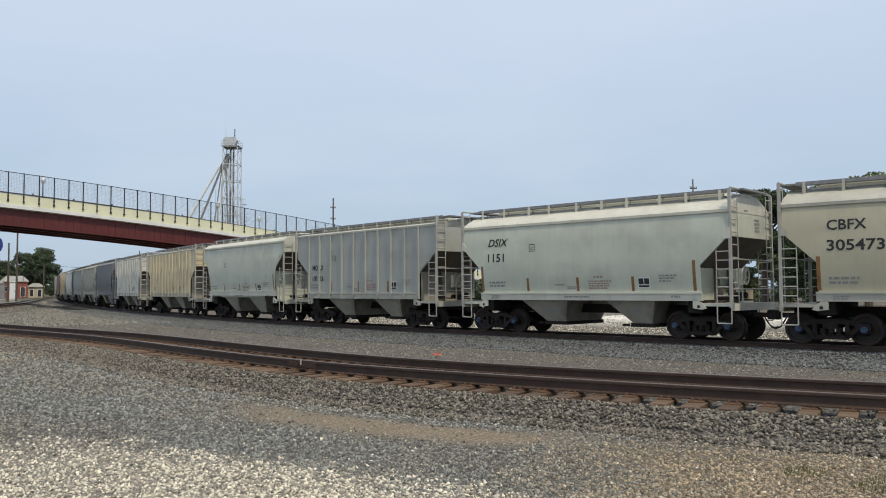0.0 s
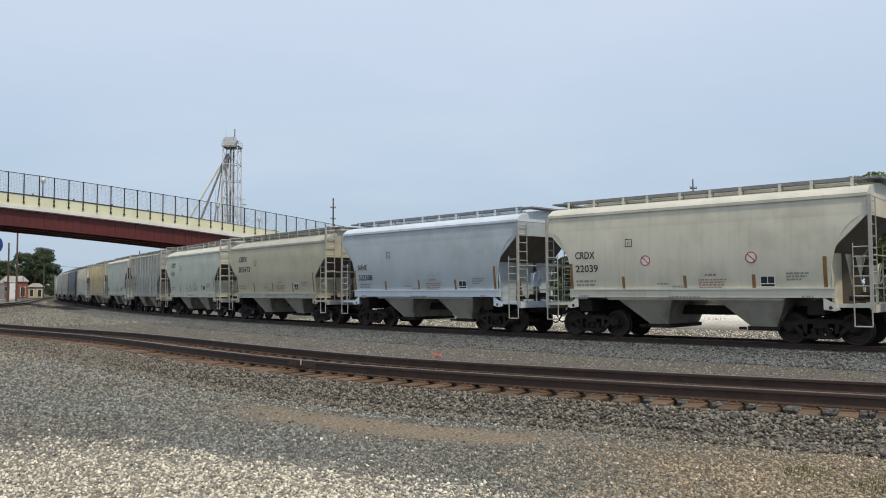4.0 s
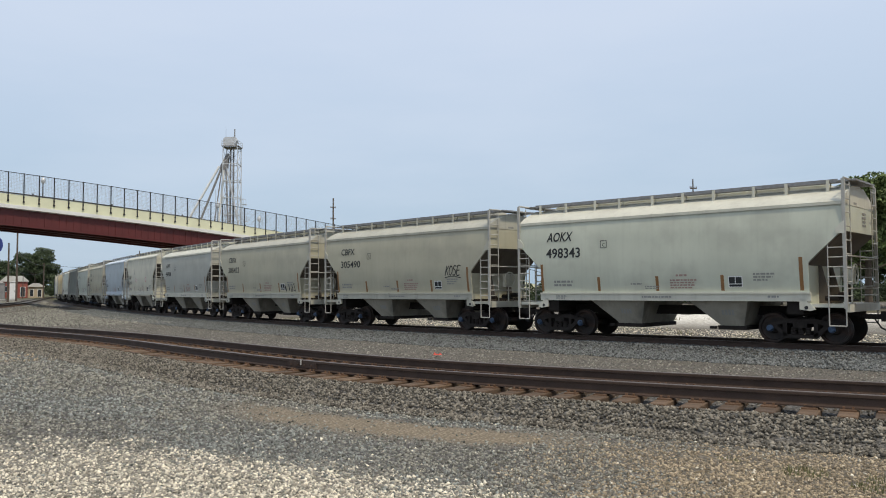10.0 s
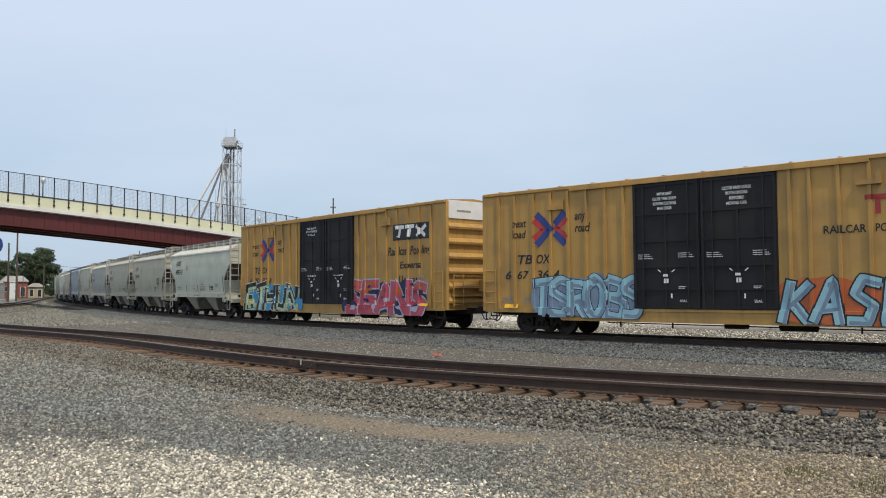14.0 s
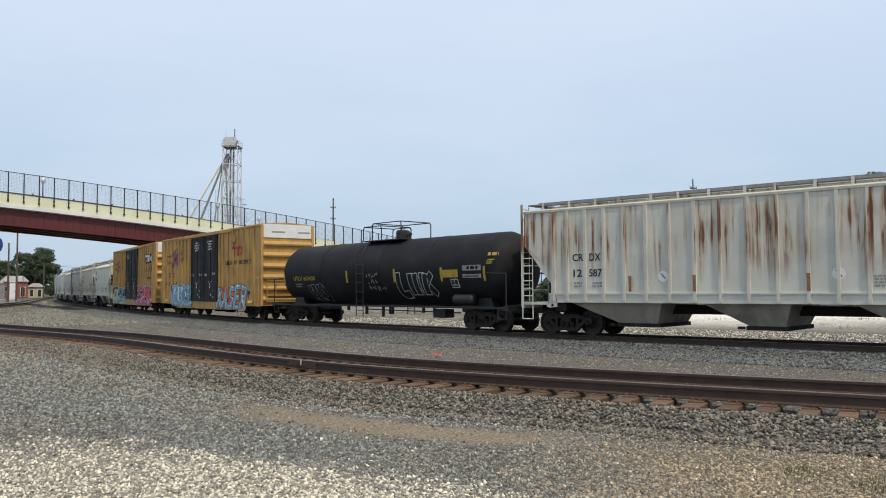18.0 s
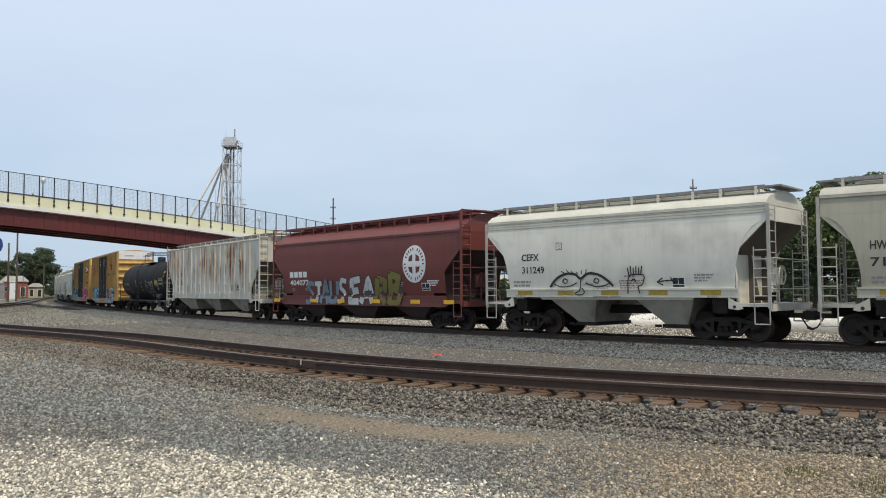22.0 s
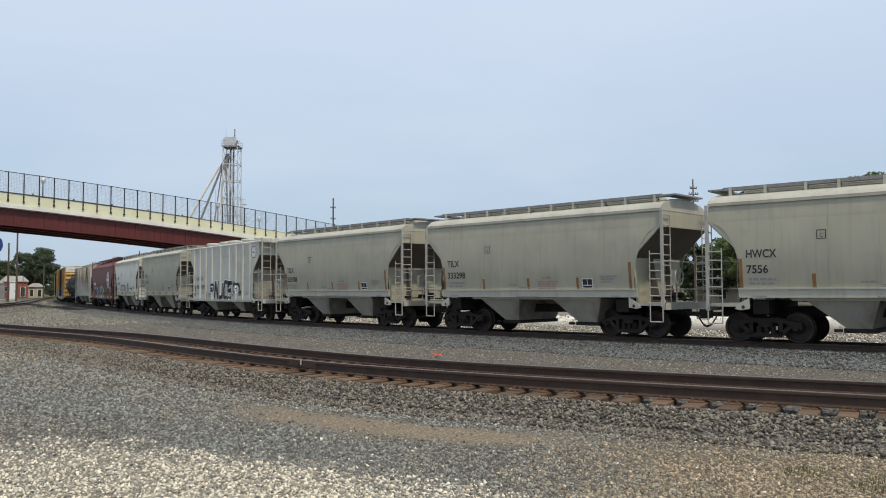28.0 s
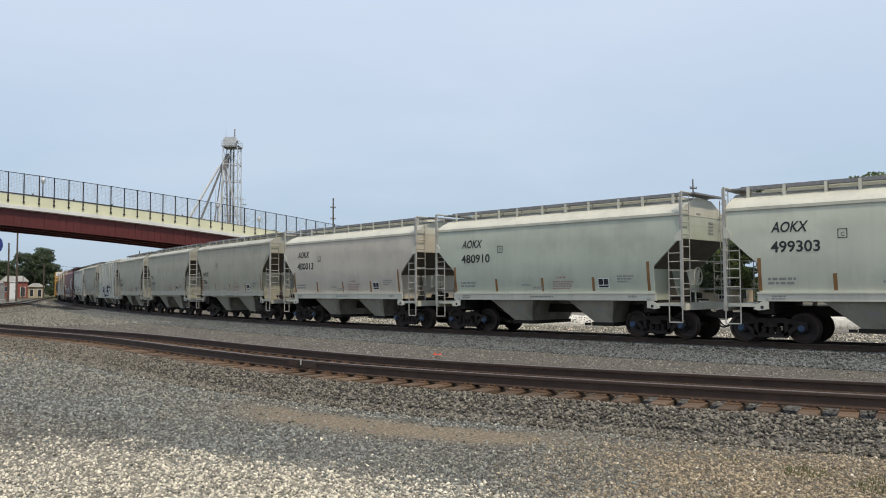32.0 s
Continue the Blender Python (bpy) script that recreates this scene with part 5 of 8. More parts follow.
def panel(car, yof, x, z, w=0.42, h=0.32):
    bm = bmesh.new()
    patch(bm, x, x - w, z, z + h, yof, 0.006)
    p = part("stencil_panel", bm, M["white"], car, "black stencil panel with a white rim")
    bm = bmesh.new()
    patch(bm, x - 0.025, x - w * 0.47, z + h * 0.34, z + h - 0.025, yof, 0.010)
    patch(bm, x - w * 0.53, x - w + 0.025, z + h * 0.34, z + h - 0.025, yof, 0.010)
    patch(bm, x - 0.025, x - w + 0.025, z + 0.02, z + h * 0.26, yof, 0.010)
    part("panel_field", bm, M["letter"], p)


def words(car, text, x, z, h, w, yof, mat="letter", slant=0.0, weight=0.017, label=""):
    bm = bmesh.new()
    v, f = lettering(text, h, w, slant, weight)
    on_side(bm, v, f, x, z, yof)
    return part("lettering", bm, M[mat] if isinstance(mat, str) else mat, car, label or "stencilled reporting letters")


# ---- sprayed graffiti as plain shapes ----
def ribbon(pts, w):
    """A thick stroke through points: vertices and faces."""
    v, f = [], []
    fine = [pts[0]]
    for p, q in zip(pts, pts[1:]):
        m = max(1, int(math.hypot(q[0] - p[0], q[1] - p[1]) / 0.05))
        fine += [(p[0] + (q[0] - p[0]) * i / m, p[1] + (q[1] - p[1]) * i / m) for i in range(1, m + 1)]
    pts = fine
    for i, p in enumerate(pts):
        a = pts[max(0, i - 1)]
        b = pts[min(len(pts) - 1, i + 1)]
        d = np.array(b) - np.array(a)
        d = d / max(1e-6, np.hypot(*d))
        nrm = np.array((-d[1], d[0]))
        v += [tuple(np.array(p) + nrm * w / 2), tuple(np.array(p) - nrm * w / 2)]
    for i in range(len(pts) - 1):
        f.append((2 * i, 2 * i + 1, 2 * i + 3, 2 * i + 2))
    return v, f


def bend(pts, n=6):
    """A smooth curve through points."""
    p = [np.array(q) for q in pts]
    p = [2 * p[0] - p[1]] + p + [2 * p[-1] - p[-2]]
    out = []
    for i in range(1, len(p) - 2):
        for j in range(n):
            t = j / n
            out.append(tuple(0.5 * (2 * p[i] + (p[i + 1] - p[i - 1]) * t + (2 * p[i - 1] - 5 * p[i] + 4 * p[i + 1] - p[i + 2]) * t * t + (3 * p[i] - p[i - 1] - 3 * p[i + 1] + p[i + 2]) * t ** 3)))
    return out + [tuple(p[-2])]


def blob(w, h, seed, rough=0.12, n=56):
    """A ragged cloud of colour, in narrow upright strips."""
    rnd = random.Random(seed)
    ph = [rnd.uniform(0, 6.28) for _ in range(8)]
    k = max(6, int(w / 0.035))
    v, f = [], []
    for i in range(k + 1):
        x = w * i / k
        u = 2 * i / k - 1
        env = (1 - abs(u) ** 5) ** 0.5
        up = h * (0.5 + 0.5 * env * (1 - rough * (1 + sum(math.sin(x * (3 + 2.7 * j) + ph[j]) for j in range(4)) / 2)))
        dn = h * (0.5 - 0.5 * env * (1 - rough * (1 + sum(math.sin(x * (3 + 2.3 * j) + ph[4 + j]) for j in range(4)) / 2)))
        v += [(x, dn), (x, up)]
        if i:
            f.append((2 * i - 2, 2 * i, 2 * i + 1, 2 * i - 1))
    return v, f


GLYPH = {
    "A": [[(0.0, 0.0), (0.52, 1.0), (0.92, 0.0)], [(0.2, 0.36), (0.8, 0.36)]], "B": [[(0.1, 0.0), (0.14, 1.0)], [(0.14, 0.97), (0.82, 0.88), (0.72, 0.58), (0.2, 0.52)], [(0.3, 0.52), (0.96, 0.34), (0.8, 0.03), (0.1, 0.03)]],
    "C": [[(0.95, 0.9), (0.3, 0.97), (0.08, 0.5), (0.3, 0.03), (0.95, 0.1)]], "E": [[(0.95, 0.96), (0.16, 0.94), (0.08, 0.04), (0.95, 0.05)], [(0.12, 0.5), (0.78, 0.53)]],
    "H": [[(0.1, 0.0), (0.14, 1.0)], [(0.85, 0.0), (0.9, 1.0)], [(0.12, 0.48), (0.88, 0.52)]], "I": [[(0.5, 0.0), (0.52, 1.0)]],
    "K": [[(0.1, 0.0), (0.3, 1.0)], [(0.95, 0.98), (0.24, 0.46)], [(0.36, 0.54), (0.98, 0.0)]], "L": [[(0.15, 1.0), (0.1, 0.05), (0.9, 0.04)]],
    "N": [[(0.08, 0.0), (0.12, 1.0)], [(0.12, 0.95), (0.86, 0.05)], [(0.86, 0.0), (0.92, 1.0)]], "R": [[(0.12, 0.0), (0.16, 1.0)], [(0.16, 0.96), (0.86, 0.88), (0.78, 0.56), (0.2, 0.48)], [(0.4, 0.5), (0.98, 0.0)]],
    "S": [[(0.94, 0.88), (0.4, 0.98), (0.12, 0.72), (0.8, 0.42), (0.68, 0.06), (0.04, 0.06)]], "T": [[(0.0, 0.94), (1.0, 0.97)], [(0.52, 0.94), (0.46, 0.0)]], "U": [[(0.1, 1.0), (0.14, 0.12), (0.84, 0.1), (0.92, 1.0)]],
    "O": [[(0.5, 0.97), (0.1, 0.7), (0.12, 0.25), (0.5, 0.03), (0.9, 0.3), (0.88, 0.72), (0.5, 0.97), (0.3, 0.9)]], "P": [[(0.12, 0.0), (0.16, 1.0)], [(0.16, 0.95), (0.92, 0.86), (0.8, 0.48), (0.2, 0.42)]],
}


def sprayed_word(car, yof, x, z, w, h, text, fills, outline, cloud=None, lw=0.2, rim=0.05, shade=None, lean=0.0, seed=1, wide=1.05, soft=False, zmin=None, tall=None, accent=None, wobble=0.02, splash=()):
    """Sprayed block letters: each a chunky stroke with a rim, its fill, and a lighter or darker second tone."""
    rnd = random.Random(seed)
    g = None

    def lay(shapes, mat, lift, name):
        bm = bmesh.new()
        for k, (v, f) in enumerate(shapes):
            v = [(a, max(b, (zmin - z) if zmin else -0.3)) for a, b in v]
            on_side(bm, v, f, x, z, yof, lift + 0.0002 * k)
        return part(name, bm, M[mat], g or car, "" if g else "sprayed graffiti letters in layered colours")

    def longer(pts, by):
        a, b = np.array(pts[0]), np.array(pts[1])
        c, d = np.array(pts[-1]), np.array(pts[-2])
        return [tuple(a + (a - b) / max(1e-6, np.hypot(*(a - b))) * by)] + list(pts[1:-1]) + [tuple(c + (c - d) / max(1e-6, np.hypot(*(c - d))) * by)]

    if cloud:
        v, f = blob(w * 1.06, h * 1.16, seed, 0.10)
        g = lay([([(a - 0.03 * w, b - 0.06 * h) for a, b in v], f)], cloud, 0.010, "graffiti")
    step = w / len(text)
    for i, ch in enumerate(text):
        if ch == " ":
            continue
        up = h * (tall[i] if tall else rnd.uniform(0.94, 1.04))
        lines = []
        for form in GLYPH[ch]:
            pts = [(step * (i + 0.06 + a * wide * 0.88) + lean * b * up + rnd.uniform(-wobble, wobble), b * up + rnd.uniform(-wobble, wobble)) for a, b in form]
            lines.append(bend(pts, 5) if soft else pts)
        base = 0.014 + 0.0035 * (i % 4)
        o = lay([ribbon(longer(p, rim), lw + 2 * rim) for p in lines], outline, base, "outline" if g else "graffiti")
        g = g or o
        lay([ribbon(p, lw) for p in lines], fills[i % len(fills)], base + 0.001, "fill")
        if shade:
            lay([ribbon([(a + lw * 0.22, b - lw * 0.18) for a, b in p], lw * 0.38) for p in lines], shade, base + 0.002, "second_tone")
        if accent:
            lay([ribbon([(a - lw * 0.2, b + lw * 0.1) for a, b in p if b > 0.55 * up] or [p[-1], p[-2]], lw * 0.3) for p in lines if sum(b > 0.55 * up for a, b in p) > 1], accent, base + 0.0026, "highlight")
    # patches of other colours and thin rays over the letters
    for k, (mat, count, lo, hi, size) in enumerate(splash):
        spots = []
        for _ in range(count):
            bw = size * rnd.uniform(0.6, 1.5)
            v, f = blob(bw, bw * rnd.uniform(0.4, 0.8), rnd.random(), 0.25)
            ox, oz, sk = rnd.uniform(0, w - bw), h * rnd.uniform(lo, hi), rnd.uniform(-0.8, 0.8)
            spots.append(([(a + ox + sk * b, b + oz) for a, b in v], f))
        lay(spots, mat, 0.030 + 0.002 * k, "splash")
    return g


# ---- covered hoppers ----
def ladder(bm, a, b, z0, z1, zb, n, r=0.022):
    """Two stiles over the plan points a and b, rungs between; the second stile ends at zb."""
    tube(bm, (*a, z0), (*a, z1), r)
    tube(bm, (*b, z0), (*b, zb), r)
    for i in range(n):
        z = z0 + 0.25 + (min(z1, zb) - z0 - 0.35) * i / max(1, n - 1)
        tube(bm, (*a, z), (*b, z), 0.017)


def hopper(label, front, rear, paint, trim, mark, number, style="straight", centres=4.0, bays=((2.57, 1.62, 0.84, 0.56), (-0.85, -1.76, -2.45, -2.69)), ribs=(), roof="trough",
           band=None, sill=(1.20, 1.44), top=3.86, ridge=4.33, board=4.43, mark_at=(3.91, 3.12, 0.92, 0.28), number_at=(3.92, 2.56, 0.75, 0.30), slant=0.0, strips=True, sill_strips=False,
           cap="truck", detail=True, seams=(), mark_mat="letter", brake=True, name="covered_hopper_car", extra=None, cut=None, post_paint=None, end_in=0.0):
    """A covered hopper: bulged sides with cut-back lower ends, slope sheets, bays, roof with hatches and boards, ladders and trucks."""
    half = (front - rear) / 2
    board, ridge = board + 0.10, ridge + 0.08
    car = thing(name, label, "railway car", "freight train cars")
    H = half
    if style == "rib":
        prof = [(1.0, 1.50), (4.6, 1.50)]
    else:
        prof = [(1.0, 1.40), (1.45, 1.47), (2.0, 1.545), (2.6, 1.58), (3.2, 1.565), (3.6, 1.53), (top, 1.49), (top + 0.03, 1.50), (top + 0.22, 1.38), (4.6, 1.0)]
    pz, py = [a for a, _ in prof], [b for _, b in prof]

    def yof(z):
        return float(np.interp(z, pz, py))

    cut_hi, cut_lo = cut or ((3.1, 2.27) if style != "curve" else (3.5, 1.6))
    inner = H - 0.88

    def slope_x(z):
        """How far the slope sheets reach at a height."""
        if z >= cut_hi:
            return H - end_in
        if end_in:
            return H - end_in - (cut_hi - z) * 1.05
        return H - (cut_hi - z) * (H - (abs(bays[0][0]) + 0.15)) / (cut_hi - 1.2) if style != "straight" else max(abs(bays[0][0]) + 0.1, H - (cut_hi - z) * 1.06)

    zs = sorted({1.22, 1.45, 1.8, 2.1, cut_lo if cut_lo > 1.5 else 1.6, 2.6, 2.9, cut_hi, 3.4, 3.65, top})
    zs = [z for z in zs if z <= top]
    bm = bmesh.new()
    rings = []
    for z in zs:
        y = yof(z) - (0.0 if z >= cut_hi else 0.012)
        x = slope_x(z)
        n = 12
        rings.append([bm.verts.new((x - 2 * x * i / n, y, z)) for i in range(n + 1)] + [bm.verts.new((-x + 2 * x * i / n, -y, z)) for i in range(n + 1)])
    for a, b in zip(rings, rings[1:]):
        k = len(a)
        for i in range(k):
            bm.faces.new((a[i], a[(i + 1) % k], b[(i + 1) % k], b[i]))
    bm.faces.new(rings[0][::-1])
    bm.faces.new(rings[-1])
    body = part("body", bm, paint, car, smooth=35)
    # slope sheets under the cut-back ends: grime plus the recess's shade in one dark colour
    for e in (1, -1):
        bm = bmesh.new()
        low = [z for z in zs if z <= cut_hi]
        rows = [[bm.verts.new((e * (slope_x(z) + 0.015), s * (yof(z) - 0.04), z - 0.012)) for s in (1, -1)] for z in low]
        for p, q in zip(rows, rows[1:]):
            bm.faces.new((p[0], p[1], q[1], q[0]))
        part("slope_sheet", bm, M["bay_red"] if paint is PAINT["mineral"] else M["grime_shade"], car, "steel slope sheet with grime and shade in its dark colour")
    # lower side sheets, cut back towards the sill
    for s in (1, -1):
        bm = bmesh.new()
        if style == "curve":
            edge = []
            for i in range(9):
                a = i / 8 * math.pi / 2
                edge.append((H - 0.98 * math.sin(a) ** 0.9, cut_hi - (cut_hi - 1.44) * (1 - math.cos(a)) ** 0.95))
        elif style == "straight":
            edge = [(H, cut_hi), (inner, cut_lo), (inner - 0.02, 1.44)]
        else:
            edge = [(H - end_in, cut_hi), (H - 1.1 - 0.3 * end_in, cut_lo), (H - 1.1 - 0.3 * end_in, sill[1])]
        fine = []
        for (x0, z0), (x1, z1) in zip(edge, edge[1:]):
            m = max(1, int(abs(z1 - z0) / 0.22))
            fine += [(x0 + (x1 - x0) * i / m, z0 + (z1 - z0) * i / m) for i in range(m)]
        fine.append(edge[-1])
        for th in (0.0, -0.03):
            left = [bm.verts.new((x, s * (yof(z) + th), z)) for x, z in fine]
            right = [bm.verts.new((-x, s * (yof(z) + th), z)) for x, z in fine]
            for i in range(len(fine) - 1):
                bm.faces.new((left[i], right[i], right[i + 1], left[i + 1]))
            if th == 0.0:
                l0, r0 = left, right
        for i in range(len(fine) - 1):
            bm.faces.new((l0[i], l0[i + 1], left[i + 1], left[i]))
            bm.faces.new((r0[i], r0[i + 1], right[i + 1], right[i]))
        part("side_sheet", bm, paint, car, smooth=35)
    # roof with its sloped edge
    bm = bmesh.new()
    if style == "rib":
        rp = [(1.53, top - 0.02), (1.53, top + 0.05), (1.46, top + 0.09), (0.6, ridge - 0.03), (0.0, ridge)]
    else:
        rp = [(1.515, top - 0.035), (1.525, top + 0.03), (1.46, top + 0.10), (1.27, top + 0.22), (0.6, ridge - 0.04), (0.0, ridge)]
    rp = rp + [(-y, z) for y, z in rp[-2::-1]]
    a = [bm.verts.new((H + 0.01, y, z)) for y, z in rp]
    b = [bm.verts.new((-H - 0.01, y, z)) for y, z in rp]
    for i in range(len(rp) - 1):
        bm.faces.new((a[i], a[i + 1], b[i + 1], b[i]))
    bm.faces.new(a[::-1])
    bm.faces.new(b)
    bm.faces.new((a[0], b[0], b[-1], a[-1]))
    part("roof", bm, band or trim, car, smooth=25)
    if style != "rib":
        for s in (1, -1):
            bm = bmesh.new()
            beam(bm, (H - 0.01, s * 1.525, top - 0.03), (-H + 0.01, s * 1.525, top - 0.03), 0.03, 0.05)
            if style == "curve" and mark == "CEFX":
                for k in (0.08, 0.16, 0.24):
                    beam(bm, (H - 0.02, s * (yof(top - k) + 0.01), top - k), (-H + 0.02, s * (yof(top - k) + 0.01), top - k), 0.03, 0.035)
            part("roof_rim", bm, trim, car)
    # roof hatches and running boards
    bx = H - 0.25
    if roof == "round":
        for x in (-3.6, -1.9, 0.1, 1.3, 3.4):
            for s in (0.62, -0.62):
                bm = bmesh.new()
                lathe(bm, [(0.0, 0.44), (0.13, 0.44), (0.14, 0.50), (0.19, 0.50), (0.22, 0.40), (0.25, 0.1)], 18, "z")
                part("roof_hatch", bm, trim, car, at=pose(x, s, ridge - 0.10), smooth=30)
    else:
        bm = bmesh.new()
        box(bm, -bx + 0.4, bx - 0.4, -0.26, 0.26, ridge - 0.03, ridge + 0.07)
        part("hatch_trough", bm, trim, car)
        n = 4
        for i in range(n):
            x0 = -bx + 0.45 + i * (2 * bx - 0.9) / n
            bm = bmesh.new()
            prism(bm, [(x0 + 0.03, ridge + 0.07), (x0 + 0.03, ridge + 0.12), (x0 + 0.1, ridge + 0.15), (x0 + (2 * bx - 0.9) / n - 0.1, ridge + 0.15), (x0 + (2 * bx - 0.9) / n - 0.03, ridge + 0.12),
                       (x0 + (2 * bx - 0.9) / n - 0.03, ridge + 0.07)], -0.3, 0.3)
            part("hatch_cover", bm, trim, car)
        for s in (1, -1):
            bm = bmesh.new()
            box(bm, -bx, bx, s * 0.52, s * 0.92, board - 0.05, board)
            box(bm, -bx, bx, s * 0.90, s * 0.94, board - 0.07, board + 0.03)
            rb = part("running_board", bm, trim if trim is PAINT["trim_red"] else M["grate"], car, "grating walkway along the roof")
            k = max(8, int(bx * 2 / 0.95))
            for i in range(k):
                x = -bx + 0.25 + (2 * bx - 0.5) * i / (k - 1) + 0.08 * math.sin(i * 2.4)
                bm = bmesh.new()
                z0 = float(np.interp(1.02, [0.6, 1.27], [ridge - 0.04, top + 0.22])) if style != "rib" else ridge - 0.12
                prism(bm, [(x - 0.042, board + 0.01), (x + 0.042, board + 0.01), (x + 0.042, z0 - 0.04), (x - 0.042, z0 - 0.04)], s * 0.945, s * 0.965)
                tube(bm, (x, s * 0.7, board - 0.05), (x, s * 0.7, ridge - 0.06), 0.02)
                part("board_bracket", bm, trim, rb)
        for s in (1, -1):
            bm = bmesh.new()
            box(bm, s * bx, s * (H + 0.22), -0.92, 0.92, board - 0.05, board)
            part("end_walkway", bm, trim if trim is PAINT["trim_red"] else M["grate"], car)
    # sills, platforms and draft gear
    for s in (1, -1):
        bm = bmesh.new()
        sx = inner + 0.03 if style != "rib" else H - 1.05
        box(bm, -sx, sx, s * 1.44, s * 1.53, sill[0], sill[1] - 0.02)
        box(bm, -sx, sx, s * 1.46, s * 1.56, sill[1] - 0.03, sill[1] + 0.02)
        sl = part("side_sill", bm, trim, car)
        for e in (1, -1):
            bm = bmesh.new()
            prism(bm, [(e * sx, 1.13), (e * (sx - 0.3), 1.30), (e * (sx - 0.3), 0.98), (e * (sx - 0.02), 0.94), (e * (sx + 0.12), 0.98)], s * 1.47, s * 1.53)
            part("jacking_bracket", bm, trim, sl)
            bm = bmesh.new()
            tube(bm, (e * (sx - 0.12), s * 1.53, 1.03), (e * (sx - 0.12), s * 1.535, 1.03), 0.05, 12)
            part("bracket_hole", bm, M["black"], sl)
    for e in (1, -1):
        bm = bmesh.new()
        box(bm, e * (inner - 0.1), e * (H + 0.12), -1.5, 1.5, 1.04, 1.13)
        box(bm, e * (H + 0.02), e * (H + 0.13), -1.5, 1.5, 0.92, 1.13)
        part("end_platform", bm, trim, car)
        # upright bulkhead under the slope sheet
        zb = next(z for z in np.arange(1.3, cut_hi, 0.02) if slope_x(z) >= H - 0.95 - 0.6 * end_in)
        bm = bmesh.new()
        for x0, x1 in ((H - 0.97 - 0.6 * end_in, H - 0.94 - 0.6 * end_in),):
            ring = [[bm.verts.new((e * x, k * (yof(max(z, 1.1)) - 0.05), z)) for k, z in ((1, 1.13), (1, zb), (-1, zb), (-1, 1.13))] for x in (x0, x1)]
            bm.faces.new(ring[0])
            bm.faces.new(ring[1][::-1])
            for i in range(4):
                bm.faces.new((ring[0][i], ring[0][(i + 1) % 4], ring[1][(i + 1) % 4], ring[1][i]))
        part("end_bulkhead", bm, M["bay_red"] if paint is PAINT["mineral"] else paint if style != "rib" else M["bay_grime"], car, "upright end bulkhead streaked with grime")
        # gussets take the slope sheets' colour, grime with shade mixed in
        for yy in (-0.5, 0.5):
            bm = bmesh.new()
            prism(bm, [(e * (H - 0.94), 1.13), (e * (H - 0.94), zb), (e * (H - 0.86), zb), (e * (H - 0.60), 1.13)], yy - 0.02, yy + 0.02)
            part("end_gusset", bm, M["bay_red"] if paint is PAINT["mineral"] else M["grime_shade"], car)
    bm = bmesh.new()
    box(bm, -H - 0.05, H + 0.05, -0.33, 0.33, 0.76, 1.04)
    part("centre_sill", bm, M["under"], car, "grimy steel centre sill")
    for e in (1, -1):
        bm = bmesh.new()
        box(bm, e * centres - 0.22, e * centres + 0.22, -1.42, 1.42, 0.84, 1.22)
        part("body_bolster", bm, M["under"], car)
    # bays
    for x0, x1, x2, x3 in bays:
        bm = bmesh.new()
        zt, zb = sill[0] + 0.05, 0.47 if style != "rib3" else 0.34
        vt = [bm.verts.new((x, y, zt)) for x, y in ((x0, 1.43), (x3, 1.43), (x3, -1.43), (x0, -1.43))]
        vb = [bm.verts.new((x, y, zb)) for x, y in ((x1, 1.12), (x2, 1.12), (x2, -1.12), (x1, -1.12))]
        for i in range(4):
            bm.faces.new((vt[i], vt[(i + 1) % 4], vb[(i + 1) % 4], vb[i]))
        bm.faces.new(vt)
        bm.faces.new(vb[::-1])
        bay = part("hopper_bay", bm, M["bay_grime"] if paint is not PAINT["mineral"] else M["bay_red"], car, "sloped discharge bay dusted with grime")
        bm = bmesh.new()
        box(bm, x1 + 0.08, x2 - 0.08, -1.15, 1.15, zb - 0.12, zb)
        box(bm, x1 + 0.3, x1 + 0.1, 1.15, 1.25, zb - 0.1, zb - 0.02)
        part("outlet_gate", bm, M["under"], bay)
        if detail:
            bm = bmesh.new()
            rr = random.Random(x0)
            mx = (x1 + x2) / 2 + 0.05
            for k in range(4):
                patch(bm, mx + 0.2 - k * 0.1, mx + 0.13 - k * 0.1, 0.78, 0.92 + 0.03 * rr.random(), lambda z: 1.12 + (z - zb) / (zt - zb) * 0.31 + 0.004)
            part("stencil_smudge", bm, M["faded"], bay)
    # ladders and rails at the four corners
    steps = trim if trim in (PAINT["trim_red"], PAINT["rust"], PAINT["trim_slate"]) else M["ladder"]
    for e in (1, -1):
        for s in (1, -1):
            bm = bmesh.new()
            xa, xb, y = e * (H + 0.05), e * (H - 0.38), s * 1.55
            high = board - 0.04 if style != "curve" else top - 0.02
            ladder(bm, (xa, y), (xb, y), 1.1, high, 2.75, 6, 0.017)
            beam(bm, (xa, y, 1.0), (xa, y, high), 0.085, 0.05)
            path_tube(bm, [(xa, y, 1.1), (xa, y, 0.55), (xb, y, 0.55), (xb, y, 1.1)], 0.02)
            part("side_ladder", bm, steps, car)
            bm = bmesh.new()
            ladder(bm, (e * (H + 0.08), s * 1.52), (e * (H + 0.08), s * 1.08), 1.1, high - 0.06, high - 0.06, 9, 0.017)
            part("end_ladder", bm, steps, car)
        for x, z, r in ((H + 0.1, 2.42, 0.02), (H + 0.1, 1.55, 0.018)) + (((H + 0.06, board - 0.02, 0.028),) if style == "straight" else ()):
            bm = bmesh.new()
            tube(bm, (e * x, -1.52, z), (e * x, 1.52, z), r)
            part("end_handrail", bm, steps, car)
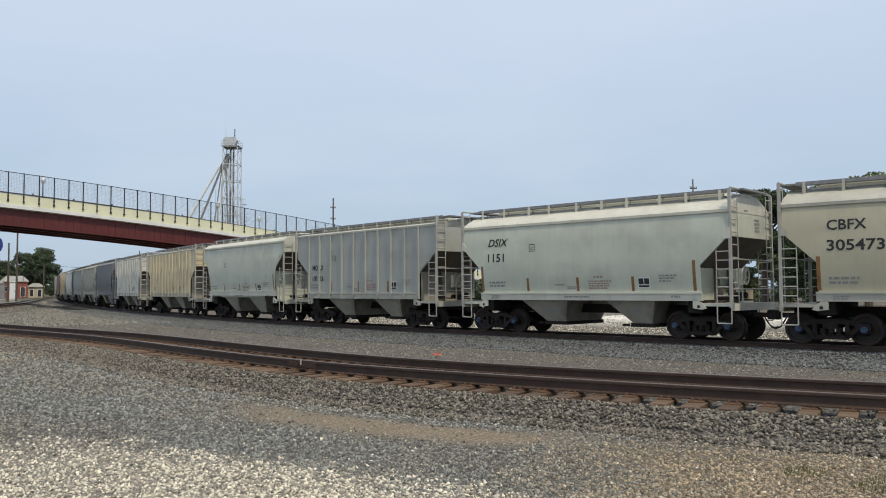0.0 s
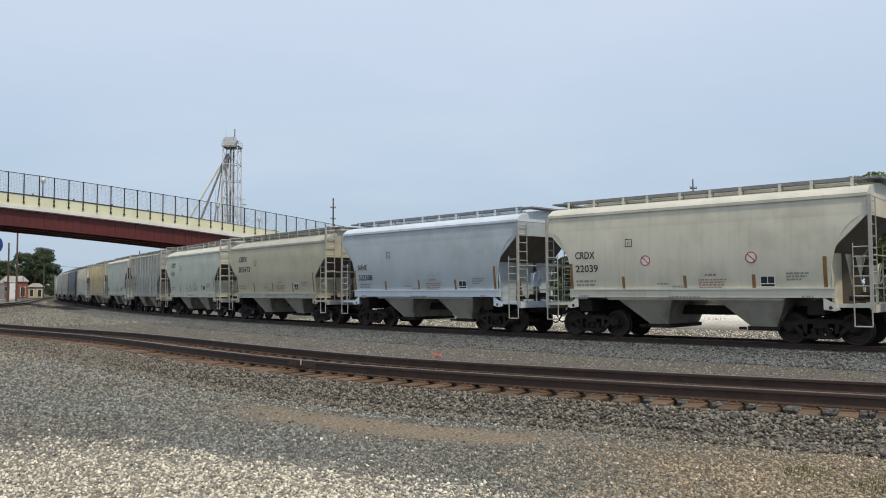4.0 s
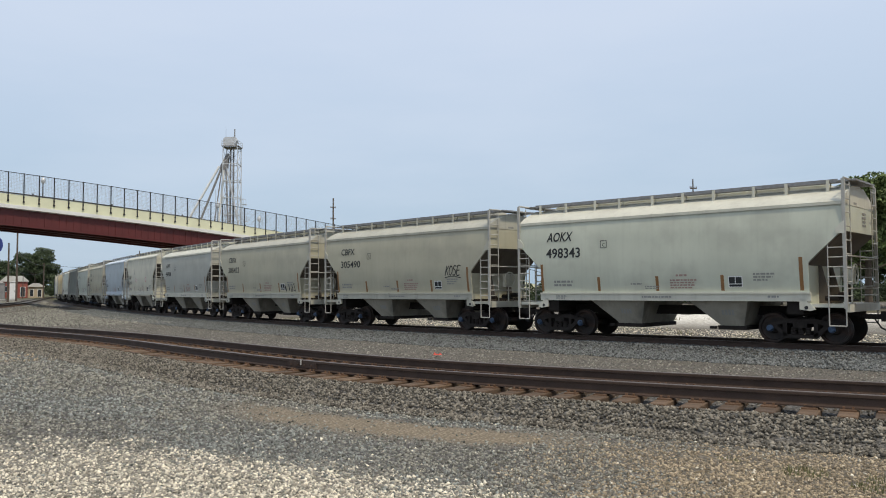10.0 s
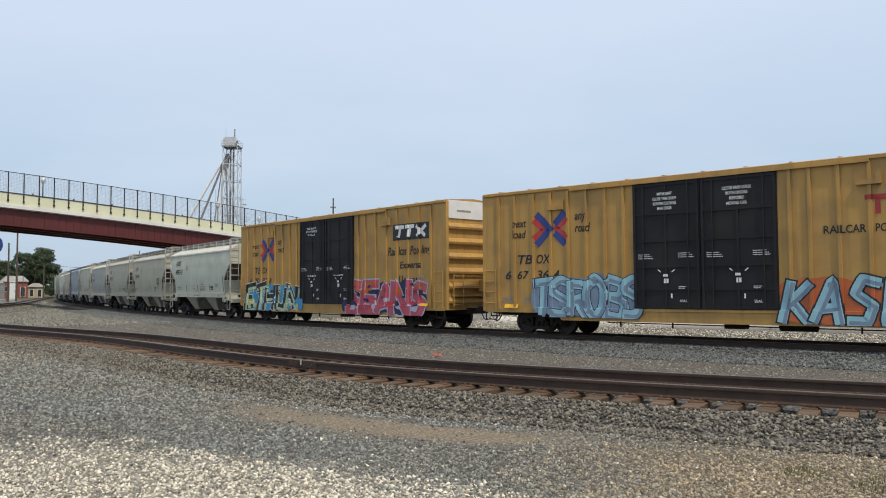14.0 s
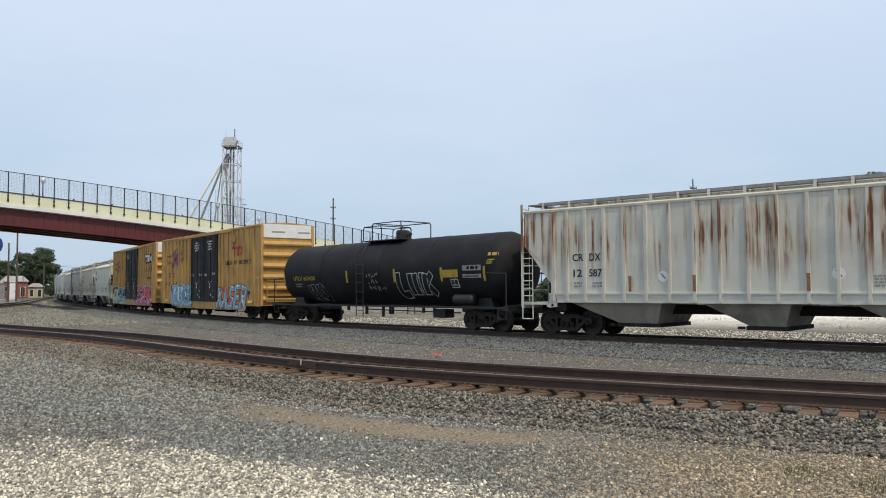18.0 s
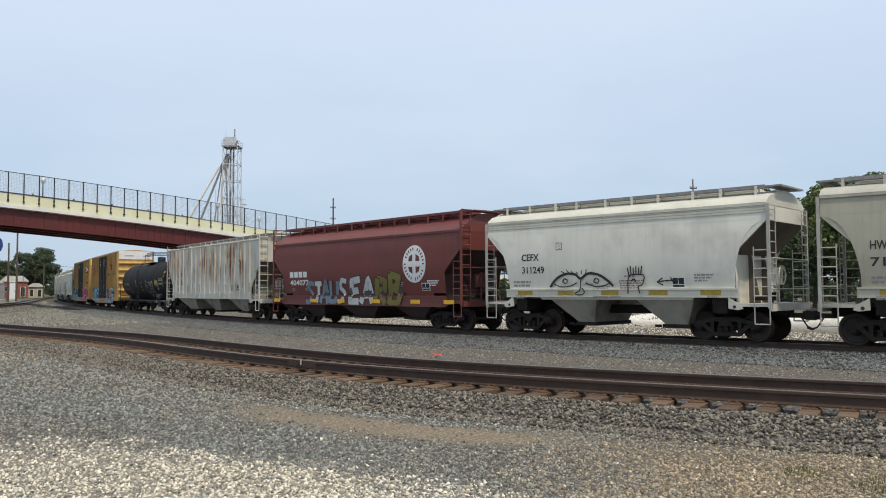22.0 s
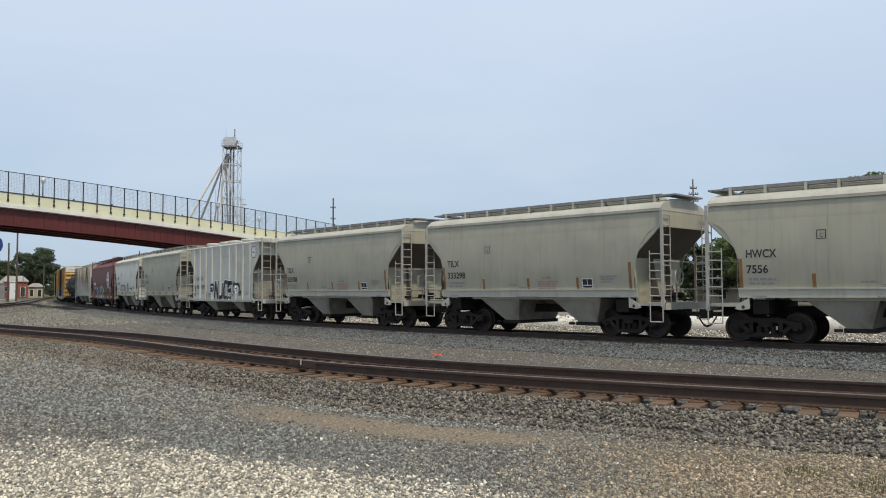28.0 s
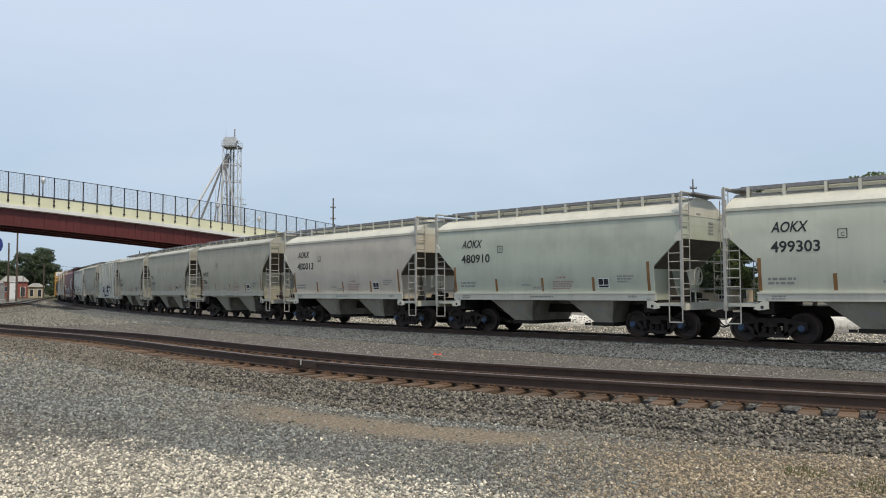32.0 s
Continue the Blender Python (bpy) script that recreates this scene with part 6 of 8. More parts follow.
    if style == "straight" and paint is not PAINT["mineral"]:
        for e in (1, -1):
            bm = bmesh.new()
            for k, (yy, zz, ww) in enumerate(((-0.55, 3.66, 0.36), (-0.55, 3.55, 0.4), (-0.55, 3.44, 0.34), (-0.55, 3.33, 0.38), (0.3, 3.9, 0.3))):
                q = [bm.verts.new((e * (H + 0.012), yy + a * ww / 2, zz + c * 0.03)) for a, c in ((-1, -1), (1, -1), (1, 1), (-1, 1))]
                bm.faces.new(q if e > 0 else q[::-1])
            tagged(part("end_stencil", bm, M["faded"], car, "small stencilled rows on the end"), kind="stuff")
            for s in (1, -1):
                bm = bmesh.new()
                prism(bm, [(e * (H + 0.06), 3.02), (e * (H + 0.06), 3.36), (e * (H - 0.03), 3.30), (e * (H - 0.16), 3.16), (e * (H - 0.16), 3.02)], s * 1.555, s * 1.585)
                part("corner_gusset", bm, trim, car, "small steel corner plate")
    if brake:
        bm = bmesh.new()
        n0 = len(bm.verts)
        hoop = []
        for i in range(20):
            a = i * math.tau / 20
            hoop.append([bm.verts.new((0.022 * math.sin(c * math.tau / 6), (0.27 + 0.022 * math.cos(c * math.tau / 6)) * math.cos(a), (0.27 + 0.022 * math.cos(c * math.tau / 6)) * math.sin(a))) for c in range(6)])
        for i in range(20):
            for c in range(6):
                bm.faces.new((hoop[i][c], hoop[i][(c + 1) % 6], hoop[(i + 1) % 20][(c + 1) % 6], hoop[(i + 1) % 20][c]))
        w = part("hand_brake", bm, trim, car, "hand brake wheel and gear housing", at=pose(-H + 0.02, 0.35, 1.95))
        for i in range(4):
            a = i * math.tau / 4 + 0.4
            bm = bmesh.new()
            tube(bm, (0, 0, 0), (0, 0.26 * math.cos(a), 0.26 * math.sin(a)), 0.015, 5)
            part("spoke", bm, trim, w)
        bm = bmesh.new()
        box(bm, 0.05, 0.22, -0.2, 0.16, -0.28, 0.22)
        tube(bm, (0.12, -0.05, -0.28), (0.12, -0.05, -0.95), 0.025)
        part("gear_housing", bm, trim, w)
        bm = bmesh.new()
        for k, (yy, zz) in enumerate(((-0.5, 1.35), (0.0, 1.3), (0.75, 1.28))):
            tube(bm, (-H + 0.35, yy, zz), (-H + 0.7, yy, zz), 0.10 - 0.015 * k, 10)
        tube(bm, (-H + 0.3, -0.9, 1.2), (-H + 0.3, 0.9, 1.25), 0.025)
        part("brake_rigging", bm, M["under"], car)
    # ribs and seams
    for x in ribs:
        for s in (1, -1):
            bm = bmesh.new()
            prism(bm, [(x - 0.045, sill[0] + 0.03), (x - 0.045, top - 0.03), (x + 0.045, top - 0.03), (x + 0.045, sill[0] + 0.03)], s * 1.495, s * 1.575)
            part("side_post", bm, post_paint or paint, car)
    if seams:
        bm = bmesh.new()
        for x in seams:
            for zz in np.linspace(1.5, top - 0.1, 9)[:-1]:
                dz = (top - 1.6) / 8
                beam(bm, (x, yof(zz) + 0.001, zz), (x, yof(zz + dz) + 0.001, zz + dz), 0.018, 0.008, (0, 1, 0))
        part("weld_seam", bm, paint, car)
    truck(car, centres, cap)
    truck(car, -centres, cap)
    ends(car, H - 0.02)
    # markings on the side that the camera sees
    face = (lambda z: yof(z)) if style != "rib" else (lambda z: 1.503)
    if mark:
        mx, mz, mw, mh = mark_at
        nx, nz, nw, nh = number_at
        words(car, mark, mx, mz, mh, mw, face, mark_mat, slant)
        words(car, number, nx, nz, nh, nw, face, mark_mat)
    if strips:
        for x, h in ((inner - 0.05, 0.92), (2.15, 0.46), (0.08, 0.46), (-1.99, 0.46), (-inner + 0.2, 0.92)):
            bm = bmesh.new()
            patch(bm, x + 0.05, x - 0.05, 1.5, 1.5 + h, face, 0.006)
            part("reflector_strip", bm, M["orange"], car, "worn orange reflective strip")
    if sill_strips:
        for x in (3.4, 1.7, 0.0, -1.7, -3.4):
            bm = bmesh.new()
            patch(bm, x + 0.32, x - 0.32, sill[0] + 0.07, sill[1] - 0.04, lambda z: 1.53, 0.004)
            part("reflector_strip", bm, M["yellow_old"], car, "worn yellow reflective strip")
    if detail:
        rows = [(3.9, 1.86, [0.75, 0.7], 0.07, "faded"), (1.0, 1.75, [0.4], 0.05, "faded"), (0.5, 1.66, [0.5, 0.45], 0.035, "faded"), (-0.55, 2.0, [0.35], 0.06, "faded_red"),
                (-0.35, 1.85, [0.85, 0.8, 0.8, 0.7], 0.045, "faded_red"), (-2.9, 2.0, [0.6, 0.55, 0.4], 0.05, "faded"), (3.8, 1.36, [0.4, 0.35], 0.04, "faded"), (0.6, 1.34, [1.0], 0.045, "faded"),
                (-3.3, 1.36, [0.3], 0.06, "faded")]
        if style == "rib":
            rows = [(a, z, w, h, m) for a, z, w, h, m in rows if z > 1.5]
        stencils(car, lambda z: face(z) if z > 1.45 else 1.535, 0, rows)
        panel(car, face, -2.17, 1.6)
        bm = bmesh.new()
        for x0, x1, z0, z1 in ((2.05, 2.03, 2.9, 3.15), (1.83, 1.81, 2.9, 3.15), (2.05, 1.81, 2.9, 2.92), (2.05, 1.81, 3.13, 3.15)):
            patch(bm, x0, x1, z0, z1, face, 0.006)
        on_side(bm, *lettering("C", 0.11), 1.97, 2.95, face)
        part("plate_mark", bm, M["letter"], car)
    if extra:
        extra(car, face)
    return car, (front + rear) / 2, centres


# ---- boxcars ----
BOX_RIBS = (7.65, 6.94, 6.13, 5.41, 4.71, 4.0, 3.29, 2.62, -2.55, -3.08, -3.83, -4.59, -5.32, -6.05, -6.75, -7.48)


def over_posts(ribs, base, proud, foot=0.0):
    """Paint that runs over a side and over the posts on it."""
    def out(z, x):
        if foot and z < foot:
            return proud
        return proud if min(abs(x - r) for r in ribs) < 0.049 else base
    POSTED[out] = [(r + d, None) for r in ribs for d in (-0.051, -0.047, 0.047, 0.051)] + ([(None, foot + 0.002), (None, foot - 0.002)] if foot else [])
    return out


BOX_FACE = over_posts(BOX_RIBS, 1.502, 1.567, 0.94)


def arrows_logo(car, yof, x, z, w, h):
    """Two crossed arrows in blue and red."""
    for mat, lines in (("blue", [[(0.08, 0.95), (0.38, 0.62), (0.50, 0.5), (0.38, 0.38), (0.08, 0.05)], [(0.92, 0.95), (0.62, 0.62)], [(0.62, 0.38), (0.92, 0.05)]]),
                       ("red", [[(0.02, 0.78), (0.30, 0.5), (0.02, 0.22)], [(0.98, 0.80), (0.66, 0.5), (0.98, 0.2)]])):
        bm = bmesh.new()
        for k, ln in enumerate(lines):
            v, f = ribbon([(a * w, b * h) for a, b in ln], 0.17 * w)
            on_side(bm, v, f, x, z, yof, 0.010 if mat == "blue" else 0.006)
        part("arrow_emblem", bm, M[mat], car, "%s crossed arrow emblem" % mat)


def boxcar(label, front, rear, number, second, extra):
    first = second is first_slogan
    if first:
        notices = [[("CLOSE AND LOCK", 0.82), ("BOTH DOORS BEFORE", 0.98), ("MOVING CAR", 0.6)], []]
    else:
        notices = [[("IMPORTANT", 0.5), ("CLOSE THIS DOOR", 0.8), ("BEFORE CLOSING", 0.76), ("MAIN DOOR", 0.48)], [("CLOSE AND LOCK", 0.86), ("BOTH DOORS", 0.64), ("BEFORE", 0.42), ("MOVING CAR", 0.6)]]
    paint = PAINT["box"]
    H = (front - rear) / 2
    car = thing("boxcar", label, "railway car", "freight train cars")
    yof = lambda z: 1.502
    zt = 5.02
    bm = bmesh.new()
    prism(bm, [(-H + 0.08, 0.78), (-H + 0.08, zt), (H - 0.08, zt), (H - 0.08, 0.78)], -1.5, 1.5)
    part("body", bm, paint, car)
    bm = bmesh.new()
    ry = [(1.56, zt - 0.06), (1.56, zt + 0.03), (1.4, zt + 0.07), (0, zt + 0.16), (-1.4, zt + 0.07), (-1.56, zt + 0.03), (-1.56, zt - 0.06)]
    a = [bm.verts.new((H - 0.04, y, z)) for y, z in ry]
    b = [bm.verts.new((-H + 0.04, y, z)) for y, z in ry]
    for i in range(len(ry)):
        j = (i + 1) % len(ry)
        bm.faces.new((a[i], a[j], b[j], b[i]))
    bm.faces.new(a)
    bm.faces.new(b[::-1])
    roof = part("roof", bm, paint, car)
    for i in range(13):
        bm = bmesh.new()
        x = -H + 0.7 + i * (2 * H - 1.4) / 12
        beam(bm, (x, -1.4, zt + 0.075), (x, 0, zt + 0.165), 0.08, 0.04)
        beam(bm, (x, 0, zt + 0.165), (x, 1.4, zt + 0.075), 0.08, 0.04)
        part("roof_rib", bm, paint, roof)
    for s in (1, -1):
        for x in BOX_RIBS:
            bm = bmesh.new()
            prism(bm, [(x - 0.07, 0.86), (x - 0.045, 0.90), (x - 0.045, zt - 0.12), (x + 0.045, zt - 0.12), (x + 0.045, 0.90), (x + 0.07, 0.86)], s * 1.5, s * 1.565)
            part("side_post", bm, paint, car)
        bm = bmesh.new()
        prism(bm, [(H - 0.1, 0.76), (H - 0.1, 0.9), (-H + 0.1, 0.9), (-H + 0.1, 0.76), (-5.2, 0.76), (-5.0, 0.52), (5.0, 0.52), (5.2, 0.76)], s * 1.42, s * 1.53)
        part("side_sill", bm, paint, car)
        bm = bmesh.new()
        box(bm, -4.6, 4.6, s * 1.53, s * 1.562, 0.86, 0.93)
        part("lower_door_track", bm, paint, car)
        bm = bmesh.new()
        box(bm, -4.6, 4.6, s * 1.53, s * 1.60, zt - 0.14, zt - 0.06)
        part("upper_door_track", bm, paint, car)
        for x0, x1 in ((2.28, 0.05), (0.05, -2.22)):
            bm = bmesh.new()
            box(bm, x0 - 0.01, x1 + 0.01, s * 1.5, s * 1.545, 0.95, zt - 0.12)
            d = part("plug_door", bm, M["door"], car, "black steel plug door")
            bm = bmesh.new()
            for z in (1.0, 1.55, 2.25, 3.05, 3.9, 4.8):
                box(bm, x0 - 0.04, x1 + 0.04, s * 1.545, s * 1.575, z - 0.035, z + 0.035)
            for x in (x0 - 0.08, (x0 + x1) / 2, x1 + 0.08):
                box(bm, x - 0.035, x + 0.035, s * 1.545, s * 1.58, 0.97, zt - 0.16)
            part("door_frame", bm, M["door"], d)
            bm = bmesh.new()
            for k in (0.17, 0.83):
                x = x0 + (x1 - x0) * k
                tube(bm, (x, s * 1.60, 0.98), (x, s * 1.60, zt - 0.2), 0.022)
            part("lock_rod", bm, M["door"], d)
            if s > 0:
                bm = bmesh.new()
                cx = (x0 + x1) / 2
                def line(x, z, w, h):
                    q = 0.0
                    while q < w:
                        patch(bm, x - q, x - min(w, q + h * 1.6), z, z + h, lambda zz: 1.58, 0.004)
                        q += h * 2.1
                for k, (text, w) in enumerate(notices[0 if x0 > 1 else 1]):
                    words(d, text, cx + w / 2, 4.46 - k * 0.15, 0.095, w, lambda q: 1.578, "white", label="white stencilled door notice")
                if first:
                    words(d, ("CLOSE" if x0 > 1 else "OPEN") + " THIS DOOR FIRST", cx + 0.42, 2.22, 0.07, 0.84, lambda q: 1.578, "white", label="white stencilled door notice")
                words(d, "SEAL", cx - 0.45, 1.16, 0.08, 0.24, lambda q: 1.578, "white", label="white stencilled door notice")
                for zz, ww in ((2.62, 0.38), (2.56, 0.45), (2.50, 0.5)):
                    line(x0 - 0.2, zz, ww, 0.022)
                    line(x1 + 0.7, zz + 0.02, ww, 0.022)
                for zz, ww in ((1.62, 0.24), (1.57, 0.2)):
                    line(x1 + 0.7, zz, ww, 0.022)
                patch(bm, cx + 0.09, cx - 0.07, 1.94, 2.02, lambda z: 1.58, 0.004)
                patch(bm, cx + 0.06, cx + 0.0, 1.74, 1.88, lambda z: 1.58, 0.004)
                patch(bm, cx - 0.02, cx - 0.09, 1.74, 1.88, lambda z: 1.58, 0.004)
                patch(bm, cx - 0.16, cx - 0.21, 1.28, 1.42, lambda z: 1.58, 0.004)
                for q in (0.16, -0.20):
                    on_side(bm, *ribbon([(0, 0), (0.10 if q < 0 else -0.10, 0.08)], 0.03), cx + q, 2.08, lambda z: 1.58, 0.004)
                tagged(part("door_stencil", bm, M["white"], d, "white stencilled door markings"), kind="stuff")
        for e in (1, -1):
            bm = bmesh.new()
            ladder(bm, (e * (H - 0.12), s * 1.585), (e * (H - 0.62), s * 1.585), 0.85, 2.35, 2.35, 4, 0.022)
            part("side_ladder", bm, paint, car)
            bm = bmesh.new()
            path_tube(bm, [(e * (H - 0.12), s * 1.5, 0.85), (e * (H - 0.12), s * 1.5, 0.5), (e * (H - 0.6), s * 1.5, 0.5), (e * (H - 0.6), s * 1.5, 0.85)], 0.022)
            part("step", bm, M["under"], car)
    # corrugated ends
    for e in (1, -1):
        bm = bmesh.new()
        box(bm, e * (H - 0.09), e * (H - 0.07), -1.39, 1.39, 0.85, 4.36)
        en = part("end_sheet", bm, paint, car)
        for z in (1.15, 1.72, 2.30, 2.88, 3.46, 4.05):
            bm = bmesh.new()
            prism(bm, [(e * (H - 0.08), z - 0.14), (e * (H + 0.05), z - 0.10), (e * (H + 0.07), z - 0.02), (e * (H - 0.02), z + 0.1), (e * (H - 0.08), z + 0.14)], -1.38, 1.38)
            part("end_rib", bm, paint, en)
        for s in (1, -1):
            bm = bmesh.new()
            box(bm, e * (H - 0.09), e * (H + 0.02), s * 1.38, s * 1.51, 0.8, zt)
            part("corner_post", bm, paint, en)
        bm = bmesh.new()
        box(bm, e * (H - 0.08), e * (H - 0.03), -1.38, 1.38, 4.36, zt + 0.05)
        part("end_panel", bm, M["alu"], car, "white reflective upper end panel")
        if e < 0:
            bm = bmesh.new()
            for k, w in ((0.9, 0.75), (-0.6, 0.7)):
                a = [bm.verts.new((-H + 0.024, y, z)) for y, z in ((k, 4.62), (k - w, 4.62), (k - w, 4.70), (k, 4.70))]
                bm.faces.new(a)
            part("end_stencil", bm, M["faded"], car)
            bm = bmesh.new()
            box(bm, -H - 0.12, -H + 0.02, -1.0, 1.2, 1.32, 1.38)
            for y in (1.2, 0.7, -0.9):
                tube(bm, (-H - 0.1, y, 0.9), (-H - 0.1, y, 2.2), 0.02)
            for z in (1.0, 1.65, 2.1):
                tube(bm, (-H - 0.1, -0.9, z), (-H - 0.1, 1.2, z), 0.018)
            box(bm, -H - 0.2, -H - 0.02, -0.55, -0.2, 1.5, 1.95)
            part("brake_platform", bm, paint, car)
    bm = bmesh.new()
    box(bm, -H, H, -0.35, 0.35, 0.62, 0.85)
    for x in (-3.2, -1.4, 0.3, 2.1):
        box(bm, x - 0.08, x + 0.08, -1.4, 1.4, 0.58, 0.76)
    tube(bm, (-3.0, 0.85, 0.5), (-2.0, 0.85, 0.5), 0.17, 12)
    box(bm, -1.0, -0.4, 0.6, 1.0, 0.36, 0.62)
    for x in (-4.2, 1.2, 3.0):
        tube(bm, (x, 1.1, 0.76), (x, 1.1, 0.34), 0.03)
    tube(bm, (-5.4, 0.9, 0.42), (3.6, 0.9, 0.46), 0.018)
    part("underframe", bm, M["under"], car, "grimy centre sill, air reservoir and brake rods")
    truck(car, 6.15)
    truck(car, -6.15)
    ends(car, H - 0.25)
    face = BOX_FACE
    arrows_logo(car, BOX_FACE, 6.12, 3.05, 1.4, 1.2)
    words(car, "next\nload", 7.05, 3.38, 0.62, 0.62, face, slant=0.25, label="black slanted slogan letters")
    words(car, "any\nroad", 4.45, 3.48, 0.62, 0.6, face, slant=0.25, label="black slanted slogan letters")
    words(car, "TB", 6.81, 2.46, 0.32, 0.62, face, slant=0.2)
    words(car, "OX", 6.02, 2.46, 0.32, 0.58, face, slant=0.2)
    x = 7.36
    for piece, w, at in ((number[0], 0.24, 7.36), (number[1:3], 0.5, 6.84), (number[3:5], 0.5, 6.02), (number[5], 0.24, 5.32)):
        words(car, piece, at, 1.93, 0.30, w, face, slant=0.2)
    stencils(car, face, 0, [(7.5, 1.3, [0.5, 0.45], 0.06, "faded"), (6.55, 1.3, [0.3, 0.3], 0.06, "faded"), (-6.55, 2.15, [0.6, 0.55, 0.5, 0.2, 0.35, 0.55, 0.3], 0.055, "faded")])
    for x in (7.1, -7.0):
        bm = bmesh.new()
        patch(bm, x + 0.3, x - 0.3, 0.92, 1.06, face, 0.006)
        part("reflector_strip", bm, M["yellow"], car, "yellow reflective strip")
    for x in (5.2, -4.55):
        bm = bmesh.new()
        box(bm, x - 0.28, x + 0.28, 1.5, 1.6, 4.28, 4.42)
        box(bm, x - 0.32, x - 0.2, 1.5, 1.62, 4.28, 4.6)
        part("door_stop", bm, paint, car)
    panel(car, face, -6.55, 1.25, 0.46, 0.34)
    second(car, face)
    extra(car, face)
    return car, (front + rear) / 2, 6.15


def first_slogan(car, face):
    bm = bmesh.new()
    on_side(bm, *ribbon([(0, 0.33), (2.32, 0.33)], 0.66), -5.04, 3.62, face)
    lg = part("logo_plate", bm, M["black"], car, "black plate with white block emblem")
    bm = bmesh.new()
    for ln in ([(0.12, 0.47), (0.62, 0.47)], [(0.42, 0.47), (0.33, 0.1)], [(0.68, 0.47), (1.18, 0.47)], [(0.98, 0.47), (0.89, 0.1)], [(1.28, 0.48), (1.75, 0.1)], [(1.8, 0.48), (1.3, 0.1)]):
        on_side(bm, *ribbon([(p * 1.19, q * 1.14) for p, q in ln], 0.15), -5.04, 3.62, face, 0.012)
    part("emblem", bm, M["white"], lg)
    for word, x, z, h, w in (("Rai", -4.70, 3.0, 0.36, 0.5), ("lcar", -5.42, 3.0, 0.36, 0.58), ("Poo", -6.18, 3.0, 0.36, 0.62), ("ling", -6.90, 2.92, 0.44, 0.56), ("Experts", -5.5, 2.36, 0.38, 1.35)):
        words(car, word, x, z, h, w, face, slant=0.15, label="black slanted slogan letters")
    bm = bmesh.new()
    for k, (a, hh) in enumerate(((0.0, 0.32), (0.17, 0.32), (0.34, 0.22), (0.56, 0.06), (0.66, 0.22), (0.86, 0.22), (1.08, 0.22))):
        ww = 0.07 if k in (0, 1, 3) else 0.15
        on_side(bm, *ribbon([(a, hh / 2), (a + ww, hh / 2)], hh), -5.45, 1.84, face)
    part("brand_bar", bm, M["letter"], car, "black bar of painted writing")


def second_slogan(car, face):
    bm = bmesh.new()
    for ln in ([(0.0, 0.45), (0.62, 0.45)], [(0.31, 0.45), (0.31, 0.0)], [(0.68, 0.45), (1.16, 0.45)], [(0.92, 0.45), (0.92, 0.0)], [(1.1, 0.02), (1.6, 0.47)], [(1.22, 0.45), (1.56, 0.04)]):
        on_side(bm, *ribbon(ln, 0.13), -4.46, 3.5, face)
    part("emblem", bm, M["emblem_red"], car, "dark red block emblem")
    for word, x, w in (("RAIL", -3.42, 0.55), ("CAR", -3.98, 0.5), ("POOL", -4.7, 0.62), ("ING", -5.4, 0.42), ("EXPERTS", -5.95, 1.18)):
        words(car, word, x, 3.03, 0.22, w, face, label="black painted slogan letters")


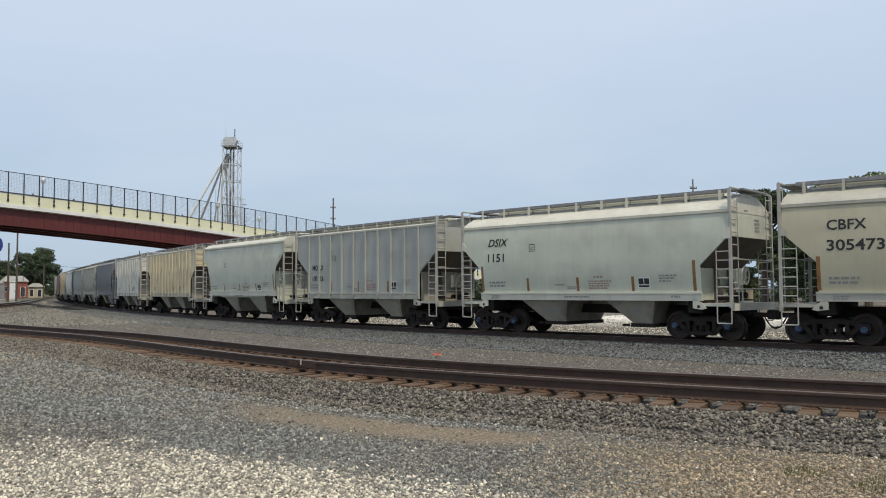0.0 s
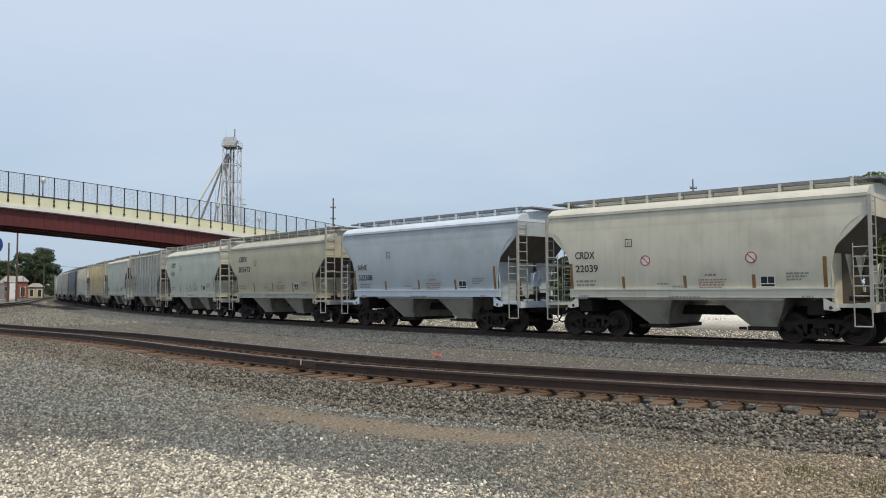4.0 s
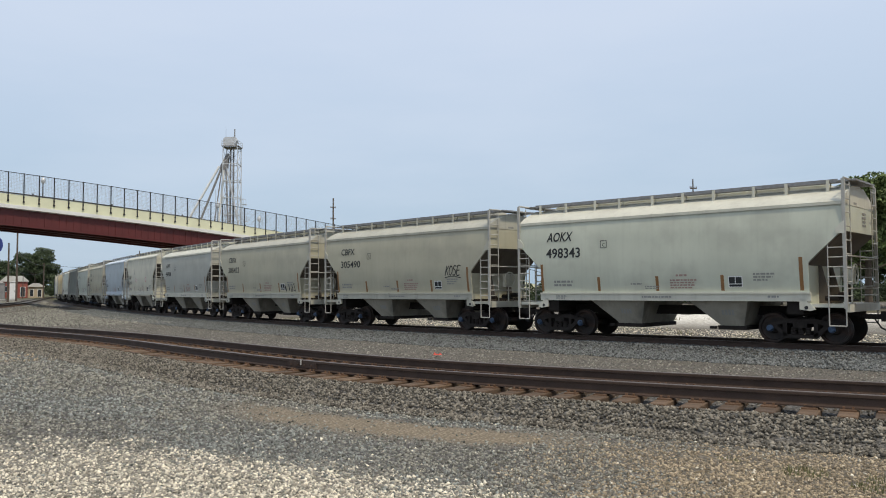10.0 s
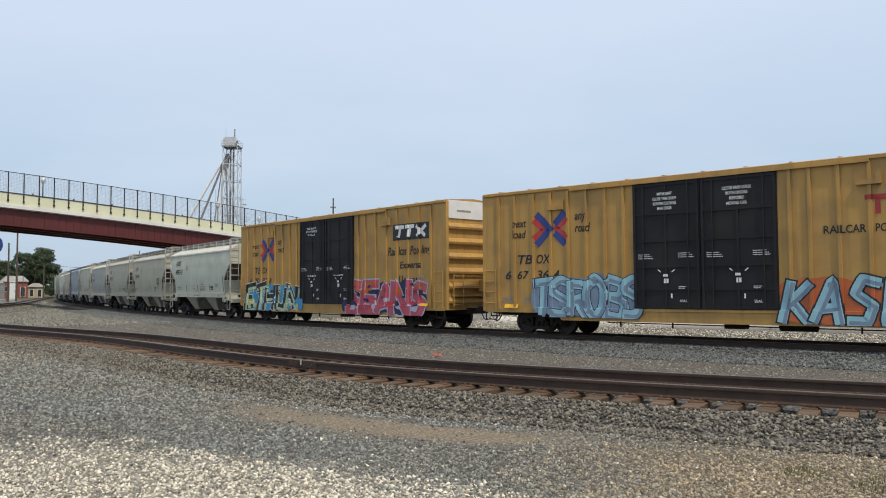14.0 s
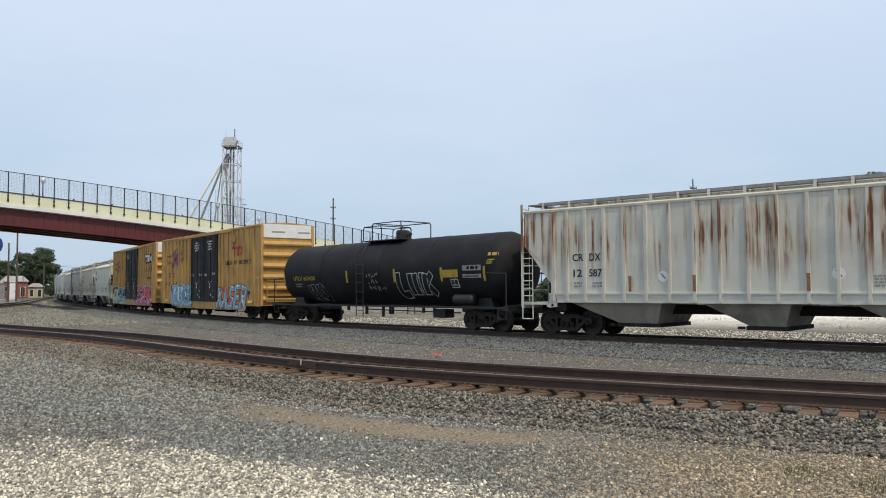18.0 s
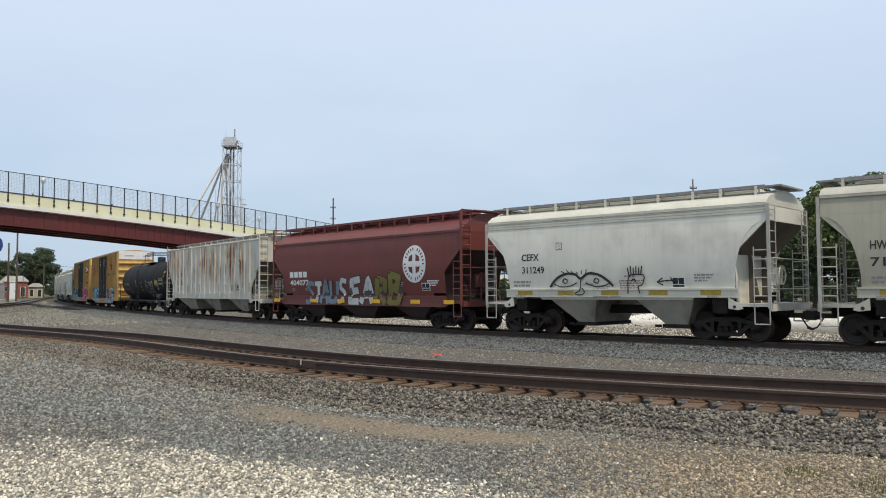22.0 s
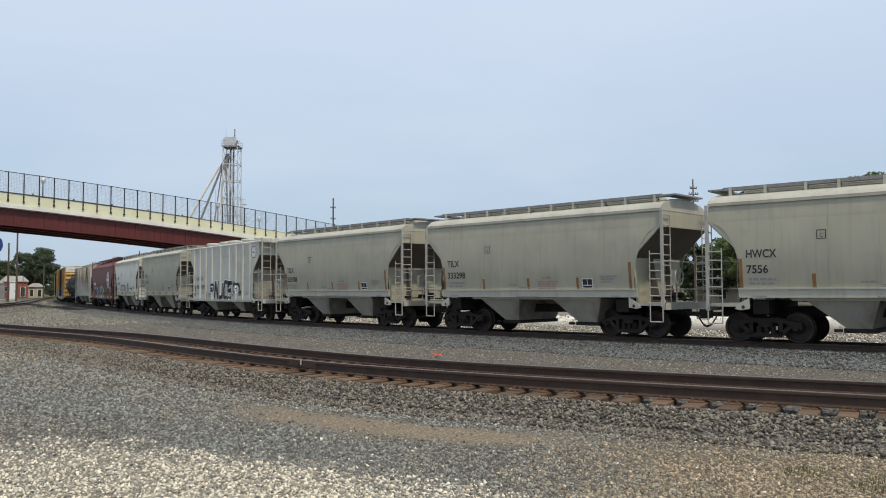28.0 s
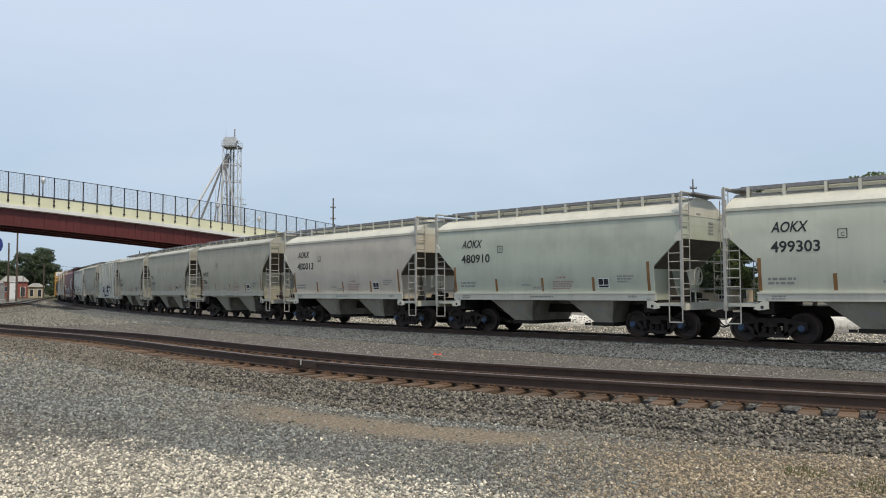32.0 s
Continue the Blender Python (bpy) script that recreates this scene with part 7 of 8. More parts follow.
# ---- tank car ----
def tank_car(label, front, rear):
    H = (front - rear) / 2
    car = thing("tank_car", label, "railway car", "freight train cars")
    zc, r = 2.36, 1.43
    bm = bmesh.new()
    pr = [(-7.8, 0.001), (-7.785, 0.3), (-7.71, 0.65), (-7.57, 0.98), (-7.38, 1.22), (-7.18, 1.36), (-6.98, r), (-0.55, r), (-0.53, r + 0.012), (1.25, r + 0.012), (1.27, r), (6.98, r), (7.18, 1.36),
          (7.38, 1.22), (7.57, 0.98), (7.71, 0.65), (7.785, 0.3), (7.8, 0.001)]
    lathe(bm, pr, 48, "x")
    part("tank_shell", bm, M["tank"], car, smooth=30, at=pose(0, 0, zc))
    for x in (1.26, -0.54, 3.9, -3.6):
        bm = bmesh.new()
        lathe(bm, [(-0.02, r + 0.006), (-0.015, r + 0.018), (0.015, r + 0.018), (0.02, r + 0.006)], 40, "x")
        part("weld_band", bm, M["tank"], car, at=pose(x, 0, zc))
    yof = lambda z: math.sqrt(max(0.01, (r + 0.012) ** 2 - (z - zc) ** 2))
    for s in (1, -1):
        bm = bmesh.new()
        box(bm, -H + 0.1, H - 0.1, s * 1.15, s * 1.42, 0.86, 0.93)
        part("side_walkway", bm, M["tank_under"], car)
        for x in (6.42, -6.42):
            bm = bmesh.new()
            prism(bm, [(x - 0.5, 0.86), (x - 0.3, 1.35), (x + 0.3, 1.35), (x + 0.5, 0.86)], s * 0.4, s * 0.9)
            part("saddle", bm, M["tank_under"], car)
        bm = bmesh.new()
        ladder(bm, (0.95, s * 1.48), (0.45, s * 1.48), 0.45, 3.2, 3.2, 7, 0.022)
        path_tube(bm, [(0.95, s * 1.48, 3.2), (0.95, s * 1.05, 3.85)], 0.022)
        path_tube(bm, [(0.45, s * 1.48, 3.2), (0.45, s * 1.05, 3.85)], 0.022)
        part("ladder", bm, M["tank_under"], car)
    bm = bmesh.new()
    for e in (1, -1):
        box(bm, e * 4.6, e * (H + 0.02), -0.33, 0.33, 0.68, 1.0)
        box(bm, e * (H - 0.18), e * (H + 0.02), -1.45, 1.45, 0.8, 0.98)
        for s in (1, -1):
            path_tube(bm, [(e * (H - 0.1), s * 1.4, 0.95), (e * (H - 0.1), s * 1.4, 2.15), (e * (H - 1.3), s * 1.4, 2.2)], 0.022)
            path_tube(bm, [(e * (H - 0.1), s * 1.4, 0.9), (e * (H - 0.1), s * 1.4, 0.5), (e * (H - 0.5), s * 1.4, 0.5), (e * (H - 0.5), s * 1.4, 0.9)], 0.022)
    part("stub_sill", bm, M["tank_under"], car, "black steel draft sills and handrails")
    bm = bmesh.new()
    lathe(bm, [(-6.15, 0.001), (-6.12, 0.13), (-6.02, 0.21), (-5.1, 0.21), (-5.0, 0.13), (-4.97, 0.001)], 16, "x")
    for v in bm.verts:
        v.co += Vector((-0.1, 1.22, 1.2))
    part("air_reservoir", bm, M["tank_under"], car)
    bm = bmesh.new()
    for x, h in ((1.4, 0.4), (0.2, 0.5), (-0.4, 0.35), (-2.5, 0.28), (-3.2, 0.36), (2.8, 0.25)):
        box(bm, x - 0.05, x + 0.05, 0.5, 0.6, 0.9 - h, 0.95)
    tube(bm, (-4.8, 0.6, 0.66), (1.5, 0.6, 0.72), 0.025)
    box(bm, -4.2, -3.5, 0.4, 0.9, 0.45, 0.8)
    tube(bm, (0.3, 0, 0.5), (0.3, 0, 1.0), 0.12, 10)
    part("bottom_outlet", bm, M["tank_under"], car)
    bm = bmesh.new()
    box(bm, -1.4, 1.25, -0.85, 0.85, 3.74, 3.78)
    pl = part("top_platform", bm, M["tank_under"], car)
    for x0, x1, z in ((1.25, -0.05, 4.40), (0.6, -1.4, 4.52)):
        bm = bmesh.new()
        for s in (0.85, -0.85):
            path_tube(bm, [(x0, s, 3.76), (x0, s, z - 0.08), (x0 - 0.1, s, z), (x1 + 0.1, s, z), (x1, s, z - 0.08), (x1, s, 3.76)], 0.024)
        tube(bm, (x0 - 0.05, -0.85, z), (x0 - 0.05, 0.85, z), 0.022)
        tube(bm, (x1 + 0.05, -0.85, z), (x1 + 0.05, 0.85, z), 0.022)
        part("guard_rail", bm, M["tank_under"], pl)
    bm = bmesh.new()
    lathe(bm, [(3.7, 0.3), (4.15, 0.3), (4.2, 0.26), (4.24, 0.1)], 16, "z")
    part("manway_dome", bm, M["tank_under"], car, at=pose(-0.5, 0, 0), smooth=30)
    bm = bmesh.new()
    lathe(bm, [(3.75, 0.09), (3.95, 0.09), (3.97, 0.13), (4.05, 0.13), (4.1, 0.05)], 10, "z")
    part("relief_valve", bm, M["tank_under"], car, at=pose(-1.05, 0.1, 0))
    for x in (7.0, 1.75, -1.62, -4.55, -6.92):
        bm = bmesh.new()
        patch(bm, x + 0.06, x - 0.06, 1.9, 2.45, yof, 0.006)
        part("reflector_strip", bm, M["yellow_old"], car, "worn yellow reflective strip")
    words(car, "UTLX", 6.15, 2.05, 0.2, 0.75, yof, "yellow_old", label="faded yellow stencilled letters")
    words(car, "663420", 5.27, 2.05, 0.2, 0.95, yof, "yellow_old", label="faded yellow stencilled numbers")
    bm = bmesh.new()
    patch(bm, -4.62, -5.5, 2.05, 2.35, yof, 0.007)
    part("hazard_plate", bm, M["yellow_old"], car, "faded yellow painted block")
    panel(car, yof, -5.05, 1.65, 0.42, 0.34)
    bm = bmesh.new()
    patch(bm, -5.75, -6.75, 2.02, 2.5, yof, 0.005)
    part("notice_plate", bm, M["faded"], car, "grey painted notice panel")
    stencils(car, yof, 0, [(-6.0, 2.46, [0.6, 0.65], 0.11, "tank"), (-5.82, 2.1, [0.8], 0.04, "tank"), (6.05, 1.9, [0.6, 0.5], 0.06, "faded"), (-7.05, 2.95, [0.55], 0.12, "yellow_old"), (-7.05, 2.7, [0.4, 0.3, 0.3], 0.04, "yellow_old")])
    # white sprayed outlines
    sprayed_word(car, yof, -1.8, 1.38, 2.2, 0.88, "LINK", ("tank",), "g_silver", None, 0.27, 0.03, None, -0.06, 5, 1.15, soft=True)
    sprayed_word(car, yof, 5.1, 1.1, 1.5, 0.75, "INO", ("tank",), "g_grey", None, 0.2, 0.02, None, -0.1, 9, 1.0, soft=True)
    rnd = random.Random(31)
    bm = bmesh.new()
    for k, (zz, ww) in enumerate(((2.1, 0.95), (1.82, 0.85), (1.55, 1.25))):
        for j in range(int(ww / 0.17)):
            pts = [(0.05 * k + j * 0.17 + rnd.uniform(0, 0.15), rnd.uniform(0, 0.22)) for _ in range(4)]
            on_side(bm, *ribbon(bend(pts, 4), 0.022), 0.3, zz, yof, 0.008)
    part("graffiti", bm, M["faded"], car, "faint grey sprayed scrawl in rows")
    truck(car, 6.42)
    truck(car, -6.42)
    ends(car, H)
    return car, (front + rear) / 2, 6.42


# ---- the train, from the cars that lead to those that follow ----
def rgb(r, g, b):
    return tuple(((c / 255 + 0.055) / 1.055) ** 2.4 if c > 10 else c / 255 / 12.92 for c in (r, g, b))


M["tank"] = material("black_tank_paint", (0.0105, 0.0105, 0.012), 0.7, vary=0.35, scale=0.5, spec=0.22, streak=0.3, streak_color=(0.024, 0.022, 0.022), stain=(0.026, 0.026, 0.03), stain_amount=0.5, stain_scale=0.7, bump=0.05, bump_scale=3)
M["tank_under"] = material("black_fittings", (0.016, 0.016, 0.017), 0.6, vary=0.3, scale=3)
M["yellow_old"] = material("worn_yellow", (0.42, 0.29, 0.03), 0.6, vary=0.3, scale=6)
PAINT = {
    "green_grey": car_paint("pale_green_grey_paint", rgb(195, 199, 182)),
    "beige": car_paint("beige_paint", rgb(184, 178, 152)),
    "blue_grey": car_paint("blue_grey_paint", rgb(174, 184, 188), 0.08),
    "cream": car_paint("cream_paint", rgb(206, 202, 182), 0.15),
    "grey": car_paint("grey_paint", rgb(170, 171, 161)),
    "pale_beige": car_paint("pale_beige_paint", rgb(177, 173, 151)),
    "rose_beige": car_paint("rose_beige_paint", rgb(194, 186, 170)),
    "dim_sage": car_paint("dim_sage_paint", rgb(182, 188, 171)),
    "sage": car_paint("sage_paint", rgb(196, 199, 181)),
    "white_grey": car_paint("white_grey_paint", rgb(221, 219, 206), 0.12),
    "old_grey": car_paint("old_grey_paint", rgb(168, 165, 146), 0.22),
    "rib_grey": car_paint("ribbed_grey_paint", rgb(199, 199, 188), 0.2),
    "blotch": car_paint("blotched_grey_paint", rgb(168, 170, 161), 0.3, (0.42, 0.43, 0.41), (0.27, 0.27, 0.26), 0.5),
    "mineral": car_paint("mineral_red_paint", rgb(108, 50, 42), 0.25, (0.04, 0.015, 0.013), (0.09, 0.028, 0.024), 0.5),
    "tan": car_paint("tan_paint", rgb(216, 202, 166), 0.3),
    "slate": car_paint("slate_paint", rgb(98, 100, 102), 0.3),
    "box": car_paint("golden_yellow_paint", rgb(183, 143, 75), 0.45, (0.20, 0.125, 0.045), (0.25, 0.155, 0.06), 0.45),
    "trim_light": car_paint("pale_roof_paint", rgb(203, 201, 185), 0.15, amount=0.15),
    "trim_blue": car_paint("pale_blue_roof_paint", rgb(204, 214, 222), 0.1, amount=0.1),
    "trim_old": car_paint("dusty_roof_paint", rgb(178, 176, 161), 0.25),
    "trim_red": car_paint("red_roof_paint", rgb(112, 58, 52), 0.2, (0.04, 0.015, 0.013), (0.10, 0.035, 0.03), 0.4),
    "trim_slate": car_paint("slate_roof_paint", rgb(120, 124, 128), 0.2),
}
for key, value in PAINT.items():
    M[key] = value



def rust_paint(name, color, lo):
    """Old white paint: rust runs down from the roof in long tongues, a dark core in an ochre halo, and fades above the sill."""
    m = bpy.data.materials.new(name)
    m.use_nodes = True
    n, l = m.node_tree.nodes, m.node_tree.links
    b = n["Principled BSDF"]
    b.inputs["Roughness"].default_value = 0.65
    tc = n.new("ShaderNodeTexCoord")

    def noise_tex(scale, detail, stretch):
        mp, t = n.new("ShaderNodeMapping"), n.new("ShaderNodeTexNoise")
        mp.inputs["Scale"].default_value = stretch
        t.inputs["Scale"].default_value, t.inputs["Detail"].default_value = scale, detail
        l.new(tc.outputs["Object"], mp.inputs[0])
        l.new(mp.outputs[0], t.inputs["Vector"])
        return t.outputs["Fac"]

    def ramp(v, a, c, lo_out=0.0, hi_out=1.0):
        r = n.new("ShaderNodeMapRange")
        for key, q in (("From Min", a), ("From Max", c), ("To Min", lo_out), ("To Max", hi_out)):
            r.inputs[key].default_value = q
        l.new(v, r.inputs["Value"])
        return r.outputs["Result"]

    def calc(op, a, c):
        x = n.new("ShaderNodeMath")
        x.operation = op
        l.new(a, x.inputs[0])
        l.new(c, x.inputs[1])
        return x.outputs[0]

    def mix(fac, a, c):
        x = n.new("ShaderNodeMix")
        x.data_type = "RGBA"
        l.new(fac, x.inputs["Factor"])
        for sock, v in ((x.inputs["A"], a), (x.inputs["B"], c)):
            if isinstance(v, tuple):
                sock.default_value = (*v, 1)
            else:
                l.new(v, sock)
        return x.outputs["Result"]

    sep = n.new("ShaderNodeSeparateXYZ")
    l.new(tc.outputs["Object"], sep.inputs[0])
    reach = calc("MULTIPLY", ramp(sep.outputs["Z"], 1.7, 3.0), ramp(sep.outputs["Z"], 4.3, 3.9, 0.55, 1.0))
    tongue = calc("ADD", noise_tex(1.0, 3, (6.0, 6.0, 0.25)), ramp(noise_tex(1.0, 2, (0.9, 0.9, 0.5)), 0.3, 0.7, -0.10, 0.10))
    tongue = calc("ADD", tongue, ramp(noise_tex(9.0, 3, (1.0, 1.0, 0.2)), 0.3, 0.7, -0.05, 0.05))
    col = mix(ramp(noise_tex(0.8, 4, (1, 1, 1)), 0.3, 0.7), tuple(c * 0.86 for c in color), tuple(min(1, c * 1.06) for c in color))
    col = mix(ramp(noise_tex(1.1, 5, (1, 1, 1)), 0.52, 0.72, 0.0, 0.35), col, (0.36, 0.35, 0.32))
    col = mix(calc("MULTIPLY", ramp(tongue, lo, lo + 0.13, 0.0, 0.7), reach), col, (0.40, 0.27, 0.145))
    col = mix(calc("MULTIPLY", ramp(tongue, lo + 0.10, lo + 0.18, 0.0, 0.95), reach), col, (0.14, 0.05, 0.022))
    l.new(col, b.inputs["Base Color"])
    return m


PAINT["rust"] = M["rust"] = rust_paint("rusting_white_paint", rgb(200, 199, 187), 0.47)
PAINT["rust_post"] = M["rust_post"] = rust_paint("rusting_white_post_paint", rgb(202, 199, 187), 0.42)
TRAIN = []


def add(made):
    TRAIN.append(made)


CURVE_BAYS = ((2.58, 1.45, 0.84, 0.55), (-0.72, -1.73, -2.48, -2.85))
SEAMS = (4.05, 2.95, 1.75, 0.5, -0.75, -2.0, -3.1, -4.0)


def straight(label, f, r, paint, mark, number, trim="trim_light", slant=0.0, nw=0.75, mw=0.92, extra=None, mx=3.91, mz=3.12, mh=0.28):
    add(hopper(label, f, r, PAINT[paint], PAINT[trim], mark, number, "straight", 4.0, slant=slant, cap="blue", number_at=(mx + 0.01, mz - 0.56, nw, mh + 0.02), mark_at=(mx, mz, mw, mh), extra=extra))


def curved(label, f, r, paint, mark, number, trim="trim_old", strips=True, low=True, seams=(), nw=0.9, extra=None, top=4.04, mx=3.9, mw=0.62):
    add(hopper(label, f, r, PAINT[paint], PAINT[trim], mark, number, "curve", 3.62, CURVE_BAYS, strips=strips, sill_strips=not strips, sill=(1.30, 1.56), top=top, ridge=4.36, board=4.45, seams=seams,
               mark_at=(3.95, 2.43, mw, 0.24) if low else (mx, 2.56, 0.74, 0.24), number_at=(3.95, 1.99, nw, 0.24) if low else (mx, 2.12, nw, 0.24), extra=extra))


def ribbed(label, f, r, paint, mark, number, trim="trim_old", n=9, strips=True, roof="trough", detail=True):
    h = (f - r) / 2
    add(hopper(label, f, r, PAINT[paint], PAINT[trim], mark, number, "rib", h - 1.5, ribs=[h - 1.05 - i * (2 * h - 2.1) / n for i in range(n + 1)], roof=roof, top=4.12, ridge=4.3, board=4.42, strips=strips,
               mark_at=(3.7, 2.5, 0.9, 0.25), number_at=(3.7, 2.0, 0.9, 0.25), detail=detail))


def eye_doodle(car, face):
    """Two black sprayed eyes and a small figure of strokes."""
    bm = bmesh.new()
    brows = [[(0.0, 0.02), (0.25, 0.30), (0.62, 0.46), (1.0, 0.44), (1.22, 0.30), (1.5, 0.46), (1.9, 0.42), (2.25, 0.22), (2.45, 0.04)]]
    lids = [[(0.18, 0.12), (0.45, 0.03), (0.8, 0.05), (1.08, 0.16)], [(1.4, 0.16), (1.7, 0.05), (2.05, 0.05), (2.3, 0.12)], [(0.5, 0.2), (0.58, 0.3), (0.7, 0.24), (0.64, 0.14), (0.5, 0.2)],
            [(1.72, 0.2), (1.8, 0.3), (1.92, 0.24), (1.86, 0.14), (1.72, 0.2)], [(1.22, 0.30), (1.2, -0.06), (0.98, -0.2), (1.22, -0.24), (1.36, -0.16), (1.26, 0.0)]]
    lashes = [[(0.62 + 0.16 * k, 0.46 + 0.02 * math.sin(k)), (0.45 + 0.2 * k, 0.56 + 0.05 * math.sin(k * 1.7))] for k in range(7)]
    small = [[(2.98, -0.2), (3.02, 0.34), (3.3, 0.40), (3.55, 0.36), (3.5, 0.1), (3.35, 0.02), (3.4, -0.2)], [(3.1, 0.2), (3.2, 0.26), (3.26, 0.16)], [(4.0, 0.16), (4.35, 0.2), (4.8, 0.22)], [(4.0, 0.16), (4.18, 0.28)],
             [(4.0, 0.16), (4.2, 0.06)], [(4.45, 0.3), (4.55, 0.12)]] + [[(3.02 + 0.085 * k, 0.38), (2.98 + 0.1 * k, 0.62 + 0.05 * (k % 2))] for k in range(6)]
    for group, wide in ((brows, 0.085), (lids, 0.04), (lashes, 0.03), (small, 0.04)):
        for k, line in enumerate(group):
            on_side(bm, *ribbon(bend(line, 5), wide), 2.3, 1.62, lambda z: max(face(z), 1.565), 0.006 + 0.0004 * k)
    part("graffiti", bm, M["letter"], car, "black sprayed doodle of lines")


def tag(x, z, w, h, text, mat, lean=0.08, lw=0.04):
    """A thin sprayed tag of joined letters."""
    def make(car, face):
        bm = bmesh.new()
        for i, ch in enumerate(text):
            for k, form in enumerate(GLYPH[ch]):
                pts = [(w * (i + a * 0.92) / len(text) + lean * b, h * b) for a, b in form]
                on_side(bm, *ribbon(bend(pts, 4), lw), x, z, face, 0.008 + 0.0004 * k)
        on_side(bm, *ribbon(bend([(0.0, -0.08), (w * 0.5, -0.03), (w * 1.05, -0.1)], 4), lw * 0.7), x, z, face, 0.008)
        part("graffiti", bm, M[mat], car, "thin black sprayed tag")
    return make


def scrawl(x, z, w, h, mat, seed, count=4):
    def make(car, face):
        rnd = random.Random(seed)
        bm = bmesh.new()
        for i in range(count):
            c = w * (i + 0.5) / count
            pts = [(c + rnd.uniform(-0.5, 0.5) * w / count, h * rnd.random()) for _ in range(5)]
            on_side(bm, *ribbon(pts, 0.05), x, z, face, 0.008)
        part("graffiti", bm, M[mat], car, "small sprayed scrawl of lines")
    return make


def emblem_marks(car, face):
    """White round emblem, white blocks of brand lettering and a long sprayed piece along the foot."""
    bm = bmesh.new()
    disc(bm, -4.15, 2.62, 0.72, 0.76, face, 0.008)
    d = part("round_emblem", bm, M["white"], car, "white round railway emblem with a cross")
    bm = bmesh.new()
    for i in range(4):
        a = i * math.tau / 4 + math.tau / 8
        quad = [(0.10, 0.11), (0.36, 0.11), (0.30, 0.30), (0.10, 0.40)]
        sx, sz = (1 if math.cos(a) > 0 else -1), (1 if math.sin(a) > 0 else -1)
        on_side(bm, [(x * sx, z * sz) for x, z in quad], [(0, 1, 2, 3)], -4.15, 2.62, face, 0.013)
    for k in range(26):
        if k % 13 in (6, 12):
            continue
        a = k * math.tau / 26
        on_side(bm, *ribbon([(0.52 * math.cos(a), 0.55 * math.sin(a)), (0.63 * math.cos(a), 0.67 * math.sin(a))], 0.06), -4.15, 2.62, face, 0.013)
    part("emblem_field", bm, PAINT["mineral"], d)
    bm = bmesh.new()
    for k in range(4):
        patch(bm, 5.3 - k * 0.40, 5.3 - k * 0.40 - 0.32, 2.2, 2.47, face, 0.008)
    part("brand_blocks", bm, M["white"], car, "white blocks of brand lettering")
    words(car, "404072", 5.3, 1.82, 0.26, 1.65, face, "white", label="white stencilled car number")
    stencils(car, face, 0, [(5.2, 1.7, [0.3, 0.28], 0.05, "faded"), (-4.9, 1.95, [0.7, 0.65, 0.5], 0.05, "white"), (4.0, 1.7, [0.4, 0.4], 0.05, "faded"), (-2.9, 1.9, [0.5, 0.5, 0.4], 0.045, "faded")])
    panel(car, face, -4.55, 1.55, 0.5, 0.3)
    low = lambda q: max(face(q), 1.54) if q < 1.34 else face(q)
    sprayed_word(car, low, 3.95, 1.0, 3.25, 1.02, "STAUS", ("g_blue", "g_silver", "g_blue", "g_blue", "g_silver"), "letter", None, 0.22, 0.025, None, 0.12, 21, 1.08, zmin=0.94, wobble=0.05)
    sprayed_word(car, low, 0.45, 1.0, 3.75, 1.1, "EARB", ("g_silver", "g_silver", "g_olive", "g_olive"), "letter", None, 0.30, 0.035, None, 0.06, 25, 1.0, zmin=0.94, tall=(0.96, 0.96, 1.0, 1.14), wobble=0.04)
    for x in (6.5, 3.2, 1.0, -1.6, -4.2, -6.2):
        bm = bmesh.new()
        patch(bm, x + 0.3, x - 0.3, 1.02, 1.18, lambda z: 1.535, 0.03)
        part("reflector_strip", bm, M["yellow"], car, "yellow reflective strip")


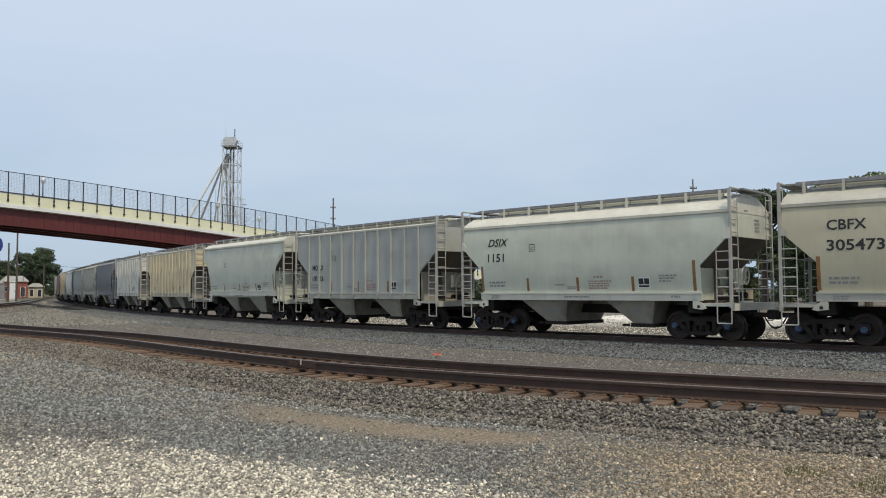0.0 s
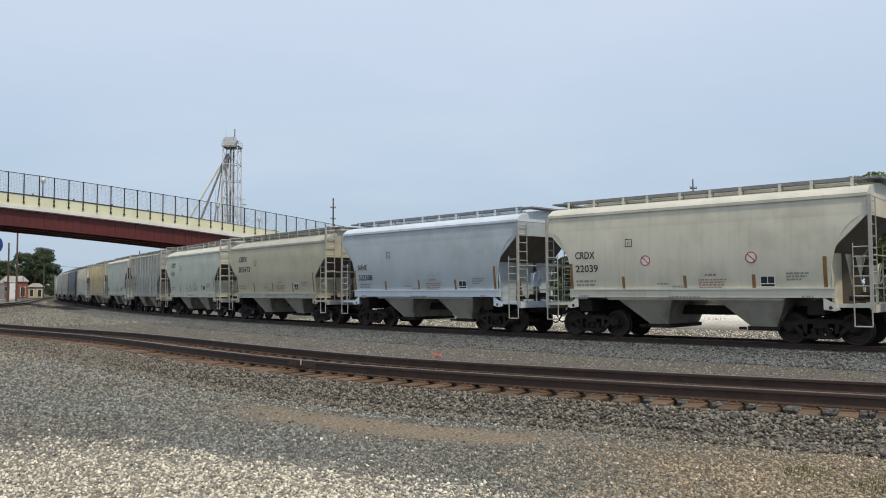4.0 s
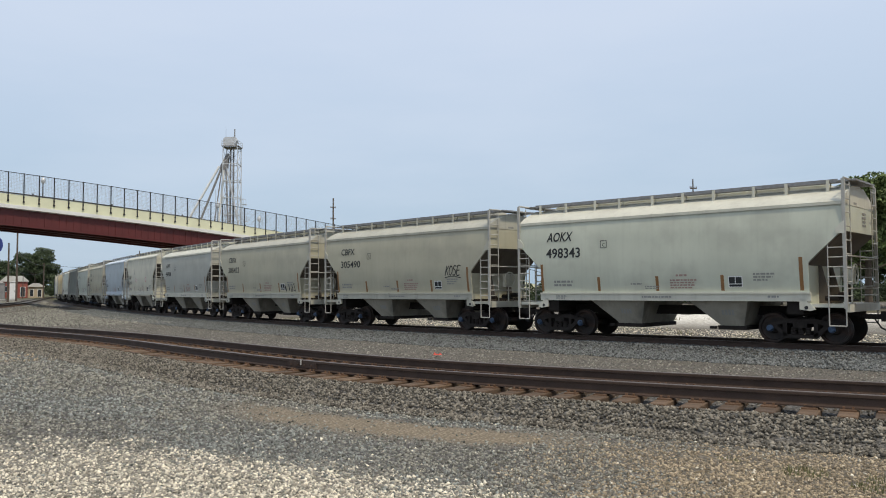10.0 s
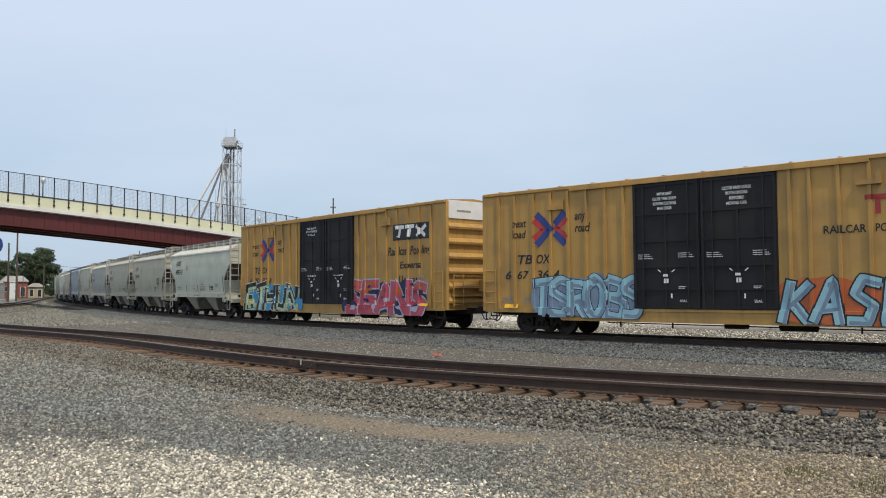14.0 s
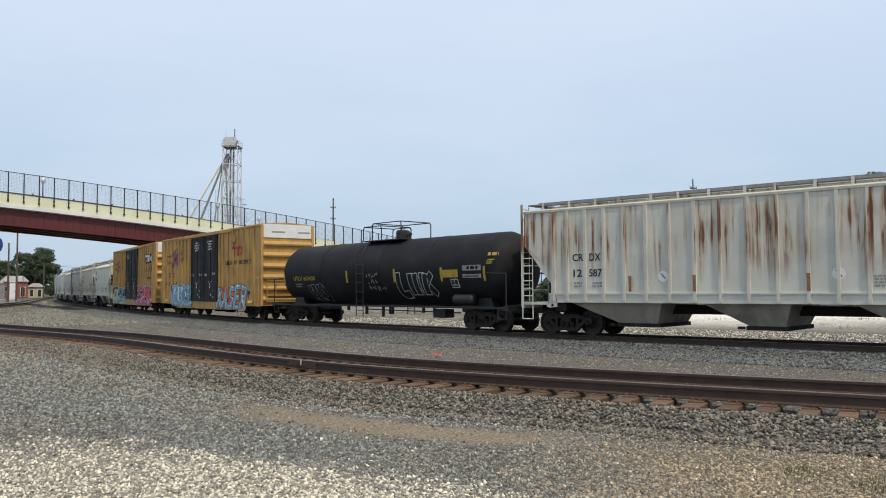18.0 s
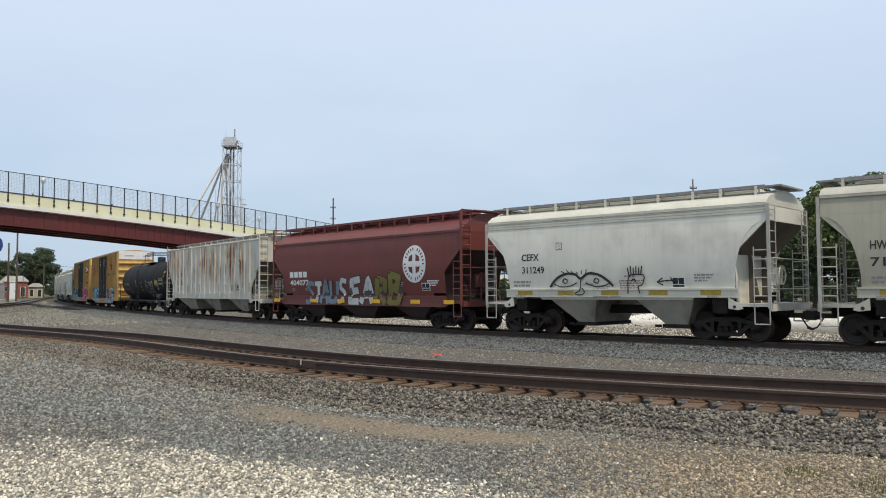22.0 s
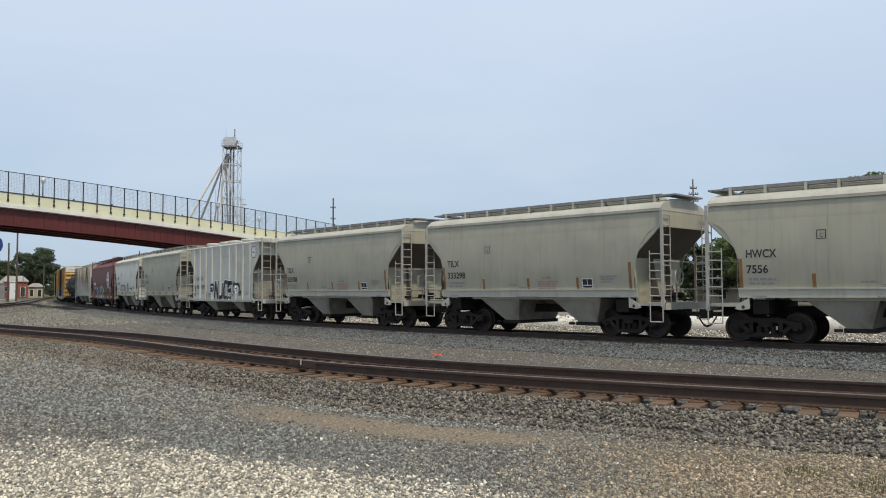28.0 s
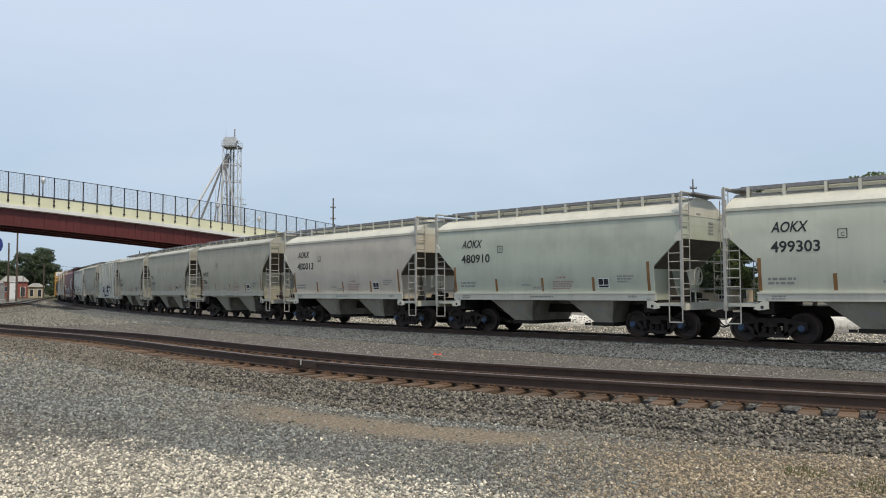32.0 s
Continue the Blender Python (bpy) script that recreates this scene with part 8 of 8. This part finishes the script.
def build_train():
    # the cars that have already gone round the bend
    ribbed("tan ribbed covered hopper car far along the track", 156.5, 146.0, "tan", "", "", detail=False)
    curved("grey covered hopper car far along the track", 145.0, 134.5, "grey", "", "")
    curved("mineral red covered hopper car far along the track", 133.2, 122.7, "mineral", "", "", "trim_red")
    ribbed("tan ribbed covered hopper car with dusty roof", 121.6, 111.1, "tan", "", "", detail=False)
    curved("off-white covered hopper car with rounded ends", 110.0, 99.6, "white_grey", "", "")
    curved("grey covered hopper car with rounded ends", 98.4, 88.0, "grey", "", "")
    curved("grey covered hopper car with dusty sides", 86.8, 76.3, "old_grey", "", "")
    curved("dark slate grey covered hopper car with rounded ends", 75.1, 64.7, "slate", "", "", "trim_slate")
    ribbed("pale grey covered hopper car with ribbed sides", 63.3, 52.5, "white_grey", "", "", n=12, strips=False)
    ribbed("tan covered hopper car with ribbed sides", 50.4, 38.9, "tan", "", "", n=12, strips=False)
    curved("pale green-grey covered hopper car with rounded ends", 37.4, 27.1, "green_grey", "", "", "trim_light")
    ribbed("blotched blue-grey covered hopper car with ribbed sides", 25.87, 15.82, "blotch", "MO RX", "100 056", n=9)
    # the cars that pass close by
    straight("pale green-grey covered hopper car with slanted cut ends", 14.42, 4.13, "green_grey", "DSIX", "1151", slant=0.25)
    straight("beige covered hopper car with grimy sides", 2.76, -7.4, "beige", "CBFX", "305473", "trim_old", nw=1.4, mw=0.97)
    curved("blue-grey covered hopper car with rounded cut ends", -8.71, -18.95, "blue_grey", "NAHX", "322308", "trim_blue", nw=0.95)

    def no_step(car, face):
        for x in (1.35, -1.95):
            bm = bmesh.new()
            n = 20
            out = [(0.15 * math.cos(i * math.tau / n), 0.15 * math.sin(i * math.tau / n)) for i in range(n)]
            disc(bm, x, 2.45, 0.15, 0.15, face, 0.006, 20, 2)
            s = part("round_sign", bm, M["white"], car, "round white sign with red rim and slash")
            bm = bmesh.new()
            on_side(bm, *ribbon(out + out[:2], 0.03), x, 2.45, face, 0.012)
            on_side(bm, *ribbon([(-0.1, 0.1), (0.1, -0.1)], 0.03), x, 2.45, face, 0.012)
            part("sign_rim", bm, M["red"], s)
    curved("cream covered hopper car with rounded cut ends", -20.2, -30.2, "cream", "CRDX", "22039", "trim_light", nw=0.85, low=False, extra=no_step)
    straight("grey covered hopper car with slanted black letters", -31.7, -41.82, "grey", "AOKX", "496908", slant=0.25, nw=1.15)
    straight("pale beige covered hopper car with dusty sides", -43.2, -53.34, "pale_beige", "CBFX", "305452", "trim_old", nw=1.4, mw=0.97, extra=scrawl(-2.6, 1.5, 1.1, 0.45, "black", 3))
    straight("pale beige covered hopper car with a black scrawl", -54.7, -64.92, "pale_beige", "CBFX", "305490", "trim_old", nw=1.4, mw=0.97, extra=tag(-2.8, 2.12, 0.85, 0.38, "KOSE", "letter"))
    straight("clean sage-grey covered hopper car with slanted cut ends", -66.3, -76.9, "sage", "AOKX", "498343", slant=0.25, nw=1.36, mw=1.06, mx=4.16, mz=3.18, mh=0.32)

    def box_one(car, face):
        out = BOX_FACE
        sprayed_word(car, out, 7.95, 0.60, 5.3, 1.22, "ETHUN", ("black",), "white", "g_azure", 0.42, 0.03, "g_lime", 0.12, 11, 1.22, zmin=0.56, wobble=0.09,
                     splash=(("g_lime", 9, 0.02, 0.3, 0.3), ("black", 9, 0.3, 0.8, 0.25), ("g_azure", 6, 0.0, 0.9, 0.2)))
        bm = bmesh.new()
        on_side(bm, *blob(0.8, 0.8, 4, 0.3), 2.75, 0.56, lambda q: 1.582 if q > 0.95 else 1.567, 0.004)
        part("graffiti", bm, M["g_azure"], car, "blue overspray beside the letters")
        sprayed_word(car, out, -1.6, 0.56, 5.45, 1.28, "SEANS", ("g_rose",), "g_lilac", "g_navy", 0.36, 0.06, None, 0.08, 17, 1.25, zmin=0.54, accent="g_orange", wobble=0.10,
                     splash=(("g_lilac", 9, 0.05, 0.45, 0.3), ("g_red", 10, 0.0, 0.5, 0.35), ("g_orange", 7, 0.55, 0.85, 0.35), ("g_navy", 6, 0.2, 0.95, 0.22), ("white", 12, 0.2, 0.9, 0.07)))
        bm = bmesh.new()
        on_side(bm, *blob(1.3, 0.6, 6, 0.3), -1.35, 0.56, lambda q: 1.582 if q > 0.95 else 1.567, 0.004)
        part("graffiti", bm, M["g_navy"], car, "dark blue overspray beside the letters")
    add(boxcar("golden yellow boxcar with black doors and bright graffiti", -78.35, -95.1, "670938", first_slogan, box_one))

    def box_two(car, face):
        out = BOX_FACE
        sprayed_word(car, out, 6.15, 0.66, 4.1, 1.25, "TSROBS", ("g_sky",), "g_navy", "g_dusk", 0.30, 0.025, "g_dusk", 0.0, 41, 1.25, soft=True, zmin=0.62, wobble=0.05, splash=(("g_dusk", 8, 0.0, 0.4, 0.25), ("g_sky", 8, 0.6, 0.9, 0.2)))
        sprayed_word(car, out, -2.15, 0.60, 4.35, 1.2, "KASER", ("g_sky",), "black", "g_orange", 0.26, 0.045, "g_dusk", 0.10, 47, 1.02, zmin=0.56, wobble=0.04)
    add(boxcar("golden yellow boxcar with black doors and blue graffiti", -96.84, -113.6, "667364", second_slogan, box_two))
    add(tank_car("black tank car with white sprayed outlines", -114.6, -130.8))
    h = 7.525
    ribs = (6.27, 5.73, 5.05, 4.35, 3.62, 2.85, 2.07, 1.27, 0.48, -0.35, -1.17, -1.99, -2.75, -3.51, -4.24, -4.96, -5.63, -6.3)

    def crdx_extra(car, face):
        words(car, "CR", 5.55, 2.5, 0.25, 0.42, face)
        words(car, "DX", 4.9, 2.5, 0.25, 0.42, face)
        words(car, "12", 5.52, 1.98, 0.25, 0.33, face)
        words(car, "587", 4.92, 1.98, 0.25, 0.48, face)
        for x in (2.3, -2.75):
            bm = bmesh.new()
            n = 20
            out = [(0.17 * math.cos(i * math.tau / n), 0.17 * math.sin(i * math.tau / n)) for i in range(n)]
            on_side(bm, out, [tuple(range(n))], x, 1.95, face, 0.006)
            s = part("round_sign", bm, M["white"], car, "round white sign with a dark slash")
            bm = bmesh.new()
            on_side(bm, *ribbon([(-0.08, 0.1), (0.08, -0.08)], 0.03), x, 1.95, face, 0.012)
            part("sign_mark", bm, M["letter"], s)
        for x, z in ((3.4, 1.48), (1.27, 1.48), (-1.99, 1.48), (-4.4, 1.48), (-6.35, 1.5)):
            bm = bmesh.new()
            patch(bm, x + 0.05, x - 0.05, z, z + 0.5, lambda q: 1.576, 0.004)
            part("reflector_strip", bm, M["orange"], car, "worn orange reflective strip")
        panel(car, face, -4.5, 1.6, 0.42, 0.34)
        stencils(car, face, 0, [(5.5, 1.8, [0.3, 0.3], 0.06, "faded"), (4.8, 1.8, [0.4, 0.4], 0.06, "faded"), (-5.2, 2.0, [0.5, 0.5, 0.4], 0.06, "faded"), (-3.6, 1.9, [0.35] * 4, 0.05, "faded")])
    add(hopper("white covered hopper car with rust-streaked ribbed sides", -131.45, -146.5, PAINT["rust"], PAINT["rust"], "", "", "rib", 6.1, ((5.82, 4.04, 2.69, 2.4), (1.19, -0.18, -1.22, -1.49), (-2.99, -4.36, -5.24, -5.76)),
               ribs=ribs, top=4.24, ridge=4.40, board=4.50, sill=(1.12, 1.42), strips=False, detail=False, extra=crdx_extra, band=PAINT["trim_old"], post_paint=PAINT["rust_post"]))
    add(hopper("mineral red covered hopper car with round white emblem", -148.05, -161.7, PAINT["mineral"], PAINT["trim_red"], "", "", "straight", 5.5, ((5.1, 3.9, 2.9, 2.5), (1.3, 0.5, -0.9, -1.7), (-2.6, -3.4, -4.3, -5.0)),
               sill=(0.90, 1.32), top=3.84, ridge=4.46, board=4.54, strips=False, detail=False, extra=emblem_marks))
    curved("white-grey covered hopper car with black sprayed doodle", -162.95, -173.1, "white_grey", "CEFX", "311249", "trim_light", strips=False, low=False, nw=0.95, extra=eye_doodle, top=3.98, mx=3.5)
    curved("green-grey covered hopper car with worn sides", -174.4, -184.6, "old_grey", "HWCX", "7143", strips=False, low=False, seams=SEAMS, nw=0.85)

    def nuge(car, face):
        out = over_posts((4.32, 3.34, 2.38, 1.42, 0.13, -1.15, -2.11, -3.06, -3.99), 1.504, 1.578)
        words(car, "HW", 3.9, 2.2, 0.24, 0.4, face)
        words(car, "CX", 3.2, 2.2, 0.24, 0.34, face)
        words(car, "300", 3.92, 1.71, 0.22, 0.5, face)
        words(car, "059", 3.14, 1.71, 0.22, 0.46, face)
        sprayed_word(car, out, 1.1, 1.12, 2.65, 0.98, "NUCE", ("black",), "white", None, 0.24, 0.045, None, 0.10, 52, 1.02, zmin=1.08)
        for bx, bz, bw, bh, seed, inner, lines in ((1.75, 1.5, 0.62, 0.56, 55, (0.12, 0.1, 0.4, 0.3), [[(0.12, 0.42), (0.3, 0.36), (0.5, 0.44)], [(0.2, 0.28), (0.28, 0.2), (0.42, 0.3), (0.36, 0.12)]]),
                                                   (-1.62, 1.42, 1.0, 0.66, 56, (0.12, 0.04, 0.74, 0.42), [[(0.3, 0.36), (0.36, 0.24), (0.42, 0.36)], [(0.48, 0.36), (0.55, 0.24), (0.6, 0.38)], [(0.3, 0.18), (0.45, 0.1), (0.65, 0.2)]])):
            bm = bmesh.new()
            on_side(bm, *blob(bw, bh, seed, 0.1), bx, bz, out, 0.010)
            fig = part("graffiti", bm, M["g_navy" if seed == 55 else "black"], car, "small round sprayed figure beside the letters")
            bm = bmesh.new()
            v, f = blob(inner[2], inner[3], seed + 4, 0.1)
            on_side(bm, [(a + inner[0], b + inner[1]) for a, b in v], f, bx, bz, out, 0.013)
            part("fill", bm, M["white"], fig)
            bm = bmesh.new()
            for ln in lines:
                on_side(bm, *ribbon(ln, 0.045), bx, bz, out, 0.016)
            part("outline", bm, M["black"], fig)
        bm = bmesh.new()
        n = 28
        ring = [(0.30 * math.cos(i * math.tau / n), 0.30 * math.sin(i * math.tau / n)) for i in range(n)]
        on_side(bm, [(a * 0.95, b * 0.95) for a, b in ring], [tuple(range(n))], -4.42, 3.62, face, 0.006)
        e = part("round_emblem", bm, M["white"], car, "round white emblem with a black rim")
        bm = bmesh.new()
        on_side(bm, *ribbon(ring + ring[:2], 0.035), -4.42, 3.62, face, 0.012)
        on_side(bm, *ribbon([(-0.18, 0.0), (0.18, 0.0)], 0.05), -4.42, 3.62, face, 0.012)
        part("emblem_rim", bm, M["letter"], e)
        for x, z, hh in ((4.2, 1.1, 0.8), (2.3, 1.1, 0.42), (-1.95, 1.1, 0.45), (-3.85, 1.1, 0.95)):
            bm = bmesh.new()
            patch(bm, x + 0.05, x - 0.05, z, z + hh, face, 0.006)
            part("reflector_strip", bm, M["orange"], car, "worn orange reflective strip")
        panel(car, face, -2.4, 1.3, 0.4, 0.32)
        stencils(car, face, 0, [(3.8, 1.55, [0.3, 0.3], 0.05, "faded"), (3.1, 1.55, [0.3, 0.3], 0.05, "faded"), (2.1, 1.45, [0.5, 0.5, 0.4], 0.045, "faded"), (-1.3, 1.4, [0.5, 0.5], 0.045, "faded"), (-3.3, 1.5, [0.5, 0.4], 0.05, "faded")])
        for e in (1, -1):
            bm = bmesh.new()
            for z in (2.55, 1.98, 1.5):
                tube(bm, (e * 4.05, 1.53, z), (e * 5.5, 1.53, z), 0.022)
            part("side_handrail", bm, PAINT["rib_grey"], car)
    add(hopper("grey ribbed covered hopper car with navy graffiti", -186.05, -197.05, PAINT["rib_grey"], PAINT["rib_grey"], "", "", "rib", 3.97, ((2.83, 1.95, 1.44, 1.1), (-1.2, -1.9, -2.52, -3.0)),
               ribs=(4.32, 3.34, 2.38, 1.42, 0.13, -1.15, -2.11, -3.06, -3.99), roof="round", top=4.12, ridge=4.27, board=4.27, sill=(0.98, 1.1), strips=False, detail=False, cut=(3.45, 2.6), end_in=0.42, extra=nuge))
    curved("green-grey covered hopper car with vertical weld seams", -198.6, -208.6, "old_grey", "TILX", "333708", seams=SEAMS)
    curved("green-grey covered hopper car with black stencilled number", -210.05, -220.2, "old_grey", "TILX", "333298", seams=SEAMS)
    curved("pale grey covered hopper car with worn stencils", -221.6, -231.7, "old_grey", "HWCX", "7556", seams=SEAMS, nw=0.6, mw=0.84)
    straight("beige-grey covered hopper car with slanted black letters", -233.2, -243.2, "rose_beige", "AOKX", "480013", slant=0.25, nw=1.4, mw=1.02, mx=3.8, mh=0.30)
    straight("sage-grey covered hopper car with slanted black letters", -244.4, -254.6, "dim_sage", "AOKX", "480910", slant=0.25, nw=1.4, mw=1.02, mx=3.8, mh=0.30)
    straight("clean sage covered hopper car with large black letters", -255.9, -266.0, "sage", "AOKX", "499303", slant=0.25, nw=1.3, mw=1.0, mx=3.78, mh=0.30)


build_train()


# ---- all that moves ----
def car_rows(mid, centres):
    rows = []
    for t in range(0, 33):
        s = mid + travelled(t)
        a, b = on_train(s + centres), on_train(s - centres)
        d = a - b
        rows.append((t, Matrix.Translation((a + b) / 2) @ pose(0, 0, 0, 0, 0, math.degrees(math.atan2(d.y, d.x)))))
    return rows


def wheel_rows(x):
    """The wheels roll without slipping: one row for each frame."""
    return [(i / FPS, pose(x, 0, WHEEL_R, 0, math.degrees(travelled(i / FPS) / WHEEL_R), 0)) for i in range(32 * FPS + 1)]


def motions():
    for car, mid, centres in TRAIN:
        walk(car, car_rows(mid, centres))
    first = {}
    for w, x in ROLLING:
        if x not in first:
            walk(w, wheel_rows(x))
            first[x] = w
        else:                                    # all wheels turn alike
            w.rotation_mode = "QUATERNION"
            keys = w.animation_data_create()
            keys.action = first[x].animation_data.action
            keys.action_slot = first[x].animation_data.action_slot


motions()
